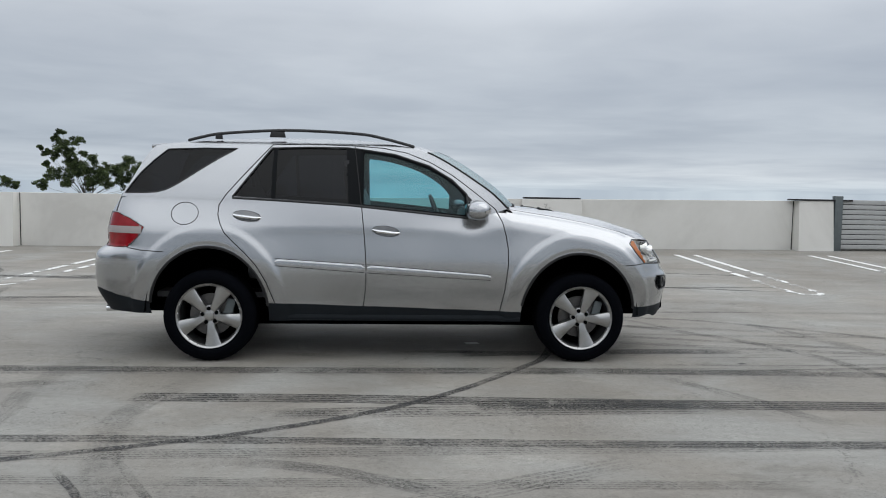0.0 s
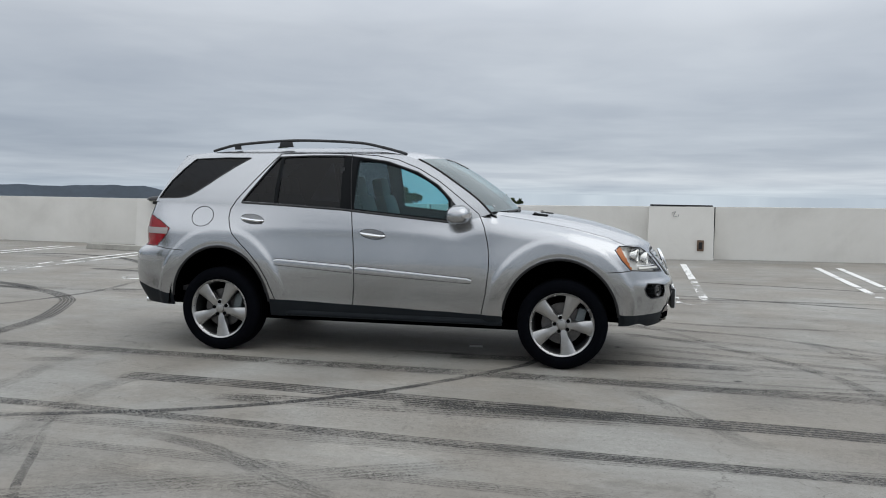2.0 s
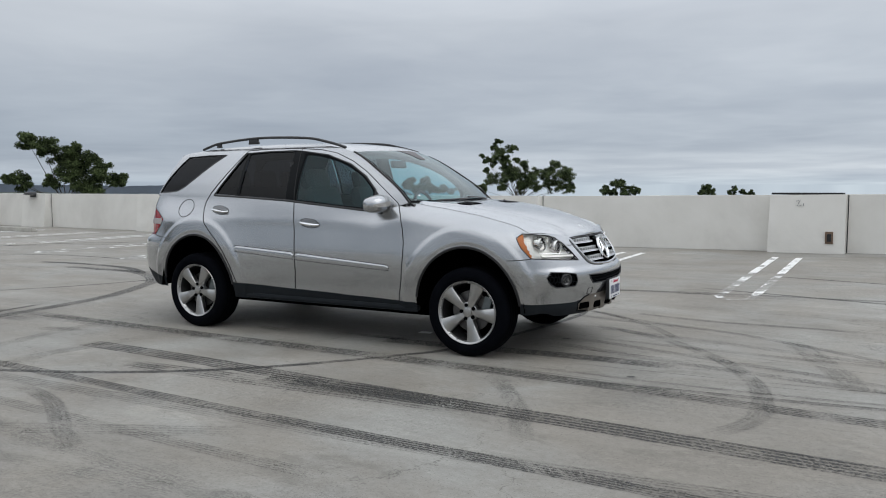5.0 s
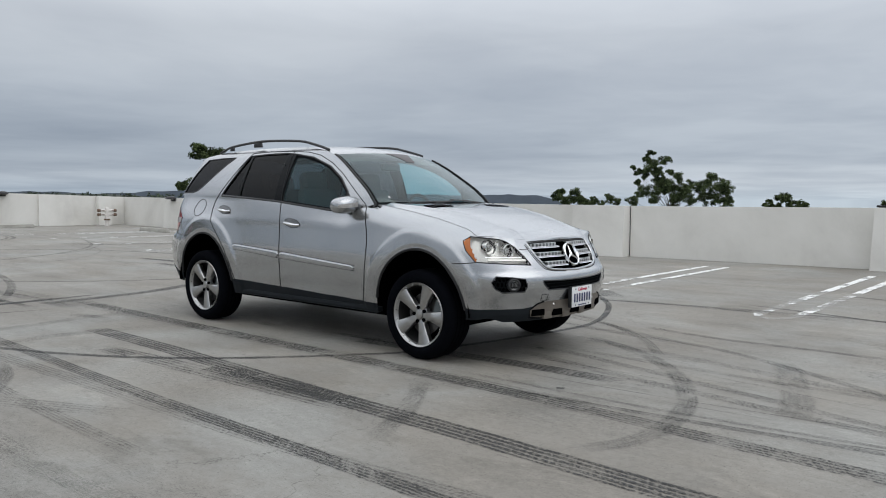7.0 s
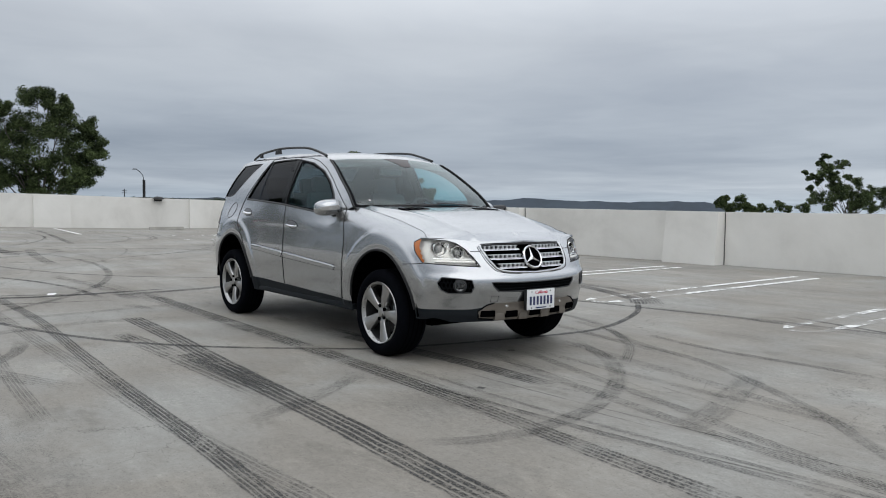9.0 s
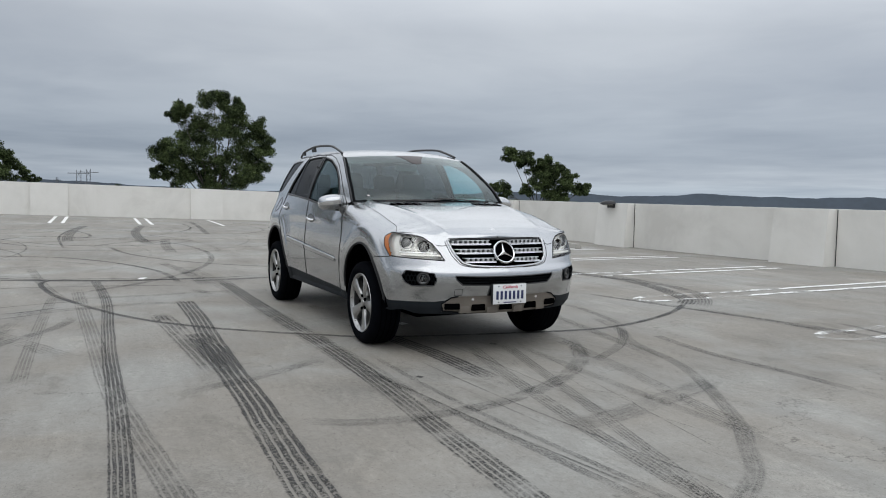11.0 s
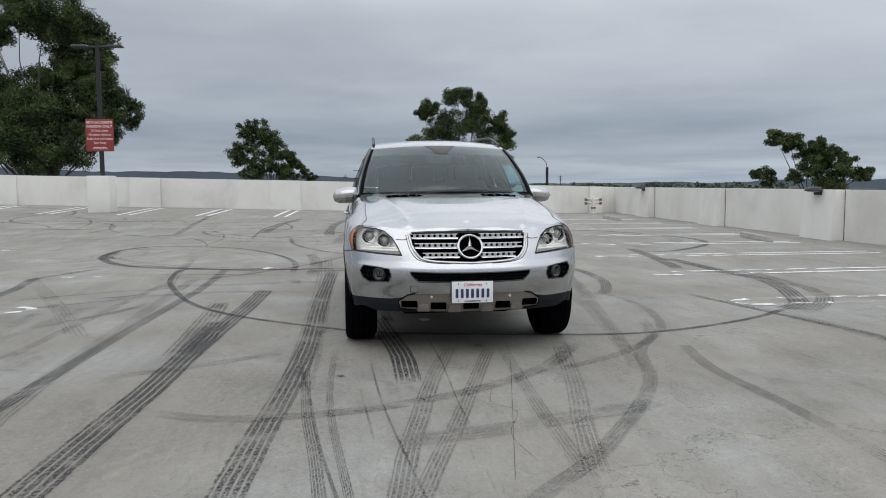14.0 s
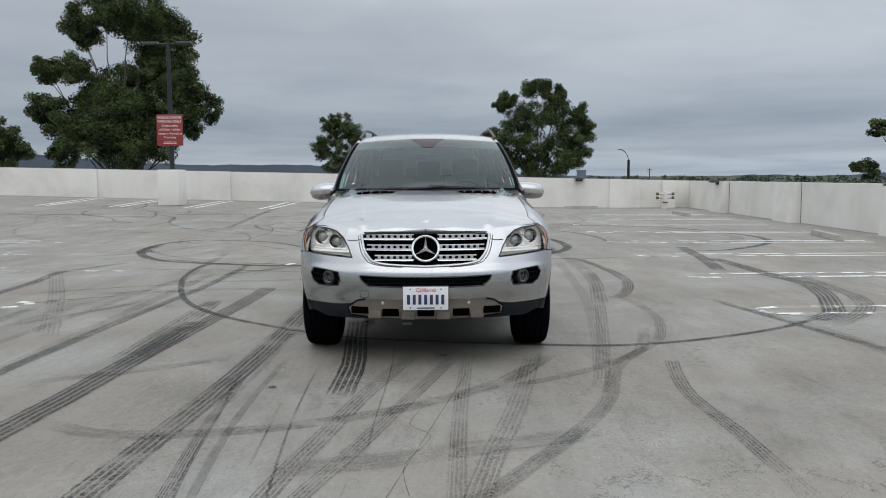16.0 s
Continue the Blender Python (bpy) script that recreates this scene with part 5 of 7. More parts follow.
def tidy(quads, names):
    """Gives stray slivers of a panel to the panel round them."""
    at = collections.defaultdict(list)
    for k, q in enumerate(quads.tolist()):
        for a, b in zip(q, q[1:] + q[:1]):
            at[min(a, b), max(a, b)].append(k)
    near = collections.defaultdict(list)
    for ks in at.values():
        if len(ks) == 2:
            near[ks[0]].append(ks[1])
            near[ks[1]].append(ks[0])
    seen = set()
    for k in range(len(quads)):
        if k in seen:
            continue
        todo, isle, rim = [k], {k}, []
        while todo:
            c = todo.pop()
            for m in near[c]:
                if names[m] != names[c]:
                    rim.append(names[m])
                elif m not in isle:
                    isle.add(m)
                    todo.append(m)
        seen |= isle
        if len(isle) < 25 and rim:
            other = collections.Counter(rim).most_common(1)[0][0]
            for m in isle:
                names[m] = other


def scatter(points3, quads, names, normals, mirror=True):
    """Sorts quads into panels, for both sides of the car."""
    for region in sorted(set(names)):
        if region == "cut":
            continue
        qs = quads[np.array([n == region for n in names])]
        p = points3[qs]
        area = np.linalg.norm(np.cross(p[:, 2] - p[:, 0], p[:, 3] - p[:, 1]), axis=1)
        qs = qs[area > 4e-6]
        used, inv = np.unique(qs, return_inverse=True)
        f = inv.reshape(qs.shape)
        for sgn in ((1, -1) if mirror else (1,)):
            p = points3[used] * np.array((1, sgn, 1))
            add_faces((region, sgn), p, f if sgn > 0 else f[:, ::-1], normals[used] * np.array((1, sgn, 1)))


# outlines on the side, as length and height
REAR_DOOR = [(-1.009, 1.697), (-1.20, 1.475), (-1.352, 1.293), (-1.400, 1.215), (-1.403, 1.14), (-1.383, 1.076), (-1.345, 1.005), (-1.289, 0.946), (-1.18, 0.845), (-1.096, 0.751), (-1.02, 0.62), (-0.957, 0.458), (-0.272, 0.440), (-0.253, 0.60), (-0.253, 0.76), (-0.270, 0.99), (-0.292, 1.201), (-0.325, 1.45), (-0.358, 1.700)]
FRONT_DOOR = [(-0.352, 1.700), (-0.319, 1.45), (-0.286, 1.201), (-0.264, 0.99), (-0.247, 0.76), (-0.247, 0.60), (-0.266, 0.440), (0.809, 0.405), (0.845, 0.58), (0.866, 0.774), (0.866, 0.89), (0.849, 0.997), (0.82, 1.11), (0.768, 1.212), (0.629, 1.322), (0.52, 1.405), (0.42, 1.478), (0.25, 1.575), (0.056, 1.650), (-0.13, 1.685)]
FRONT_PANE = [(-0.301, 1.664), (-0.17, 1.652), (-0.034, 1.627), (0.11, 1.588), (0.237, 1.540), (0.34, 1.487), (0.419, 1.434), (0.49, 1.372), (0.535, 1.318), (0.540, 1.150), (0.1, 1.192), (-0.297, 1.228)]
REAR_PANE = [(-1.300, 1.282), (-1.16, 1.468), (-1.015, 1.662), (-0.72, 1.674), (-0.425, 1.675), (-0.395, 1.238), (-0.9, 1.265)]
SHADE_STRIP = [(-0.425, 1.682), (-0.301, 1.672), (-0.297, 1.222), (-0.395, 1.232)]
QUARTER_PANE = [(-2.150, 1.296), (-1.98, 1.300), (-1.90, 1.306), (-1.83, 1.325), (-1.76, 1.36), (-1.66, 1.425), (-1.572, 1.486), (-1.42, 1.585), (-1.29, 1.660), (-1.55, 1.660), (-1.845, 1.648), (-1.95, 1.555), (-2.046, 1.452), (-2.11, 1.36)]
FRONT_GLASS_EDGE = [(-0.272, 1.632), (-0.17, 1.622), (-0.034, 1.597), (0.105, 1.558), (0.226, 1.511), (0.326, 1.459), (0.406, 1.404), (0.468, 1.347), (0.508, 1.295), (0.512, 1.172), (0.1, 1.210), (-0.268, 1.242)]
FRONT_GLASS_EDGE = [(p[0] + 0.62 * (q[0] - p[0]), p[1] + 0.62 * (q[1] - p[1])) for p, q in zip(FRONT_PANE, FRONT_GLASS_EDGE)]
TAIL_LAMP = [(-2.30, 1.145), (-2.20, 1.142), (-2.09, 1.10), (-1.968, 1.035), (-1.99, 0.985), (-2.05, 0.92), (-2.10, 0.878), (-2.30, 0.876)]


def side_sz(poly):
    return [(find_s(min(z, 1.2), x=x), z) for x, z in poly]


def lower_body():
    ns, nz = 300, 58
    s = np.linspace(0, PLAN_S[-1], ns)
    px, py = np.interp(s, PLAN_S, PLAN[:, 0]), np.interp(s, PLAN_S, PLAN[:, 1])
    zt = top_z(px, py)
    w = np.linspace(0, 1, nz)
    S, W = np.meshgrid(s, w)
    zb = 0.315 + 0.03 * sstep((px - 1.95) / 0.2) + 0.05 * sstep((-1.7 - px) / 0.15) + 0.045 * sstep((py - 0.74) / 0.13) * sstep((px - 1.7) / 0.15)
    Z = zb + (np.tile(zt, (nz, 1)) - zb) * W
    grid = np.stack([S.ravel(), Z.ravel()], 1)
    lamp = [spot("y", 0.514, 0.772), spot("y", 0.545, 0.84), spot("y", 0.585, 0.905), spot("y", 0.64, 0.950), spot("y", 0.70, 0.968), spot("x", 1.955, 0.982), spot("x", 1.885, 0.985), spot("x", 1.85, 0.955), spot("x", 1.90, 0.88), spot("x", 1.975, 0.80)]
    amber = [spot("x", 1.892, 0.978), spot("x", 1.88, 0.982), spot("x", 1.85, 0.955), spot("x", 1.90, 0.88), spot("x", 1.975, 0.80), spot("x", 1.985, 0.80), spot("x", 1.958, 0.85), spot("x", 1.918, 0.92)]
    grille = [(-0.02, 0.936), spot("y", 0.30, 0.936), spot("y", 0.452, 0.930), spot("y", 0.445, 0.88), spot("y", 0.425, 0.82), spot("y", 0.395, 0.775), spot("y", 0.36, 0.748), spot("y", 0.25, 0.728), (-0.02, 0.716)]
    grille = grille[:2] + [tuple(q) for q in catmull(grille[2:], 6)]
    vent = [(-0.02, 0.645), spot("y", 0.25, 0.647), spot("y", 0.455, 0.655), spot("y", 0.445, 0.625), spot("y", 0.40, 0.582), (-0.02, 0.572)]
    fog = [spot("y", 0.800, 0.694), spot("y", 0.70, 0.686), spot("y", 0.611, 0.672), spot("y", 0.597, 0.62), spot("y", 0.615, 0.578), spot("y", 0.76, 0.572), spot("y", 0.805, 0.60), spot("y", 0.825, 0.65)]
    skid = [(-0.02, 0.490), spot("y", 0.42, 0.490), spot("y", 0.475, 0.478), spot("y", 0.545, 0.430), spot("y", 0.53, 0.372), spot("y", 0.3, 0.350), (-0.02, 0.345)]
    chin = [(-0.05, 0.472), spot("y", 0.42, 0.470), spot("y", 0.60, 0.447), (find_s(0.44, x=1.97), 0.445), (find_s(0.44, x=1.80), 0.455), (find_s(0.44, x=1.80), 0.2), (-0.05, 0.2)]
    bumper = [(-0.05, 0.708), spot("y", 0.28, 0.718), spot("y", 0.38, 0.738), spot("y", 0.45, 0.775), spot("y", 0.512, 0.768), spot("x", 1.975, 0.795), spot("x", 1.815, 0.782), (find_s(0.5, x=1.74), 0.4), (find_s(0.5, x=1.74), 0.1), (-0.05, 0.1)]
    sill = [(find_s(0.45, x=1.05), 0.398), (find_s(0.45, x=0.809), 0.403), (find_s(0.45, x=-0.27), 0.438), (find_s(0.45, x=-0.957), 0.457), (find_s(0.45, x=-1.08), 0.46), (find_s(0.45, x=-1.08), 0.1), (find_s(0.45, x=1.05), 0.1)]
    rear_b = [(find_s(0.85, x=-1.80), 0.86), (find_s(0.86, x=-1.98), 0.858), (find_s(0.86, x=-2.11), 0.872), (PLAN_S[-1] + 0.05, 0.872), (PLAN_S[-1] + 0.05, 0.1), (find_s(0.5, x=-1.78), 0.1)]
    rear_low = [(find_s(0.5, x=-1.80), 0.455), (find_s(0.5, x=-1.98), 0.465), (find_s(0.5, x=-2.2), 0.505), (find_s(0.5, x=-2.33), 0.545), (PLAN_S[-1] + 0.05, 0.545), (PLAN_S[-1] + 0.05, 0.1), (find_s(0.5, x=-1.80), 0.1)]
    tail = side_sz(TAIL_LAMP)
    tail[0], tail[-1] = (PLAN_S[-1] - 0.60, 1.145), (PLAN_S[-1] - 0.60, 0.876)
    f_arch = [(find_s(0.6, x=1.44 + 0.462 * math.cos(t)), 0.36 + 0.512 * math.sin(t)) for t in np.linspace(-0.3, math.pi + 0.3, 60)]
    r_arch = [(find_s(0.6, x=-1.468 + 0.462 * math.cos(t)), 0.36 + 0.532 * math.sin(t)) for t in np.linspace(-0.3, math.pi + 0.3, 60)]
    r_door, f_door = side_sz(REAR_DOOR), side_sz(FRONT_DOOR)
    order = [("cut", f_arch), ("cut", r_arch), ("cut", grille), ("cut", vent), ("cut", fog), ("amber", amber), ("lamp", lamp), ("skid", skid), ("chin", chin), ("tail", tail), ("rear_low", rear_low), ("rear_bumper", rear_b), ("sill", sill), ("bumper", bumper), ("rear_door", r_door), ("front_door", f_door)]
    free = (W.ravel() > 0.001) & (W.ravel() < 0.999) & (S.ravel() > 0.001) & (S.ravel() < PLAN_S[-1] - 0.001)
    moved = snap(grid, [p for _, p in order], 0.0092)
    rim = (S.ravel() <= 0.001) & (moved[:, 0] < 0.012) & (W.ravel() > 0.001) & (W.ravel() < 0.999)
    moved[rim, 0] = 0.0
    grid = np.where((free | rim)[:, None], moved, grid)
    P = shell(grid[:, 0], grid[:, 1])
    N = curve_normals(shell, np.clip(grid[:, 0], 0.006, PLAN_S[-1] - 0.006), grid[:, 1])
    i = np.arange(nz * ns).reshape(nz, ns)
    quads = np.stack([i[:-1, :-1], i[:-1, 1:], i[1:, 1:], i[1:, :-1]], -1).reshape(-1, 4)
    mid = grid[quads].mean(1)
    names = np.where(mid[:, 0] < find_s(0.8, x=0.84), "front_wing", "rear_quarter").astype(object)
    tail_s = find_s(1.0, x=-2.20)
    names[(mid[:, 0] > tail_s)] = "tailgate"
    for name, poly in reversed(order):
        names[inside(mid, poly)] = name
    tidy(quads, names)
    scatter(P, quads, names, N)
    return dict(lamp=lamp, amber=amber, grille=grille, vent=vent, fog=fog, skid=skid, tail=tail, bumper=bumper, f_arch=f_arch, r_arch=r_arch, rear_b=rear_b)


OUT = lower_body()
A_LINE = catmull([(0.86, 1.215), (0.735, 1.335), (0.553, 1.462), (0.370, 1.578), (0.215, 1.655), (0.07, 1.699)], 12)
ROOF_LINE = catmull([(0.07, 1.699), (-0.17, 1.726), (-0.6, 1.742), (-1.1, 1.738), (-1.5, 1.722), (-1.85, 1.692), (-1.96, 1.672)], 10)
D_LINE = catmull([(-1.96, 1.672), (-2.03, 1.56), (-2.10, 1.42), (-2.185, 1.268)], 10)


def cabin_sides():
    """Pillars, door frames and side windows."""
    nx, nz = 170, 46
    xs = np.linspace(-2.185, 0.86, nx)
    upper = np.concatenate([D_LINE[::-1], ROOF_LINE[::-1][1:], A_LINE[::-1][1:]])
    zt = np.interp(xs, upper[:, 0], upper[:, 1])
    zb = top_z(xs, np.full(nx, 0.9))
    w = np.linspace(0, 1, nz)
    X = np.tile(xs, (nz, 1))
    Z = zb + (np.maximum(zt, zb + 1e-4) - zb) * w[:, None]
    grid = np.stack([X.ravel(), Z.ravel()], 1)
    bar = [(-1.000, 1.668), (-0.968, 1.668), (-0.968, 1.262), (-1.000, 1.264)]
    order = [("pane_bar", bar), ("front_pane", FRONT_GLASS_EDGE), ("pane_frame", FRONT_PANE), ("rear_pane", REAR_PANE), ("shade_strip", SHADE_STRIP), ("quarter_pane", QUARTER_PANE), ("rear_door", REAR_DOOR), ("front_door", FRONT_DOOR)]
    wr, xr = np.repeat(w, nx), X.ravel()
    free = (wr > 0.001) & (wr < 0.999) & (xr > -2.18) & (xr < 0.855)
    grid = np.where(free[:, None], snap(grid, [p for _, p in order], 0.0088), grid)
    P = np.stack([grid[:, 0], cabin_y(grid[:, 0], grid[:, 1]), grid[:, 1]], -1)
    i = np.arange(nz * nx).reshape(nz, nx)
    quads = np.stack([i[:-1, 1:], i[:-1, :-1], i[1:, :-1], i[1:, 1:]], -1).reshape(-1, 4)
    mid = grid[quads].mean(1)
    names = np.full(len(quads), "cabin_frame", object)
    for name, poly in reversed(order):
        names[inside(mid, poly)] = name
    tidy(quads, names)
    N = curve_normals(lambda a, b: np.stack([-a, cabin_y(-a, b), b], -1), -grid[:, 0], grid[:, 1])
    scatter(P, quads, names, N)


cabin_sides()


def sheet(rows):
    """A grid of points as vertices and quads."""
    rows = np.asarray(rows)
    n, m = rows.shape[:2]
    i = np.arange(n * m).reshape(n, m)
    q = np.stack([i[:-1, :-1], i[1:, :-1], i[1:, 1:], i[:-1, 1:]], -1).reshape(-1, 4)
    return rows.reshape(-1, 3), q


def bonnet_rows():
    s_end = find_s(1.2, x=0.88)
    rows = []
    v = np.linspace(-1, 1, 61)
    for s in np.r_[np.linspace(0.012, 0.9, 34), np.linspace(0.92, s_end, 40)]:
        x0, y0 = np.interp(s, PLAN_S, PLAN[:, 0]), np.interp(s, PLAN_S, PLAN[:, 1])
        zt = float(top_z(np.array(x0), np.array(y0)))
        e = shell(np.array(s), np.array(zt))
        zc = table(e[0], ((0.8, 1.236), (0.9, 1.232), (1.15, 1.218), (1.39, 1.190), (1.68, 1.140), (1.88, 1.090), (2.05, 1.028), (2.14, 0.985), (2.19, 0.950)))
        crown = max(zc - zt, 0.0)
        y = v * e[1]
        prof = 1 - np.abs(v) ** (2.6 + 3.6 * np.clip((1.85 - e[0]) / 0.6, 0, 1))
        ridge = 0.44 + 0.21 * np.clip((2.15 - e[0]) / 1.0, 0, 1)
        crease = 0.011 * np.exp(-((np.abs(y) - ridge) / 0.028) ** 2) * np.clip((e[1] - ridge) / 0.1, 0, 1) - 0.006 * np.clip((np.abs(y) - ridge) / 0.2, 0, 1) * np.clip((e[1] - np.abs(y)) / 0.1, 0, 1)
        rows.append(np.stack([np.full_like(v, e[0]), y, zt + crown * prof + crease], -1))
    return rows


def cabin_top():
    # windscreen between the A-pillars, bowed forward at the middle
    al = np.array([np.interp(np.linspace(0, 1, 26), np.linspace(0, 1, len(A_LINE)), A_LINE[:, k]) for k in (0, 1)]).T
    header = al[20:]
    al = al[:21]
    v = np.linspace(-1, 1, 41)
    glassy, frit = [], []
    for k, (x, z) in enumerate(al):
        h = k / (len(al) - 1)
        ye = cabin_y(x, z) - 0.004
        bow = 1 - v ** 2
        glassy.append(np.stack([x + (0.165 - 0.03 * h) * bow, ye * v, z + (0.030 * h + 0.022 * math.sin(math.pi * h)) * bow], -1))
    P, q = sheet(glassy)
    vq, hq = np.tile(v, len(al))[q].mean(1), np.repeat(np.linspace(0, 1, len(al)), len(v))[q].mean(1)
    dark = (np.abs(vq) > 0.962) | (hq < 0.05)
    for name, sel in (("windscreen", ~dark), ("windscreen_edge", dark)):
        used, inv = np.unique(q[sel], return_inverse=True)
        add_faces((name, 1), P[used], inv.reshape(-1, 4))
    # roof from the windscreen's head to the tailgate
    rl = np.concatenate([header, ROOF_LINE[2:]])
    rows = [glassy[-1]]
    for k, (x, z) in enumerate(rl[1:]):
        f = k / (len(rl) - 2)
        ye = cabin_y(x, z)
        bow = 1 - np.abs(v) ** 2.3
        rows.append(np.stack([x + (0.135 * (1 - f) ** 2 - 0.05 * f ** 3) * (1 - v ** 2), ye * v, z + (0.031 + 0.006 * math.sin(math.pi * f)) * bow], -1))
    P, q = sheet(rows)
    add_faces(("roof", 1), P, q)
    # tailgate glass
    rows = []
    for k, (x, z) in enumerate(D_LINE):
        ye = cabin_y(x, z)
        rows.append(np.stack([x - 0.05 * (1 - v ** 2) - 0.02 * (k / len(D_LINE)) * (1 - v ** 2), ye * v, np.full_like(v, z) + 0.03 * (1 - v ** 2) * (1 - k / len(D_LINE))], -1))
    P, q = sheet(rows)
    add_faces(("rear_window", 1), P, q)
    return glassy


WS = cabin_top()
P, q = sheet(bonnet_rows())
add_faces(("bonnet", 1), P, q[:, ::-1])

LOOKS = {
    "front_wing": (PAINT, "front_wing", ""), "rear_quarter": (PAINT, "rear_quarter", ""), "tailgate": (PAINT, "tailgate", ""), "cabin_frame": (PAINT, "cabin_frame", ""),
    "bumper": (PAINT, "front_bumper", ""), "rear_bumper": (PAINT, "rear_bumper", ""), "chin": (CLADDING, "bumper_valance", "dark grey plastic lower bumper"), "rear_low": (CLADDING, "rear_valance", "dark grey plastic lower bumper"),
    "sill": (CLADDING, "sill", "dark grey plastic sill"), "skid": (SKID, "skid_plate", "bronze-grey metal skid plate"), "tail": (RED_LENS, "tail_lamp", "red tail lamp with a pale band"),
    "amber": (AMBER, "turn_signal", "amber turn signal"), "shade_strip": (GLOSS_BLACK, "pillar_cover", "gloss black pillar cover"), "pane_bar": (GLOSS_BLACK, "window_bar", "black window divider"), "pane_frame": (FRIT, "window_frame", "black rubber window frame"),
    "windscreen_edge": (FRIT, "windscreen_edge", "black windscreen border"),
    "roof": (PAINT, "roof", ""), "bonnet": (PAINT, "bonnet", "silver bonnet with two soft creases"), "rear_window": (DARK_GLASS, "rear_window", "dark tinted glass"),
    "windscreen": (WINDSCREEN, "windscreen", "pale green windscreen glass"),
}
DOORS = {}
WELDED = {}
for (region, sgn), (v, f) in PANELS.items():
    if region in ("front_pane", "rear_pane", "quarter_pane", "lamp", "front_door", "rear_door"):
        continue
    mat, nm, lab = LOOKS[region]
    ob = part(nm, panel_mesh(nm, (region, sgn), mat), mat, CAR, lab)
    WELDED[region, sgn] = ob
    if region in ("windscreen", "rear_window"):
        ob.visible_shadow = False
for region in ("front_door", "rear_door"):
    for sgn in (1, -1):
        DOORS[region, sgn] = part(region, panel_mesh(region, (region, sgn), PAINT), PAINT, CAR)
for region, parent_of, mat, lab in (("front_pane", "front_door", FRONT_GLASS, "green-tinted glass"), ("rear_pane", "rear_door", DARK_GLASS, "dark tinted glass")):
    for sgn in (1, -1):
        ob = part("window_pane", panel_mesh("window_pane", (region, sgn), mat, 0.008), mat, DOORS[parent_of, sgn], lab)
        ob.visible_shadow = False
for sgn in (1, -1):
    part("quarter_window", panel_mesh("quarter_window", ("quarter_pane", sgn), DARK_GLASS, 0.005), DARK_GLASS, CAR, "dark tinted glass").visible_shadow = False


for region in ("cabin_frame", "front_door", "rear_door", "shade_strip", "pane_frame"):
    for sgn in (1, -1):
        part("inner_trim", panel_mesh("inner_trim", (region, sgn), TRIM_DARK, 0.028), TRIM_DARK, DOORS.get((region, sgn), CAR), "dark cabin trim")


# ---- seams, mouldings, rails ----
def on_side(x, z, sgn, out=0.0):
    """A point on the car's flank, lifted outward."""
    if z > float(top_z(np.array(x), np.array(0.9))) and x < 0.86:
        return (x, sgn * (float(cabin_y(x, z)) + out), z)
    s = find_s(z, x=x)
    p, a, b = shell(s, z), shell(s - 0.01, z), shell(s + 0.01, z)
    t = (b - a) / np.linalg.norm(b - a)
    return (p[0] + t[1] * out, sgn * (p[1] - t[0] * out), z)


# by default a dark tube laid on the skin as a panel gap's shade
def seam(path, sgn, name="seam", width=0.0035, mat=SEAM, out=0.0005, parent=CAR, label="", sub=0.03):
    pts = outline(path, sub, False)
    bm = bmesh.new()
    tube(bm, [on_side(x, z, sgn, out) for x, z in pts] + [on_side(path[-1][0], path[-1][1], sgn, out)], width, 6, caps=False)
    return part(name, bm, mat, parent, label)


def seam_sz(path, sgn, name="seam", width=0.003, mat=SEAM, parent=CAR, close=False, label="", out=0.0):
    pts = outline(path, 0.025, close)
    bm = bmesh.new()
    q = []
    for s, z in pts:
        s = max(s, 0.0)
        p, a, b = shell(s, z), shell(max(s - 0.01, 0.0), z), shell(s + 0.01, z)
        t = (b - a) / np.linalg.norm(b - a)
        q.append((p[0] + t[1] * out, sgn * (p[1] - t[0] * out), p[2]))
    if close:
        q.append(q[0])
    tube(bm, q, width, 8, caps=False)
    return part(name, bm, mat, parent, label)


def flank_strip(x0, x1, z0, z1, h0, h1, sgn, parent):
    """A raised side moulding with a bright upper edge."""
    n = 30
    rows, bright = [], []
    for k in range(n + 1):
        t = k / n
        x, zc, h = x0 + (x1 - x0) * t, z0 + (z1 - z0) * t, h0 + (h1 - h0) * t
        e = min(1.0, t / 0.05 + 0.35, (1 - t) / 0.03 + 0.35)
        prof = ((-0.5, -0.001), (-0.47, 0.006), (-0.2, 0.007), (0.2, 0.006), (0.40, 0.004), (0.5, -0.001))
        rows.append([on_side(x, zc + a * h * e, sgn, o) for a, o in prof])
        bright.append(on_side(x, zc + 0.26 * h * e, sgn, 0.006))
    P, q = sheet(rows)
    ob = part("moulding", mesh_of("moulding", P, q if sgn < 0 else q[:, ::-1], PAINT, True, 60), PAINT, parent, "silver side moulding with a bright strip")
    bm = bmesh.new()
    tube(bm, bright, 0.003, 6)
    part("bright_strip", bm, SILVER_TRIM, ob)
    # dark lines painted in as the moulding's shadow, above and below
    bm = bmesh.new()
    tube(bm, [on_side(x0 + (x1 - x0) * k / 12, z0 + (z1 - z0) * k / 12 + (h0 + (h1 - h0) * k / 12) * 0.5, sgn, 0.0005) for k in range(13)], 0.0025, 6)
    part("moulding_shadow_line", bm, SEAM, ob)
    bm = bmesh.new()
    tube(bm, [on_side(x0 + (x1 - x0) * k / 12, z0 + (z1 - z0) * k / 12 - (h0 + (h1 - h0) * k / 12) * 0.5, sgn, 0.001) for k in range(13)], 0.003, 5)
    part("moulding_shadow_line", bm, SEAM, ob)


# body silver made darker: the recess's shade is put into the cup
HANDLE_CUP = plain("handle_cup_shade", (0.22, 0.225, 0.23), 0.3, 0.8, 0.2, 20)


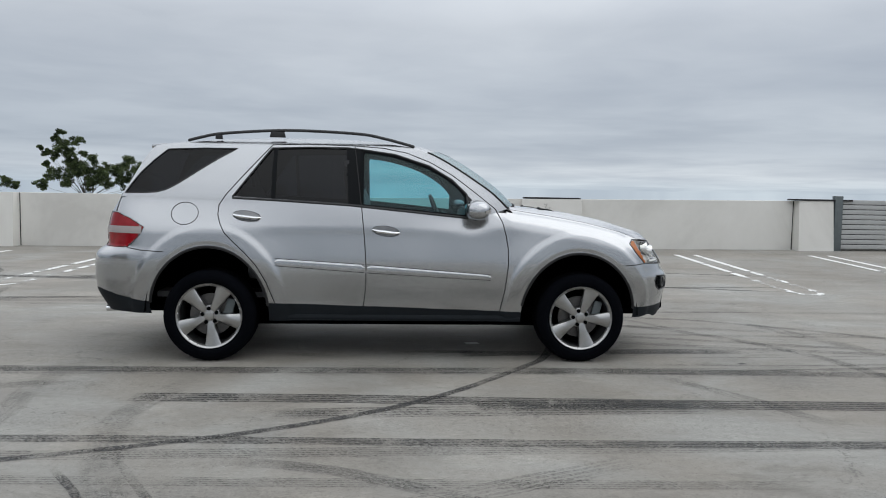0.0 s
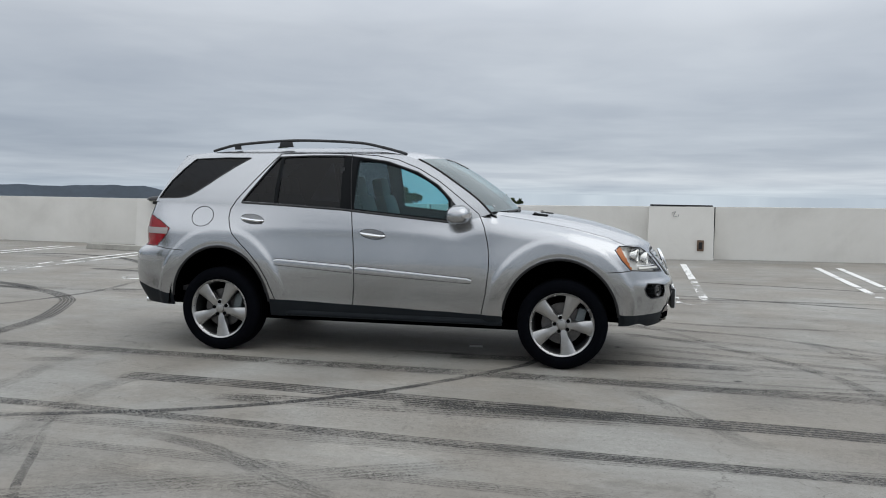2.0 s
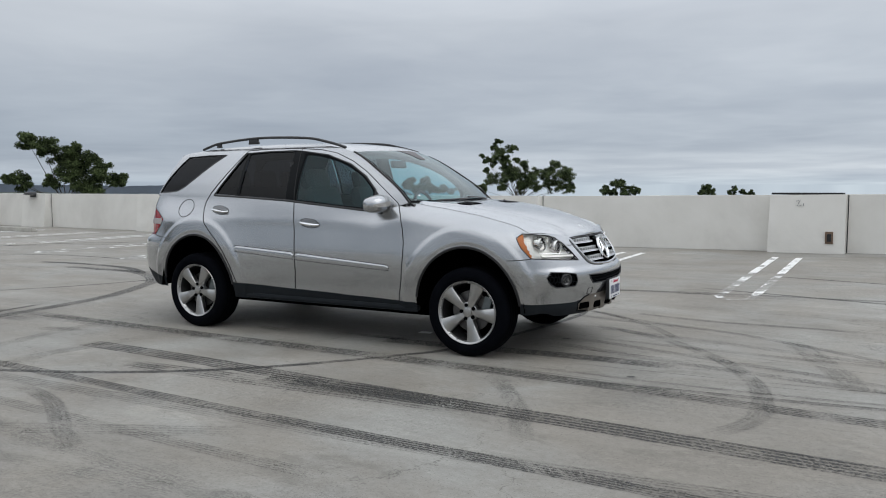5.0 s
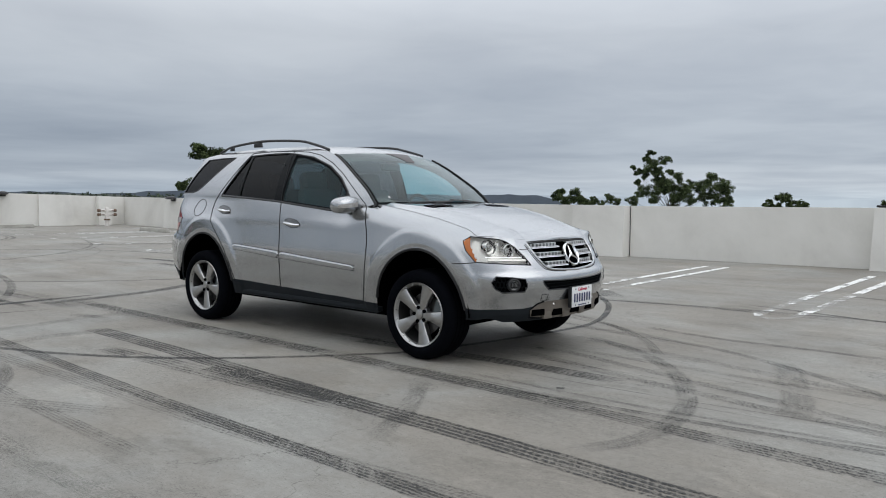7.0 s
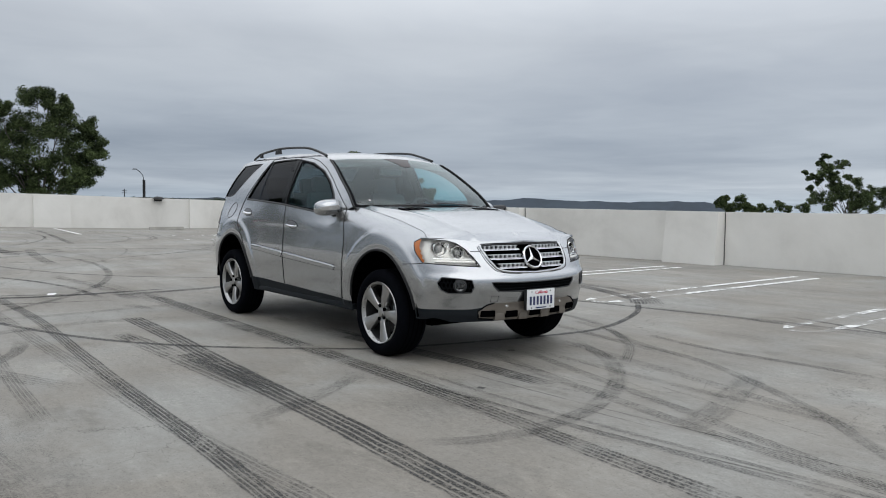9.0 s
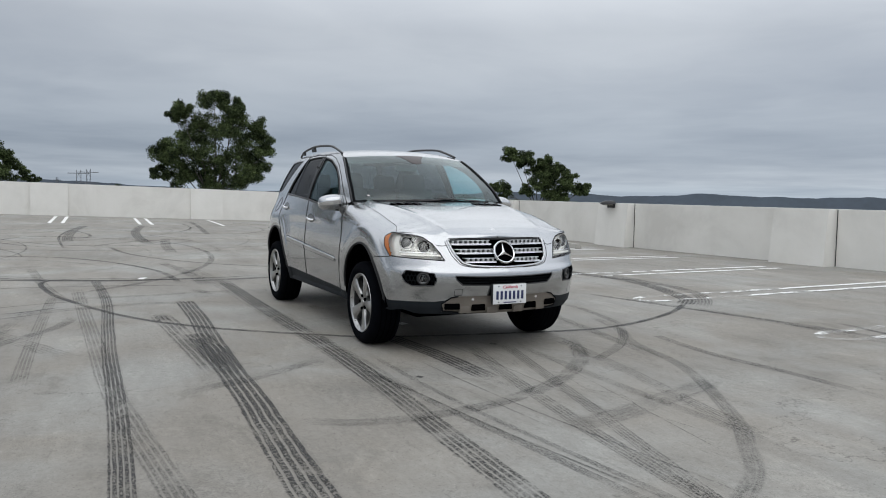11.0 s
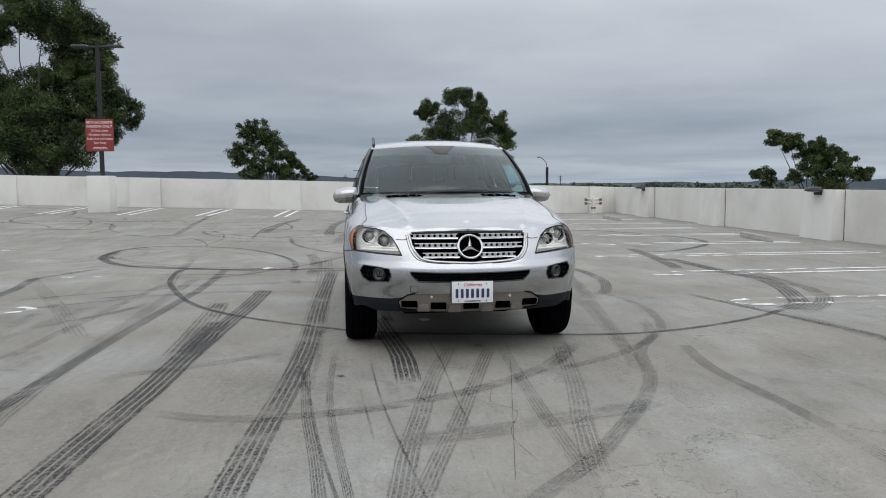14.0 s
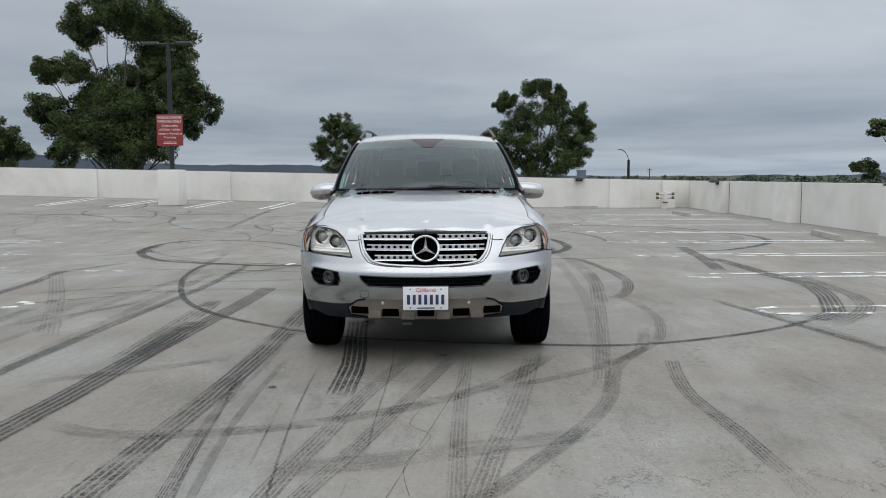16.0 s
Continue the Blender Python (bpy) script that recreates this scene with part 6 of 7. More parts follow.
def handle(x, z, sgn, parent):
    """A chrome pull handle over a nearly flush oval, darkened for a recess's shade."""
    bm = bmesh.new()
    tilt = -0.10
    n, m = 9, 16
    rows = []
    for i in range(n):
        r = i / (n - 1)
        rows.append([on_side(x + 0.108 * r * math.cos(a), z + tilt * 0.108 * r * math.cos(a) + 0.040 * r * math.sin(a), sgn, 0.001 - 0.018 * (1 - r ** 2)) for a in [2 * math.pi * k / m for k in range(m + 1)]])
    P, q = sheet([[(p[0], p[1] + sgn * 0.0185 * (1 - (i / (n - 1)) ** 2) * 0.98 + sgn * 0.001, p[2]) for p in row] for i, row in enumerate(rows)])
    ob = part("door_handle", mesh_of("door_handle", P, q if sgn < 0 else q[:, ::-1], HANDLE_CUP, True), HANDLE_CUP, parent, "silver door handle on an oval darkened like a recess")
    bm = bmesh.new()
    tube(bm, [on_side(x - 0.102, z + 0.010, sgn, 0.004), on_side(x - 0.07, z + 0.002, sgn, 0.030), on_side(x, z - 0.006, sgn, 0.038), on_side(x + 0.07, z - 0.014, sgn, 0.032), on_side(x + 0.105, z - 0.012, sgn, 0.004)], [0.008, 0.0125, 0.014, 0.0125, 0.008], 8)
    part("grip", bm, CHROME, ob)
    bm = bmesh.new()
    tube(bm, [on_side(x + 0.108 * math.cos(a), z + tilt * 0.108 * math.cos(a) + 0.040 * math.sin(a), sgn, 0.001) for a in [2 * math.pi * k / 20 for k in range(21)]], 0.0022, 5, caps=False)
    part("rim", bm, SEAM, ob)


for sgn in (-1, 1):
    seam(REAR_DOOR[:12], sgn, width=0.004)
    seam(REAR_DOOR[12:], sgn, width=0.004)
    seam(FRONT_DOOR[7:14], sgn, width=0.004)
    seam(FRONT_DOOR[13:] + [REAR_DOOR[-1], (-0.7, 1.706), REAR_DOOR[0]], sgn, width=0.0035)
    seam([(-1.30, 1.272), (-0.9, 1.256), (-0.39, 1.229), (0.1, 1.184), (0.545, 1.142)], sgn, "window_rubber", 0.010, SATIN_BLACK, 0.002)
    seam([(-1.30, 1.278), (-1.16, 1.468), (-1.015, 1.668), (-0.72, 1.680), (-0.425, 1.682), (-0.30, 1.670), (-0.034, 1.634), (0.237, 1.547), (0.419, 1.440), (0.538, 1.324), (0.545, 1.15)], sgn, "window_rubber", 0.007, SATIN_BLACK, 0.001)
    seam(QUARTER_PANE + QUARTER_PANE[:1], sgn, "window_rubber", 0.005, SATIN_BLACK, 0.0)
    seam([(-2.175, 1.29), (-2.20, 1.22), (-2.215, 1.15)], sgn)
    seam([(-1.66 + 0.105 * math.cos(a), 1.145 + 0.085 * math.sin(a)) for a in np.linspace(0, 2 * math.pi, 33)], sgn, "fuel_flap_seam", 0.003)
    seam([(-2.10, 0.874), (-1.98, 0.857), (-1.80, 0.850)], sgn)
    seam([(1.975, 0.797), (1.90, 0.789), (1.80, 0.782)], sgn)
    s_front = find_s(0.985, x=1.93)
    bm = bmesh.new()
    ss = np.linspace(find_s(0.98, y=0.72), find_s(1.2, x=0.86), 60)
    tube(bm, [tuple(shell(s, float(top_z(np.interp(s, PLAN_S, PLAN[:, 0]), np.interp(s, PLAN_S, PLAN[:, 1]))), sgn) + np.array((0, 0, -0.001))) for s in ss], 0.0026, 5, caps=False)
    part("bonnet_seam", bm, SEAM, CAR)
    seam_sz([spot("y", 0.450, 0.895), spot("y", 0.50, 0.885), spot("y", 0.575, 0.890)], sgn, "bonnet_seam", 0.003)
    seam_sz([(0.0, 0.945), spot("y", 0.3, 0.945), spot("y", 0.46, 0.940)], sgn, "bonnet_seam", 0.004)
    seam_sz(OUT["lamp"], sgn, "lamp_seam", 0.004, SEAM, close=True)
    seam_sz(OUT["tail"], sgn, "lamp_seam", 0.003, SEAM, close=True)
    for a, b in (("f_arch", 0.004), ("r_arch", 0.004)):
        seam_sz([p for p in OUT[a] if p[1] > 0.42], sgn, "arch_edge", 0.011, SEAM, out=-0.001)
    flank_strip(-0.955, -0.268, 0.781, 0.738, 0.056, 0.064, sgn, DOORS["rear_door", sgn])
    flank_strip(-0.242, 0.728, 0.736, 0.676, 0.064, 0.044, sgn, DOORS["front_door", sgn])
    handle(-1.180, 1.132, sgn, DOORS["rear_door", sgn])
    handle(-0.102, 1.030, sgn, DOORS["front_door", sgn])
    # pale band across the tail lamp
    rows = []
    for k in range(13):
        s = PLAN_S[-1] - 0.60 + (find_s(1.0, x=-1.985) - PLAN_S[-1] + 0.60) * k / 12
        row = []
        for zz in (0.984, 1.002, 1.020, 1.038):
            p, a, b = shell(s, zz), shell(s - 0.01, zz), shell(s + 0.01, zz)
            t = (b - a) / np.linalg.norm(b - a)
            row.append((p[0] + t[1] * 0.003, sgn * (p[1] - t[0] * 0.003), zz))
        rows.append(row)
    P, q = sheet(rows)
    part("pale_band", mesh_of("pale_band", P, q, CLEAR_BAND, True), CLEAR_BAND, WELDED["tail", sgn], "pale reversing lamp band")
    # roof rail: one long bar with feet at both ends and a post between
    rail = catmull([(-1.70, 0.548, 1.722), (-1.60, 0.562, 1.748), (-1.432, 0.580, 1.780), (-1.031, 0.606, 1.810), (-0.716, 0.622, 1.813), (-0.309, 0.630, 1.795), (-0.12, 0.634, 1.762), (0.02, 0.640, 1.728), (0.12, 0.648, 1.700)], 6)
    e = new("roof_rail")
    e.parent = CAR
    bm = bmesh.new()
    tube(bm, [(x, y * sgn, z) for x, y, z in rail], [0.010] + [0.0125] * (len(rail) - 2) + [0.010], 10)
    part("rail", bm, SATIN_BLACK, e)
    for px, py in ((-0.98, 0.606), (-1.45, 0.578)):
        bm = bmesh.new()
        box(bm, (px, py * sgn, 1.782 if px > -1.2 else 1.760), (0.13 if px > -1.2 else 0.06, 0.022, 0.050), bevel=0.006, taper=(0.8, 1))
        part("rail_post", bm, SATIN_BLACK, e)
    e["label"] = "black roof rail"
    # black strip down the screen pillar
    bm = bmesh.new()
    tube(bm, [(x + 0.012, sgn * (float(cabin_y(x, z)) - 0.008), z + 0.004) for x, z in A_LINE[:49]], 0.007, 6)
    part("screen_pillar_strip", bm, SATIN_BLACK, CAR, "black strip beside the windscreen")


MIRROR_LAMP = plain("clear_signal_lens", (0.40, 0.39, 0.37), 0.12, 0.4, 0.5, 70)


def wing_mirror(sgn):
    e = new("wing_mirror")
    e.parent = CAR
    e["label"] = "silver door mirror with a lamp strip"
    bm = bmesh.new()
    rows = []
    for i in range(15):
        t = math.pi * i / 14
        k = math.sin(t) ** 0.55
        rows.append([(0.612 + 0.098 * k * math.copysign(abs(math.cos(a)) ** 0.8, math.cos(a)), sgn * (0.918 - 0.128 * math.cos(t)), 1.208 + 0.076 * k * math.copysign(abs(math.sin(a)) ** 0.8, math.sin(a)) + 0.012 * math.cos(t)) for a in [2 * math.pi * j / 20 for j in range(21)]])
    P, q = sheet(rows)
    part("housing", mesh_of("housing", P, q if sgn > 0 else q[:, ::-1], PAINT, True), PAINT, e)
    bm = bmesh.new()
    box(bm, (0.540, 0.910 * sgn, 1.208), (0.02, 0.155, 0.092), bevel=0.009)
    part("mirror_glass", bm, CHROME, e, "mirror glass")
    rows = []
    for i in range(11):
        t = math.pi * (0.36 + 0.56 * i / 10)
        k = math.sin(t) ** 0.55
        rows.append([(0.617 + 0.1035 * k * math.cos(a) ** 0.8, sgn * (0.920 - 0.133 * math.cos(t)), 1.208 + 0.078 * k * math.copysign(abs(math.sin(a)) ** 0.8, math.sin(a)) + 0.012 * math.cos(t)) for a in np.linspace(-0.20, 0.16, 5)])
    P, q = sheet(rows)
    part("signal_strip", mesh_of("signal_strip", P, q if sgn > 0 else q[:, ::-1], MIRROR_LAMP, True), MIRROR_LAMP, e, "clear turn signal strip")
    bm = bmesh.new()
    tube(bm, [(0.60, 0.79 * sgn, 1.15), (0.60, 0.86 * sgn, 1.152), (0.605, 0.90 * sgn, 1.165)], [0.032, 0.028, 0.024], 10, 1.3)
    part("stalk", bm, SATIN_BLACK, e)
    bm = bmesh.new()
    pts = [(0.536, 1.148), (0.542, 1.318), (0.62, 1.245), (0.69, 1.175), (0.66, 1.145)]
    lo = [bm.verts.new((x, sgn * (float(cabin_y(x, z)) + 0.003), z)) for x, z in pts]
    bm.faces.new(lo)
    part("sail_panel", bm, SATIN_BLACK, e)


for sgn in (-1, 1):
    wing_mirror(sgn)


# ---- nose ----
def nose_point(y, z, out=0.0):
    s = find_s(z, y=abs(y)) if abs(y) > 0.004 else 0.0
    p, a, b = shell(s, z), shell(max(s - 0.01, 0), z), shell(s + 0.01, z)
    t = (b - a) / np.linalg.norm(b - a)
    return (p[0] + t[1] * out, math.copysign(p[1] - t[0] * out, y), z)


def nose_bar(bm, y0, y1, z, thick, deep, out, n=24):
    """A bar across the nose that follows its curve."""
    rows = []
    for k in range(n + 1):
        y = y0 + (y1 - y0) * k / n
        p = Vector(nose_point(y, z, 0))
        rows.append([p + Vector((out + a * deep, 0, b * thick)) for a, b in ((-1, -0.5), (0, -0.5), (0.12, 0), (0, 0.5), (-1, 0.5), (-1, -0.5))])
    P, q = sheet([[tuple(p) for p in r] for r in rows])
    vs = [bm.verts.new(p) for p in P]
    for f in q:
        bm.faces.new([vs[i] for i in f])


def grille_half(z):
    return float(np.interp(z, (0.716, 0.728, 0.748, 0.775, 0.82, 0.88, 0.93), (0.02, 0.25, 0.352, 0.388, 0.418, 0.438, 0.446)))


LOUVRE = plain("silver_louvre", (0.58, 0.59, 0.60), 0.30, 0.85, 0.1, 30)


def front_grille():
    e = new("grille")
    e.parent = CAR
    e["label"] = "silver slatted grille with dark openings"
    bm = bmesh.new()
    rows = []
    for k in range(23):
        z = 0.70 + 0.245 * k / 22
        rows.append([nose_point(y, z, -0.055) for y in np.linspace(-0.46, 0.46, 25)])
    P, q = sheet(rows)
    part("backing", mesh_of("backing", P, q, VOID, True), VOID, e, "black sheet painted as the shade behind the slats")
    for z in (0.911, 0.842, 0.773):
        h = grille_half(z - 0.02) - 0.006
        for dz, thick, out in ((0.0150, 0.0070, -0.004), (-0.0110, 0.0070, -0.002)):
            for side in (-1, 1):
                bm = bmesh.new()
                nose_bar(bm, 0.08 * side, h * side, z + dz, thick, 0.030, out)
                part("slat", bm, LOUVRE, e)
        for side in (-1, 1):
            bm = bmesh.new()
            nose_bar(bm, 0.085 * side, h * side, z - 0.0180, 0.0075, 0.030, 0.005)
            part("bright_bar", bm, CHROME, e)
        n = int(h / 0.043)
        for k in range(-n, n + 1):
            y = k * 0.043 + (0.0215 if k < 0 else -0.0215 if k > 0 else 0.0)
            if abs(y) < 0.08:
                continue
            bm = bmesh.new()
            p = nose_point(y, z, 0)
            box(bm, (p[0] - 0.020, y, z + 0.002), (0.031, 0.0215, 0.022), bevel=0.002)
            part("louvre", bm, LOUVRE, e)
    for sgn in (-1, 1):
        seam_sz(OUT["grille"][:3], sgn, "top_edge", 0.006, SEAM, e, label="black upper edge")
        seam_sz(OUT["grille"][2:], sgn, "surround", 0.011, PAINT, e, label="silver grille surround")
        seam_sz([(q0 + 0.024, q1 - 0.010) for q0, q1 in OUT["grille"][2:]][:-3], sgn, "surround_gap", 0.003, SEAM, e)
    # round badge: ring, dark disc, three arms
    c = Vector(nose_point(0.0, 0.834, 0.016))
    m = Matrix.Translation(c) @ pose(0, 0, 0, 0, -24, 0)
    badge = new("badge")
    badge.parent = e
    bm = bmesh.new()
    lathe(bm, [(0.080, -0.006), (0.084, 0.010), (0.092, 0.014), (0.099, 0.008), (0.100, -0.006)], 48, "z", m @ pose(0, 0, 0, 0, 90, 0))
    part("ring", bm, CHROME, badge)
    bm = bmesh.new()
    lathe(bm, [(0.0, 0.0), (0.082, 0.0)], 40, "z", m @ pose(-0.008, 0, 0, 0, 90, 0))
    part("disc", bm, VOID, badge)
    for a in (90, 210, 330):
        bm = bmesh.new()
        d, w = Vector((0, math.cos(radians(a)), math.sin(radians(a)))), Vector((0, -math.sin(radians(a)), math.cos(radians(a))))
        tip, hub = d * 0.086, 0.015
        base = [w * hub, w * -hub]
        top = bm.verts.new(m @ Vector((0.014, 0, 0)))
        vs = [bm.verts.new(m @ (p + Vector((0, 0, 0)))) for p in (base[0], tip, base[1])]
        bm.faces.new((top, vs[0], vs[1]))
        bm.faces.new((top, vs[1], vs[2]))
        part("arm", bm, CHROME, badge, smooth=False)
    bm = bmesh.new()
    tip = Vector((2.078, 0, 1.0145))
    lathe(bm, [(0.0, 0.003), (0.020, 0.002), (0.024, 0.0), (0.024, -0.010)], 24, "z", Matrix.Translation(tip) @ pose(0, 0, 0, 0, 27, 0))
    part("bonnet_emblem", bm, SILVER_TRIM, CAR)


front_grille()


def mesh_screen(parent, poly_y, z0, z1, name, label, sgn=1, both=False):
    """A recessed black honeycomb screen: backing and crossing bars."""
    y0, y1 = poly_y
    ys = np.linspace(y0, y1, 20)
    rows = [[nose_point(y, z, -0.04) for y in ys] for z in np.linspace(z0 - 0.02, z1 + 0.02, 6)]
    P, q = sheet(rows)
    ob = part(name, mesh_of(name, P, q, VOID, True), VOID, parent, label)
    bm = bmesh.new()
    n = int((y1 - y0) / 0.022)
    for k in range(n + 1):
        y = y0 + (y1 - y0) * k / n
        for d in (-1, 1):
            a, b = y - d * 0.022, y + d * 0.022
            if min(a, b) < min(y0, y1) or max(a, b) > max(y0, y1):
                continue
            tube(bm, [nose_point(a, z0, -0.016), nose_point(y, (z0 + z1) / 2, -0.012), nose_point(b, z1, -0.016)], 0.003, 4, caps=False)
    for z in (z0 + (z1 - z0) * 0.33, z0 + (z1 - z0) * 0.66):
        tube(bm, [nose_point(y, z, -0.012) for y in ys], 0.003, 4, caps=False)
    part("mesh", bm, FRIT, ob)
    return ob


for sgn in (-1, 1):
    seam_sz(OUT["fog"], sgn, "fog_lamp_edge", 0.0045, SATIN_BLACK, close=True)
    seam_sz(OUT["vent"], sgn, "lower_grille_edge", 0.005, SATIN_BLACK)
mesh_screen(CAR, (-0.455, 0.455), 0.572, 0.656, "lower_grille", "black honeycomb lower grille")
for sgn in (-1, 1):
    a, b = (0.595, 0.825) if sgn > 0 else (-0.825, -0.595)
    ob = mesh_screen(CAR, (a, b), 0.570, 0.696, "fog_lamp_bezel", "black honeycomb fog lamp recess")
    c = Vector(nose_point(0.692 * sgn, 0.630, -0.012))
    d = Vector(nose_point(0.692 * sgn, 0.630, 0.05)) - c
    turn = d.to_track_quat("Z", "Y").to_matrix().to_4x4()
    bm = bmesh.new()
    lathe(bm, [(0.050, -0.03), (0.052, 0.004), (0.042, 0.010), (0.036, 0.0)], 28, "z", Matrix.Translation(c) @ turn)
    part("lamp_ring", bm, SATIN_BLACK, ob)
    bm = bmesh.new()
    lathe(bm, [(0.0, -0.012), (0.02, -0.010), (0.036, 0.0)], 24, "z", Matrix.Translation(c) @ turn)
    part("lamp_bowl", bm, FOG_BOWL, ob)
    bm = bmesh.new()
    lathe(bm, [(0.0, 0.006), (0.022, 0.004), (0.036, 0.001)], 24, "z", Matrix.Translation(c) @ turn)
    part("lamp_lens", bm, LENS, ob).visible_shadow = False


def headlamp(sgn):
    v, f = PANELS["lamp", sgn]
    e = new("headlamp")
    e.parent = CAR
    e["label"] = "clear headlamp with two round projectors"
    ob = part("lens", mesh_of("lens", v, f, LENS, True), LENS, e, "clear lens")
    ob.visible_shadow = False
    part("housing", mesh_of("housing", [(a - 0.058, b - sgn * 0.026, c) for a, b, c in v], f, LAMP_SHELL, True), LAMP_SHELL, e, "pale silver lamp housing")
    for y, z, r in ((0.650, 0.878, 0.042), (0.772, 0.905, 0.047)):
        c = Vector(nose_point(y * sgn, z, -0.030 if y < 0.7 else -0.042))
        m = Matrix.Translation(c) @ pose(0, 0, 0, 0, 90, 12 * sgn)
        bm = bmesh.new()
        lathe(bm, [(r * 1.26, -0.03), (r * 1.26, 0.014), (r * 1.20, 0.022), (r * 1.12, 0.020), (r * 1.04, 0.006), (r * 0.98, -0.016), (r * 0.6, -0.024)], 32, "z", m)
        part("bezel", bm, REFLECTOR, e)
        bm = bmesh.new()
        lathe(bm, [(r * 1.03, 0.008), (r * 0.99, -0.006), (r * 0.84, -0.014)], 32, "z", m)
        part("bezel_ring", bm, GLOSS_BLACK, e)
        bm = bmesh.new()
        lathe(bm, [(r * 0.86, -0.016), (r * 0.7, -0.004), (r * 0.4, 0.006), (0.0, 0.009)], 28, "z", m)
        part("projector", bm, GLASS_BALL, e, "grey glass projector")
    bm = bmesh.new()
    tube(bm, [nose_point(y * sgn, 0.805 + 0.02 * (y - 0.53), -0.02) for y in np.linspace(0.54, 0.82, 12)], 0.013, 6)
    part("lower_trim", bm, LAMP_SHELL, e)
    bm = bmesh.new()
    tube(bm, [nose_point(y * sgn, 0.828 + 0.02 * (y - 0.53), -0.014) for y in np.linspace(0.56, 0.83, 12)], 0.004, 6)
    part("bright_edge", bm, CHROME, e)
    # fluted reflector blades behind the clear lens
    for y in np.linspace(0.585, 0.815, 9):
        bm = bmesh.new()
        tube(bm, [nose_point(y * sgn, 0.834 + 0.02 * (y - 0.53), -0.030), nose_point((y + 0.002) * sgn, 0.842 + 0.03 * (y - 0.53), -0.036)], 0.0032, 6)
        part("reflector_flute", bm, REFLECTOR, e)
    bm = bmesh.new()
    c = Vector(nose_point(0.712 * sgn, 0.935, -0.034))
    lathe(bm, [(0.020, -0.010), (0.021, 0.006), (0.017, 0.004), (0.010, -0.006), (0.0, -0.008)], 20, "z", Matrix.Translation(c) @ pose(0, 0, 0, 0, 90, 12 * sgn))
    part("side_lamp", bm, REFLECTOR, e)


LAMP_SHELL = plain("pale_lamp_housing", (0.80, 0.79, 0.75), 0.22, 0.30, 0.22, 26)
GLASS_BALL = plain("projector_glass", (0.26, 0.265, 0.26), 0.05, 0.5, 0.1, 20)
for sgn in (-1, 1):
    headlamp(sgn)


def plate():
    e = new("number_plate")
    e.parent = CAR
    e["label"] = "white number plate with dark blue marks on a black bracket"
    x = 2.379
    bm = bmesh.new()
    box(bm, (x - 0.016, 0, 0.505), (0.03, 0.318, 0.168), bevel=0.006)
    part("bracket", bm, SATIN_BLACK, e)
    bm = bmesh.new()
    box(bm, (x + 0.003, 0, 0.505), (0.006, 0.310, 0.160), bevel=0.002)
    part("plate", bm, PLATE_WHITE, e)
    for k in range(7):
        bm = bmesh.new()
        box(bm, (x + 0.0065, -0.117 + 0.039 * k, 0.496), (0.003, 0.021, 0.068), bevel=0.003)
        part("mark", bm, PLATE_BLUE, e)
    word = written("California", 0.036, PLATE_RED, e, "red script word", 0.28)
    word.matrix_basis = pose(x + 0.0066, 0.0, 0.550, 90, 0, 90)
    bm = bmesh.new()
    box(bm, (x + 0.0065, 0.0, 0.438), (0.003, 0.12, 0.008))
    part("blue_mark", bm, PLATE_BLUE, e)
    for y in (-0.105, 0.105):
        for z in (0.567, 0.440):
            bm = bmesh.new()
            lathe(bm, [(0.0, 0.004), (0.005, 0.003), (0.006, 0.0)], 10, "z", Matrix.Translation((x + 0.006, y, z)) @ pose(0, 0, 0, 0, 90, 0))
            part("screw", bm, GALV, e)


plate()
for sgn in (-1, 1):
    seam_sz(OUT["skid"][1:-1], sgn, "skid_plate_gap", 0.006, FRIT)
# blocks sit proud of the plate; the slots' shade is only their black
for k, y in enumerate((-0.46, -0.245, 0.0, 0.245, 0.46)):
    bm = bmesh.new()
    w, h = (0.118, 0.054) if abs(y) < 0.4 else (0.125, 0.050)
    z = 0.396 if abs(y) < 0.4 else 0.408
    p = nose_point(y, z, 0)
    ang = math.degrees(math.atan2(nose_point(y + 0.04, z)[0] - nose_point(y - 0.04, z)[0], 0.08))
    box(bm, (p[0] - 0.008, y, z), (0.035, w, h), pose(0, 0, 0, 0, 0, -ang), bevel=0.008)
    part("skid_plate_slot", bm, VOID, CAR, "black block painted as a shaded slot in the skid plate")
for y in (-0.355, -0.122, 0.122, 0.355):
    bm = bmesh.new()
    z = 0.388 if abs(y) < 0.3 else 0.394
    p = nose_point(y, z, 0)
    ang = math.degrees(math.atan2(nose_point(y + 0.04, z)[0] - nose_point(y - 0.04, z)[0], 0.08))
    box(bm, (p[0] - 0.013, y, z), (0.036, 0.104, 0.088), pose(0, 0, 0, 0, 0, -ang), bevel=0.012, taper=(0.9, 0.72))
    part("skid_plate_rib", bm, SKID, CAR, "raised rib of the skid plate")
for y in (-0.30, 0.30):
    bm = bmesh.new()
    p = nose_point(y, 0.462, 0.002)
    lathe(bm, [(0.0, 0.004), (0.011, 0.003), (0.014, -0.004)], 16, "z", Matrix.Translation(p) @ pose(0, 0, 0, 0, 90, 0))
    part("bolt", bm, CHROME, CAR)
bm = bmesh.new()
p = nose_point(-0.425, 0.525, 0.001)
pts = [nose_point(y, z, 0.001) for y, z in ((-0.455, 0.500), (-0.395, 0.500), (-0.395, 0.548), (-0.455, 0.548), (-0.455, 0.500))]
tube(bm, pts, 0.002, 4, caps=False)
part("tow_cover_seam", bm, SEAM, CAR)


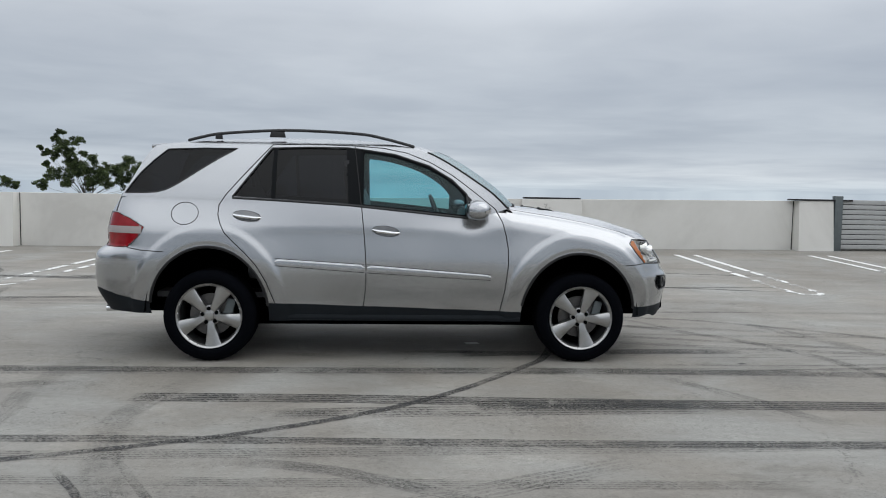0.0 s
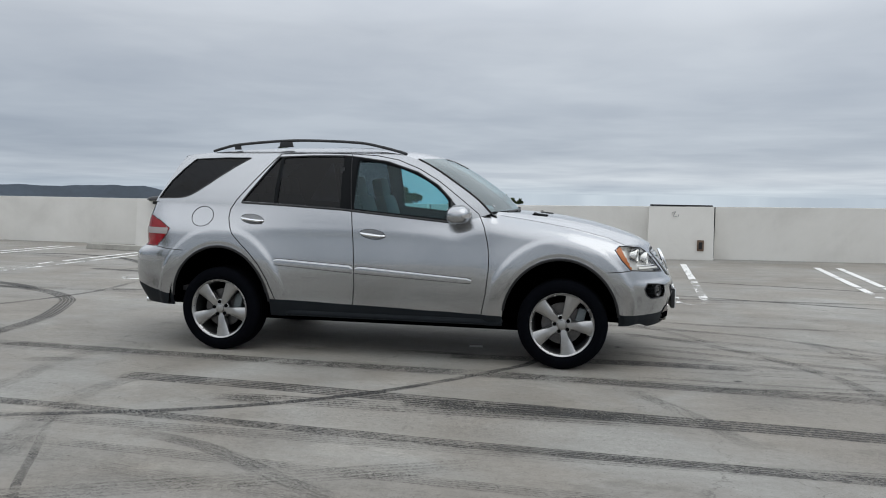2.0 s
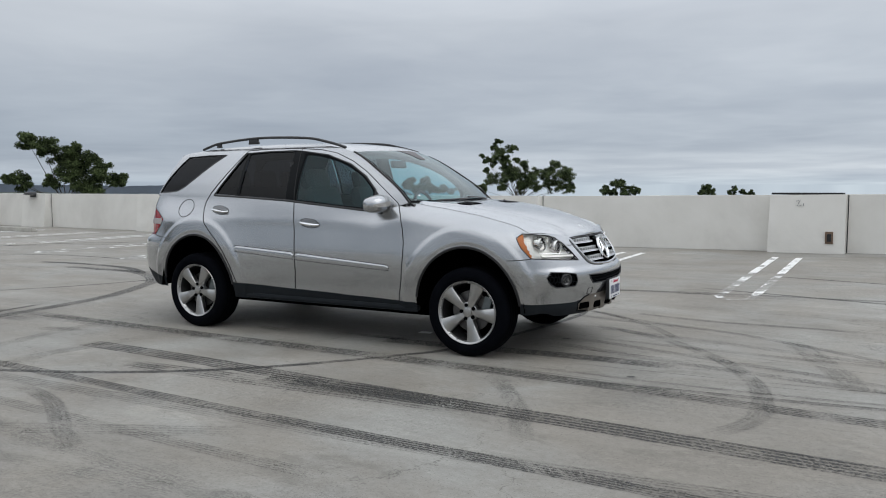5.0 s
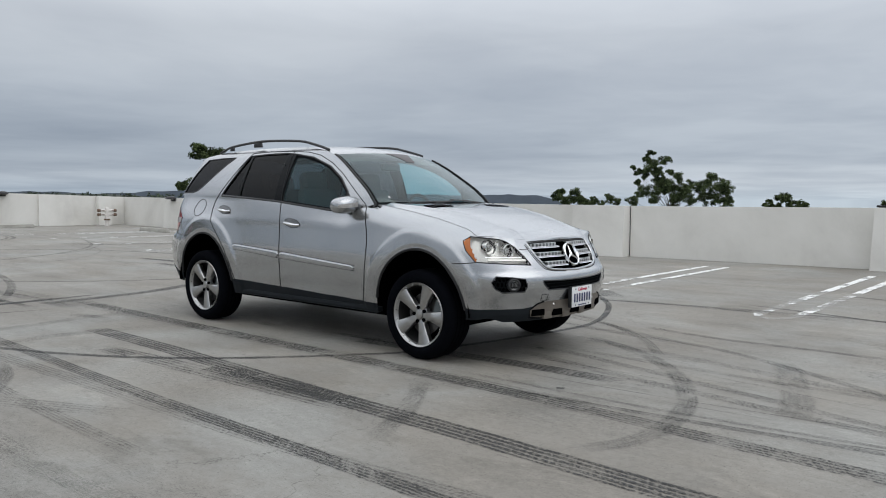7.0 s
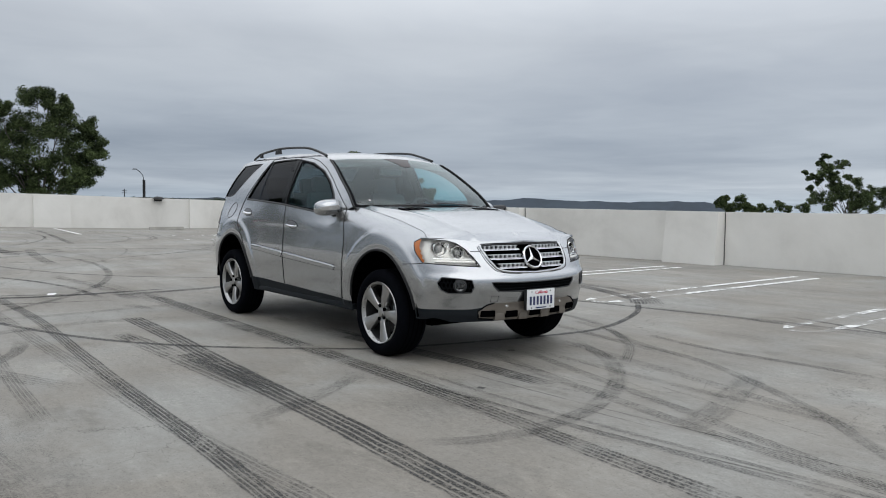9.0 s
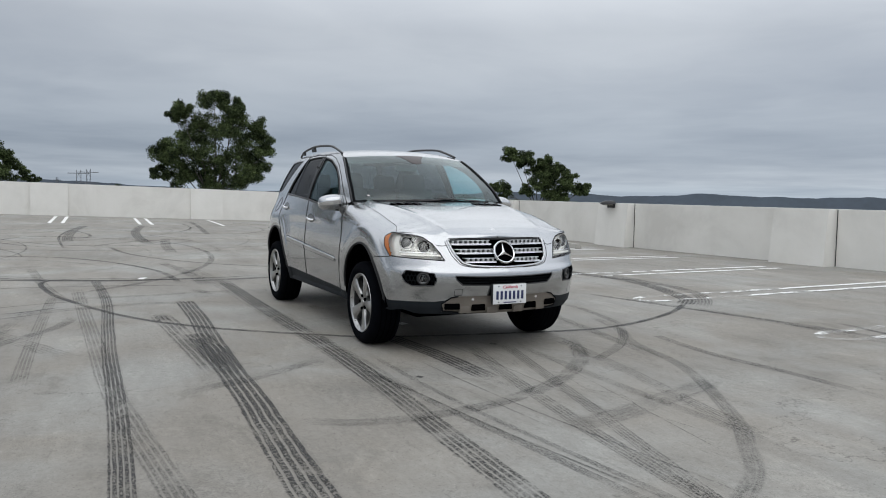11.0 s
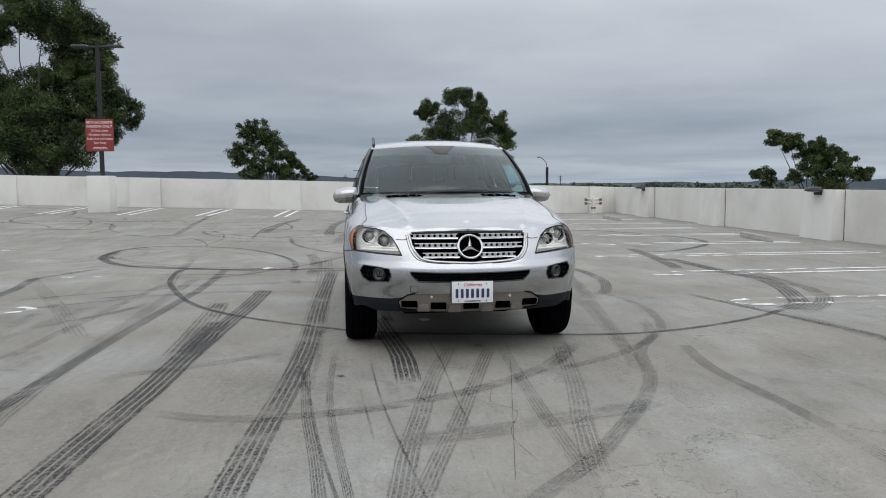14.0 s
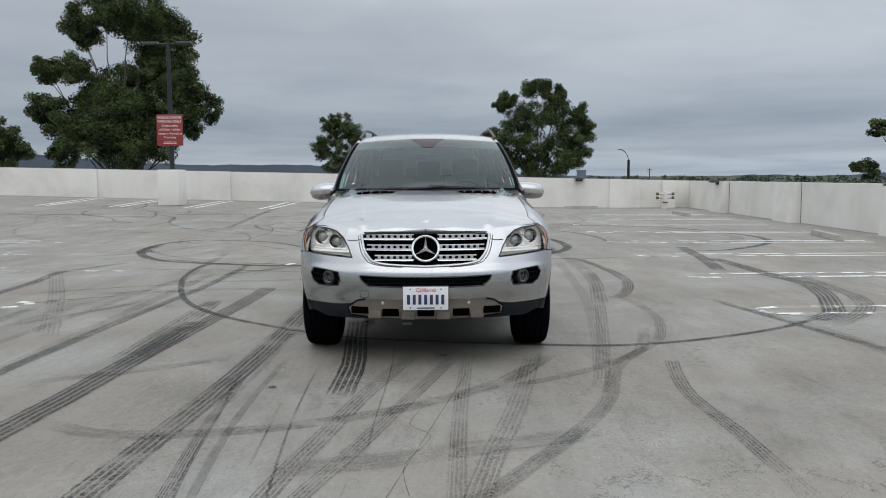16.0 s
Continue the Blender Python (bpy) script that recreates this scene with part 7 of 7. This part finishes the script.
# ---- bonnet vents, wipers, cowl ----
def screen_point(v, h, lift=0.0):
    r = h * (len(WS) - 1)
    k = min(int(r), len(WS) - 2)
    row = WS[k] + (WS[k + 1] - WS[k]) * (r - k)
    c = (v + 1) / 2 * (row.shape[0] - 1)
    j = min(int(c), row.shape[0] - 2)
    p = row[j] + (row[j + 1] - row[j]) * (c - j)
    return (p[0] + lift * 0.55, p[1], p[2] + lift * 0.83)


head = screen_point(0, 1.0)[2]
low_h = next(h for h in np.linspace(1.0, 0.2, 200) if screen_point(0, h)[2] < head - 0.085)
rows = [[screen_point(v * (0.085 + 0.15 * f ** 1.6) * min(1.0, 0.5 + 8 * f), low_h + (1 - low_h) * f, 0.003) for v in np.linspace(-1, 1, 15)] for f in (0.0, 0.04, 0.12, 0.25, 0.45, 0.7, 1.0)]
P, q = sheet(rows)
part("sensor_patch", mesh_of("sensor_patch", P, q, SENSOR, True), SENSOR, CAR, "dark red-brown patch at the windscreen's head")
rows = [[screen_point(v, 0.0, -0.004) for v in np.linspace(-0.98, 0.98, 25)], [(p[0] + 0.025, p[1], p[2] - 0.012) for p in (screen_point(v, 0.0) for v in np.linspace(-0.98, 0.98, 25))], [(p[0] + 0.045, p[1], p[2] - 0.03) for p in (screen_point(v, 0.0) for v in np.linspace(-0.98, 0.98, 25))]]
P, q = sheet(rows)
part("cowl", mesh_of("cowl", P, q, SATIN_BLACK, True), SATIN_BLACK, CAR, "black cowl below the windscreen")
for path in (((-0.62, 0.020), (-0.3, 0.035), (0.02, 0.045)), ((0.02, 0.070), (0.35, 0.055), (0.62, 0.025)), ((-0.25, 0.02), (0.02, 0.045), (0.05, 0.06))):
    bm = bmesh.new()
    pts = catmull(path, 8)
    tube(bm, [screen_point(v, h, 0.012) for v, h in pts], 0.007, 6)
    part("wiper", bm, SATIN_BLACK, CAR, "black wiper arm")


def bonnet_z(x, y):
    at = sorted((row[30][0], float(np.interp(y, row[:, 1], row[:, 2]))) for row in BON)
    return float(np.interp(x, [a for a, _ in at], [b for _, b in at]))


BON = bonnet_rows()
for sgn in (-1, 1):
    vent = new("bonnet_vent")
    vent.parent = CAR
    vent["label"] = "black air inlet in the bonnet"
    x0, y0 = 1.235, 0.420 * sgn
    rows = [[(x, y, bonnet_z(x, y) + 0.003) for y in np.linspace(y0 - 0.165 + abs(x - 1.235) * 0.5, y0 + 0.165 - abs(x - 1.235) * 0.5, 12)] for x in np.linspace(1.175, 1.295, 6)]
    P, q = sheet(rows)
    part("grate", mesh_of("grate", P, q[:, ::-1], VOID, True), VOID, vent)
    for k in range(4):
        bm = bmesh.new()
        y = y0 - 0.11 + 0.073 * k
        box(bm, (1.235, y, bonnet_z(1.235, y) + 0.003), (0.10, 0.008, 0.006), pose(0, 0, 0, 0, 5, 0))
        part("rib", bm, SATIN_BLACK, vent)
    bm = bmesh.new()
    lathe(bm, [(0.0, 0.010), (0.010, 0.007), (0.012, 0.0)], 12, "z", Matrix.Translation((1.19, y0, bonnet_z(1.20, y0) + 0.008)))
    part("washer_jet", bm, SATIN_BLACK, vent)
bm = bmesh.new()
box(bm, (-1.955, 0, 1.682), (0.13, 0.92, 0.03), pose(0, 0, 0, 0, -8, 0), bevel=0.012)
part("roof_spoiler", bm, PAINT, CAR, "silver spoiler over the tailgate")


# ---- wheels ----
def wheel(x, sgn, turn):
    e = new("wheel")
    e.parent = CAR
    e.matrix_basis = pose(x, 0.815 * sgn, WHEEL_Z, 0, 0, 0 if sgn > 0 else 180)
    R, W = WHEEL_R, 0.128
    bm = bmesh.new()
    lathe(bm, [(0.250, 0.108), (0.262, 0.122), (0.282, 0.131), (0.310, 0.130), (0.335, 0.122), (0.349, 0.106), (0.355, 0.085), (R, 0.05), (R, -0.05), (0.355, -0.085), (0.345, -0.11), (0.30, -0.13), (0.250, -0.11)], 72, "y")
    tyre = part("tyre", bm, RUBBER, e, "black rubber tyre")
    bm = bmesh.new()
    # raised black rings; the grooves' shade is only in their colour
    for k in range(4):
        y = -0.066 + 0.044 * k
        lathe(bm, [(R + 0.0005, y - 0.004), (R + 0.0012, y), (R + 0.0005, y + 0.004)], 48, "y")
    part("tread_groove", bm, VOID, tyre)
    bm = bmesh.new()
    lathe(bm, [(0.252, 0.112), (0.256, 0.120), (0.252, 0.125), (0.243, 0.121), (0.234, 0.108), (0.229, 0.096)], 64, "y")
    rim = part("rim", bm, ALLOY, e, "silver five-spoke alloy wheel")
    bm = bmesh.new()
    lathe(bm, [(0.229, 0.096), (0.226, 0.080), (0.220, -0.08), (0.246, -0.11)], 64, "y")
    part("barrel", bm, BARREL, rim, "dark inner barrel of the rim")
    for k in range(5):
        a = radians(turn + 72 * k)
        bm = bmesh.new()
        prof = []
        for r, half, front in ((0.030, 0.026, 0.090), (0.060, 0.029, 0.097), (0.10, 0.034, 0.103), (0.15, 0.043, 0.107), (0.20, 0.054, 0.110), (0.225, 0.061, 0.112), (0.242, 0.068, 0.114)):
            d = Vector((math.cos(a), 0, math.sin(a)))
            w = Vector((-math.sin(a), 0, math.cos(a)))
            yv = Vector((0, 1, 0))
            prof.append([tuple(d * r + w * half * u + yv * (front + dy)) for u, dy in ((-1.0, -0.045), (-1.0, -0.006), (-0.82, 0.002), (0.0, 0.004), (0.82, 0.002), (1.0, -0.006), (1.0, -0.045))])
        P, q = sheet(prof)
        part("spoke", mesh_of("spoke", P, q, ALLOY, True, 40), ALLOY, rim)
        bm = bmesh.new()
        b = a + radians(36)
        c = Matrix.Translation((0.057 * math.cos(b), 0.099, 0.057 * math.sin(b)))
        lathe(bm, [(0.0145, -0.01), (0.015, 0.006), (0.012, 0.009), (0.0, 0.009)], 10, "y", c)
        part("wheel_bolt", bm, VOID, rim)
    bm = bmesh.new()
    lathe(bm, [(0.082, 0.060), (0.078, 0.088), (0.060, 0.094), (0.036, 0.098), (0.033, 0.106), (0.020, 0.109), (0.0, 0.109)], 32, "y")
    part("hub_cap", bm, ALLOY, rim)
    for k in range(20):
        a = radians(18 * k + 4)
        if min(abs((math.degrees(a) - turn - 72 * j + 180) % 360 - 180) for j in range(5)) < 12:
            continue
        bm = bmesh.new()
        box(bm, (0.239 * math.cos(a), 0.113, 0.239 * math.sin(a)), (0.010, 0.012, 0.010), bevel=0.002)
        part("rim_rivet", bm, CHROME, rim)
    bm = bmesh.new()
    lathe(bm, [(0.05, 0.03), (0.165, 0.03), (0.165, 0.01), (0.05, 0.01)], 48, "y")
    part("brake_disc", bm, STEEL_DISC, e, "grey steel brake disc")
    # black discs added to darken the wheel's back and hide the lit barrel
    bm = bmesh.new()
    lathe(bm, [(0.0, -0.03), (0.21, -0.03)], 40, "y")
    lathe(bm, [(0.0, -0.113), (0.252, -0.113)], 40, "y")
    part("blackout_disc", bm, VOID, e)
    bm = bmesh.new()
    box(bm, (-0.14, 0.02, 0.05), (0.07, 0.07, 0.16), pose(0, 0, 0, 0, -15, 0), bevel=0.015)
    part("caliper", bm, GALV, e)
    return e


wheel(WHEEL_X, -1, -104)
wheel(-WHEEL_X, -1, -97)
wheel(WHEEL_X, 1, 20)
wheel(-WHEEL_X, 1, 50)


# liner far blacker than plastic, so the well's shade is in its colour
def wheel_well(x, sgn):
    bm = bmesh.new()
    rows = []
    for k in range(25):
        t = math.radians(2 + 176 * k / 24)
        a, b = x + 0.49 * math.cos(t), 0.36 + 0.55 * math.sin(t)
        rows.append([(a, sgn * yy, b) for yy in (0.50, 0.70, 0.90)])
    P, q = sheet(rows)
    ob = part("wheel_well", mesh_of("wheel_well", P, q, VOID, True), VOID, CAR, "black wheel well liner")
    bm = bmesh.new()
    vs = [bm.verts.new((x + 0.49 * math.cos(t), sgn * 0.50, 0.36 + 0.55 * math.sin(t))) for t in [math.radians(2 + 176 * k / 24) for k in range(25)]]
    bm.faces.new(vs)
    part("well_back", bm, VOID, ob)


for x in (1.440, -1.468):
    for sgn in (-1, 1):
        wheel_well(x, sgn)
# underbody boxes, extended to block light from reaching the deck below
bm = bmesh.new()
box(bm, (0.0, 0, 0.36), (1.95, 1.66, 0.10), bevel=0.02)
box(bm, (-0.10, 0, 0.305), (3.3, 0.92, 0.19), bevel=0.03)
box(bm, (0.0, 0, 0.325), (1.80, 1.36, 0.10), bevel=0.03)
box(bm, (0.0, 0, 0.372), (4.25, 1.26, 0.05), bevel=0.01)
part("underbody", bm, VOID, CAR, "black underbody, boxed in to keep light off the deck")
for sgn in (-1, 1):
    bm = bmesh.new()
    box(bm, (0.0, 0.855 * sgn, 0.345), (1.96, 0.07, 0.05), bevel=0.02)
    part("sill_lip", bm, CLADDING, CAR)
    bm = bmesh.new()
    tube(bm, [(-2.24, 0.60 * sgn, 0.368), (-2.34, 0.60 * sgn, 0.362)], 0.026, 14)
    part("exhaust_pipe", bm, CHROME, CAR)
bm = bmesh.new()
tube(bm, [(WHEEL_X, -0.7, 0.33), (WHEEL_X, 0.7, 0.33)], 0.05, 10)
part("front_axle", bm, VOID, CAR)
bm = bmesh.new()
tube(bm, [(-WHEEL_X, -0.7, 0.33), (-WHEEL_X, 0.7, 0.33)], 0.05, 10)
part("rear_axle", bm, VOID, CAR)


# ---- cabin ----
def cabin_liner():
    """Door cards and roof lining just inside the shell."""
    for sgn in (-1, 1):
        rows = []
        for z in np.linspace(0.45, 1.20, 10):
            rows.append([(x, sgn * (min(0.80, float(cabin_y(x, max(z, 1.0))) - 0.07)), max(min(z, float(top_z(np.array(x), np.array(0.9))) - 0.03), 0.95 if x < -0.93 else 0.0)) for x in np.linspace(-2.0, 0.85, 30)])
        P, q = sheet(rows)
        part("door_card", mesh_of("door_card", P, q, TRIM_DARK, True), TRIM_DARK, CAR, "dark grey cabin trim")
    rows = []
    for x, z in np.concatenate([A_LINE[40:], ROOF_LINE[2:]]):
        ye = float(cabin_y(x, z)) - 0.03
        rows.append([(x, ye * v, z - 0.025 + 0.03 * (1 - v * v)) for v in np.linspace(-1, 1, 15)])
    P, q = sheet(rows)
    part("headliner", mesh_of("headliner", P, q, HEADLINER, True), HEADLINER, CAR, "pale grey roof lining")
    bm = bmesh.new()
    box(bm, (-0.5, 0, 0.50), (2.8, 1.5, 0.04))
    part("cabin_floor", bm, TRIM_DARK, CAR)
    bm = bmesh.new()
    box(bm, (0.80, 0, 1.00), (0.56, 1.50, 0.42), bevel=0.08, taper=(0.7, 1))
    part("dashboard", bm, TRIM_DARK, CAR, "dark grey dashboard")
    bm = bmesh.new()
    ring = []
    for k in range(33):
        t = 2 * math.pi * k / 32
        ring.append(Vector((0.37 - 0.075 * math.sin(t) * 0.9, 0.36 + 0.185 * math.cos(t), 1.130 + 0.168 * math.sin(t))))
    tube(bm, ring, 0.016, 8, caps=False)
    tube(bm, [(0.38, 0.19, 1.13), (0.41, 0.36, 1.12), (0.38, 0.53, 1.13)], 0.018, 6)
    tube(bm, [(0.40, 0.36, 1.12), (0.62, 0.36, 1.03)], 0.045, 8)
    part("steering_wheel", bm, TRIM_DARK, CAR, "dark steering wheel")
    bm = bmesh.new()
    box(bm, (0.27, 0, 1.56), (0.04, 0.24, 0.07), pose(0, 0, 0, 0, -12, 0), bevel=0.015)
    part("rear_view_mirror", bm, GALV, CAR, "interior mirror")
    bm = bmesh.new()
    box(bm, (-1.95, 0, 0.90), (0.05, 1.4, 0.6))
    part("load_bay_trim", bm, TRIM_DARK, CAR)


cabin_liner()


def seat(x, y, wide, row):
    e = new("seat")
    e.parent = CAR
    e.location = (x, y, 0.52)
    bm = bmesh.new()
    box(bm, (0, 0, 0.18), (0.54, wide, 0.18), bevel=0.05)
    part("cushion", bm, SEAT, e)
    bm = bmesh.new()
    box(bm, (-0.30, 0, 0.52), (0.15, wide, 0.64), pose(0, 0, 0, 0, -16, 0), bevel=0.05, taper=(0.8, 0.82))
    part("backrest", bm, SEAT, e)
    for k in ((0,) if wide < 0.7 else (-0.42, 0, 0.42)):
        bm = bmesh.new()
        box(bm, (-0.42, k, 0.90), (0.11, 0.27, 0.19), pose(0, 0, 0, 0, -12, 0), bevel=0.045)
        part("headrest", bm, SEAT, e)
        bm = bmesh.new()
        for d in (-0.06, 0.06):
            tube(bm, [(-0.39, k + d, 0.76), (-0.41, k + d, 0.86)], 0.008, 6)
        part("headrest_post", bm, CHROME, e)
    e["label"] = "grey leather car seat"


seat(0.02, 0.38, 0.52, 0)
seat(0.02, -0.38, 0.52, 0)
seat(-0.95, 0.0, 1.30, 1)
bm = bmesh.new()
tube(bm, [(-0.42, -0.74, 1.58), (-0.40, -0.74, 1.2), (-0.38, -0.73, 0.85)], 0.022, 6, 0.3)
part("seat_belt", bm, TRIM_DARK, CAR)
for v, h, m2, lab in ((-0.80, 0.13, PLATE_WHITE, "small white windscreen sticker"), (0.86, 0.22, SATIN_BLACK, "small dark windscreen sticker")):
    bm = bmesh.new()
    a, b, c, d = (screen_point(v + dv, h + dh, 0.003) for dv, dh in ((-0.012, -0.008), (0.012, -0.008), (0.012, 0.008), (-0.012, 0.008)))
    bm.faces.new([bm.verts.new(p) for p in (a, b, c, d)])
    part("sticker", bm, m2, CAR, lab)
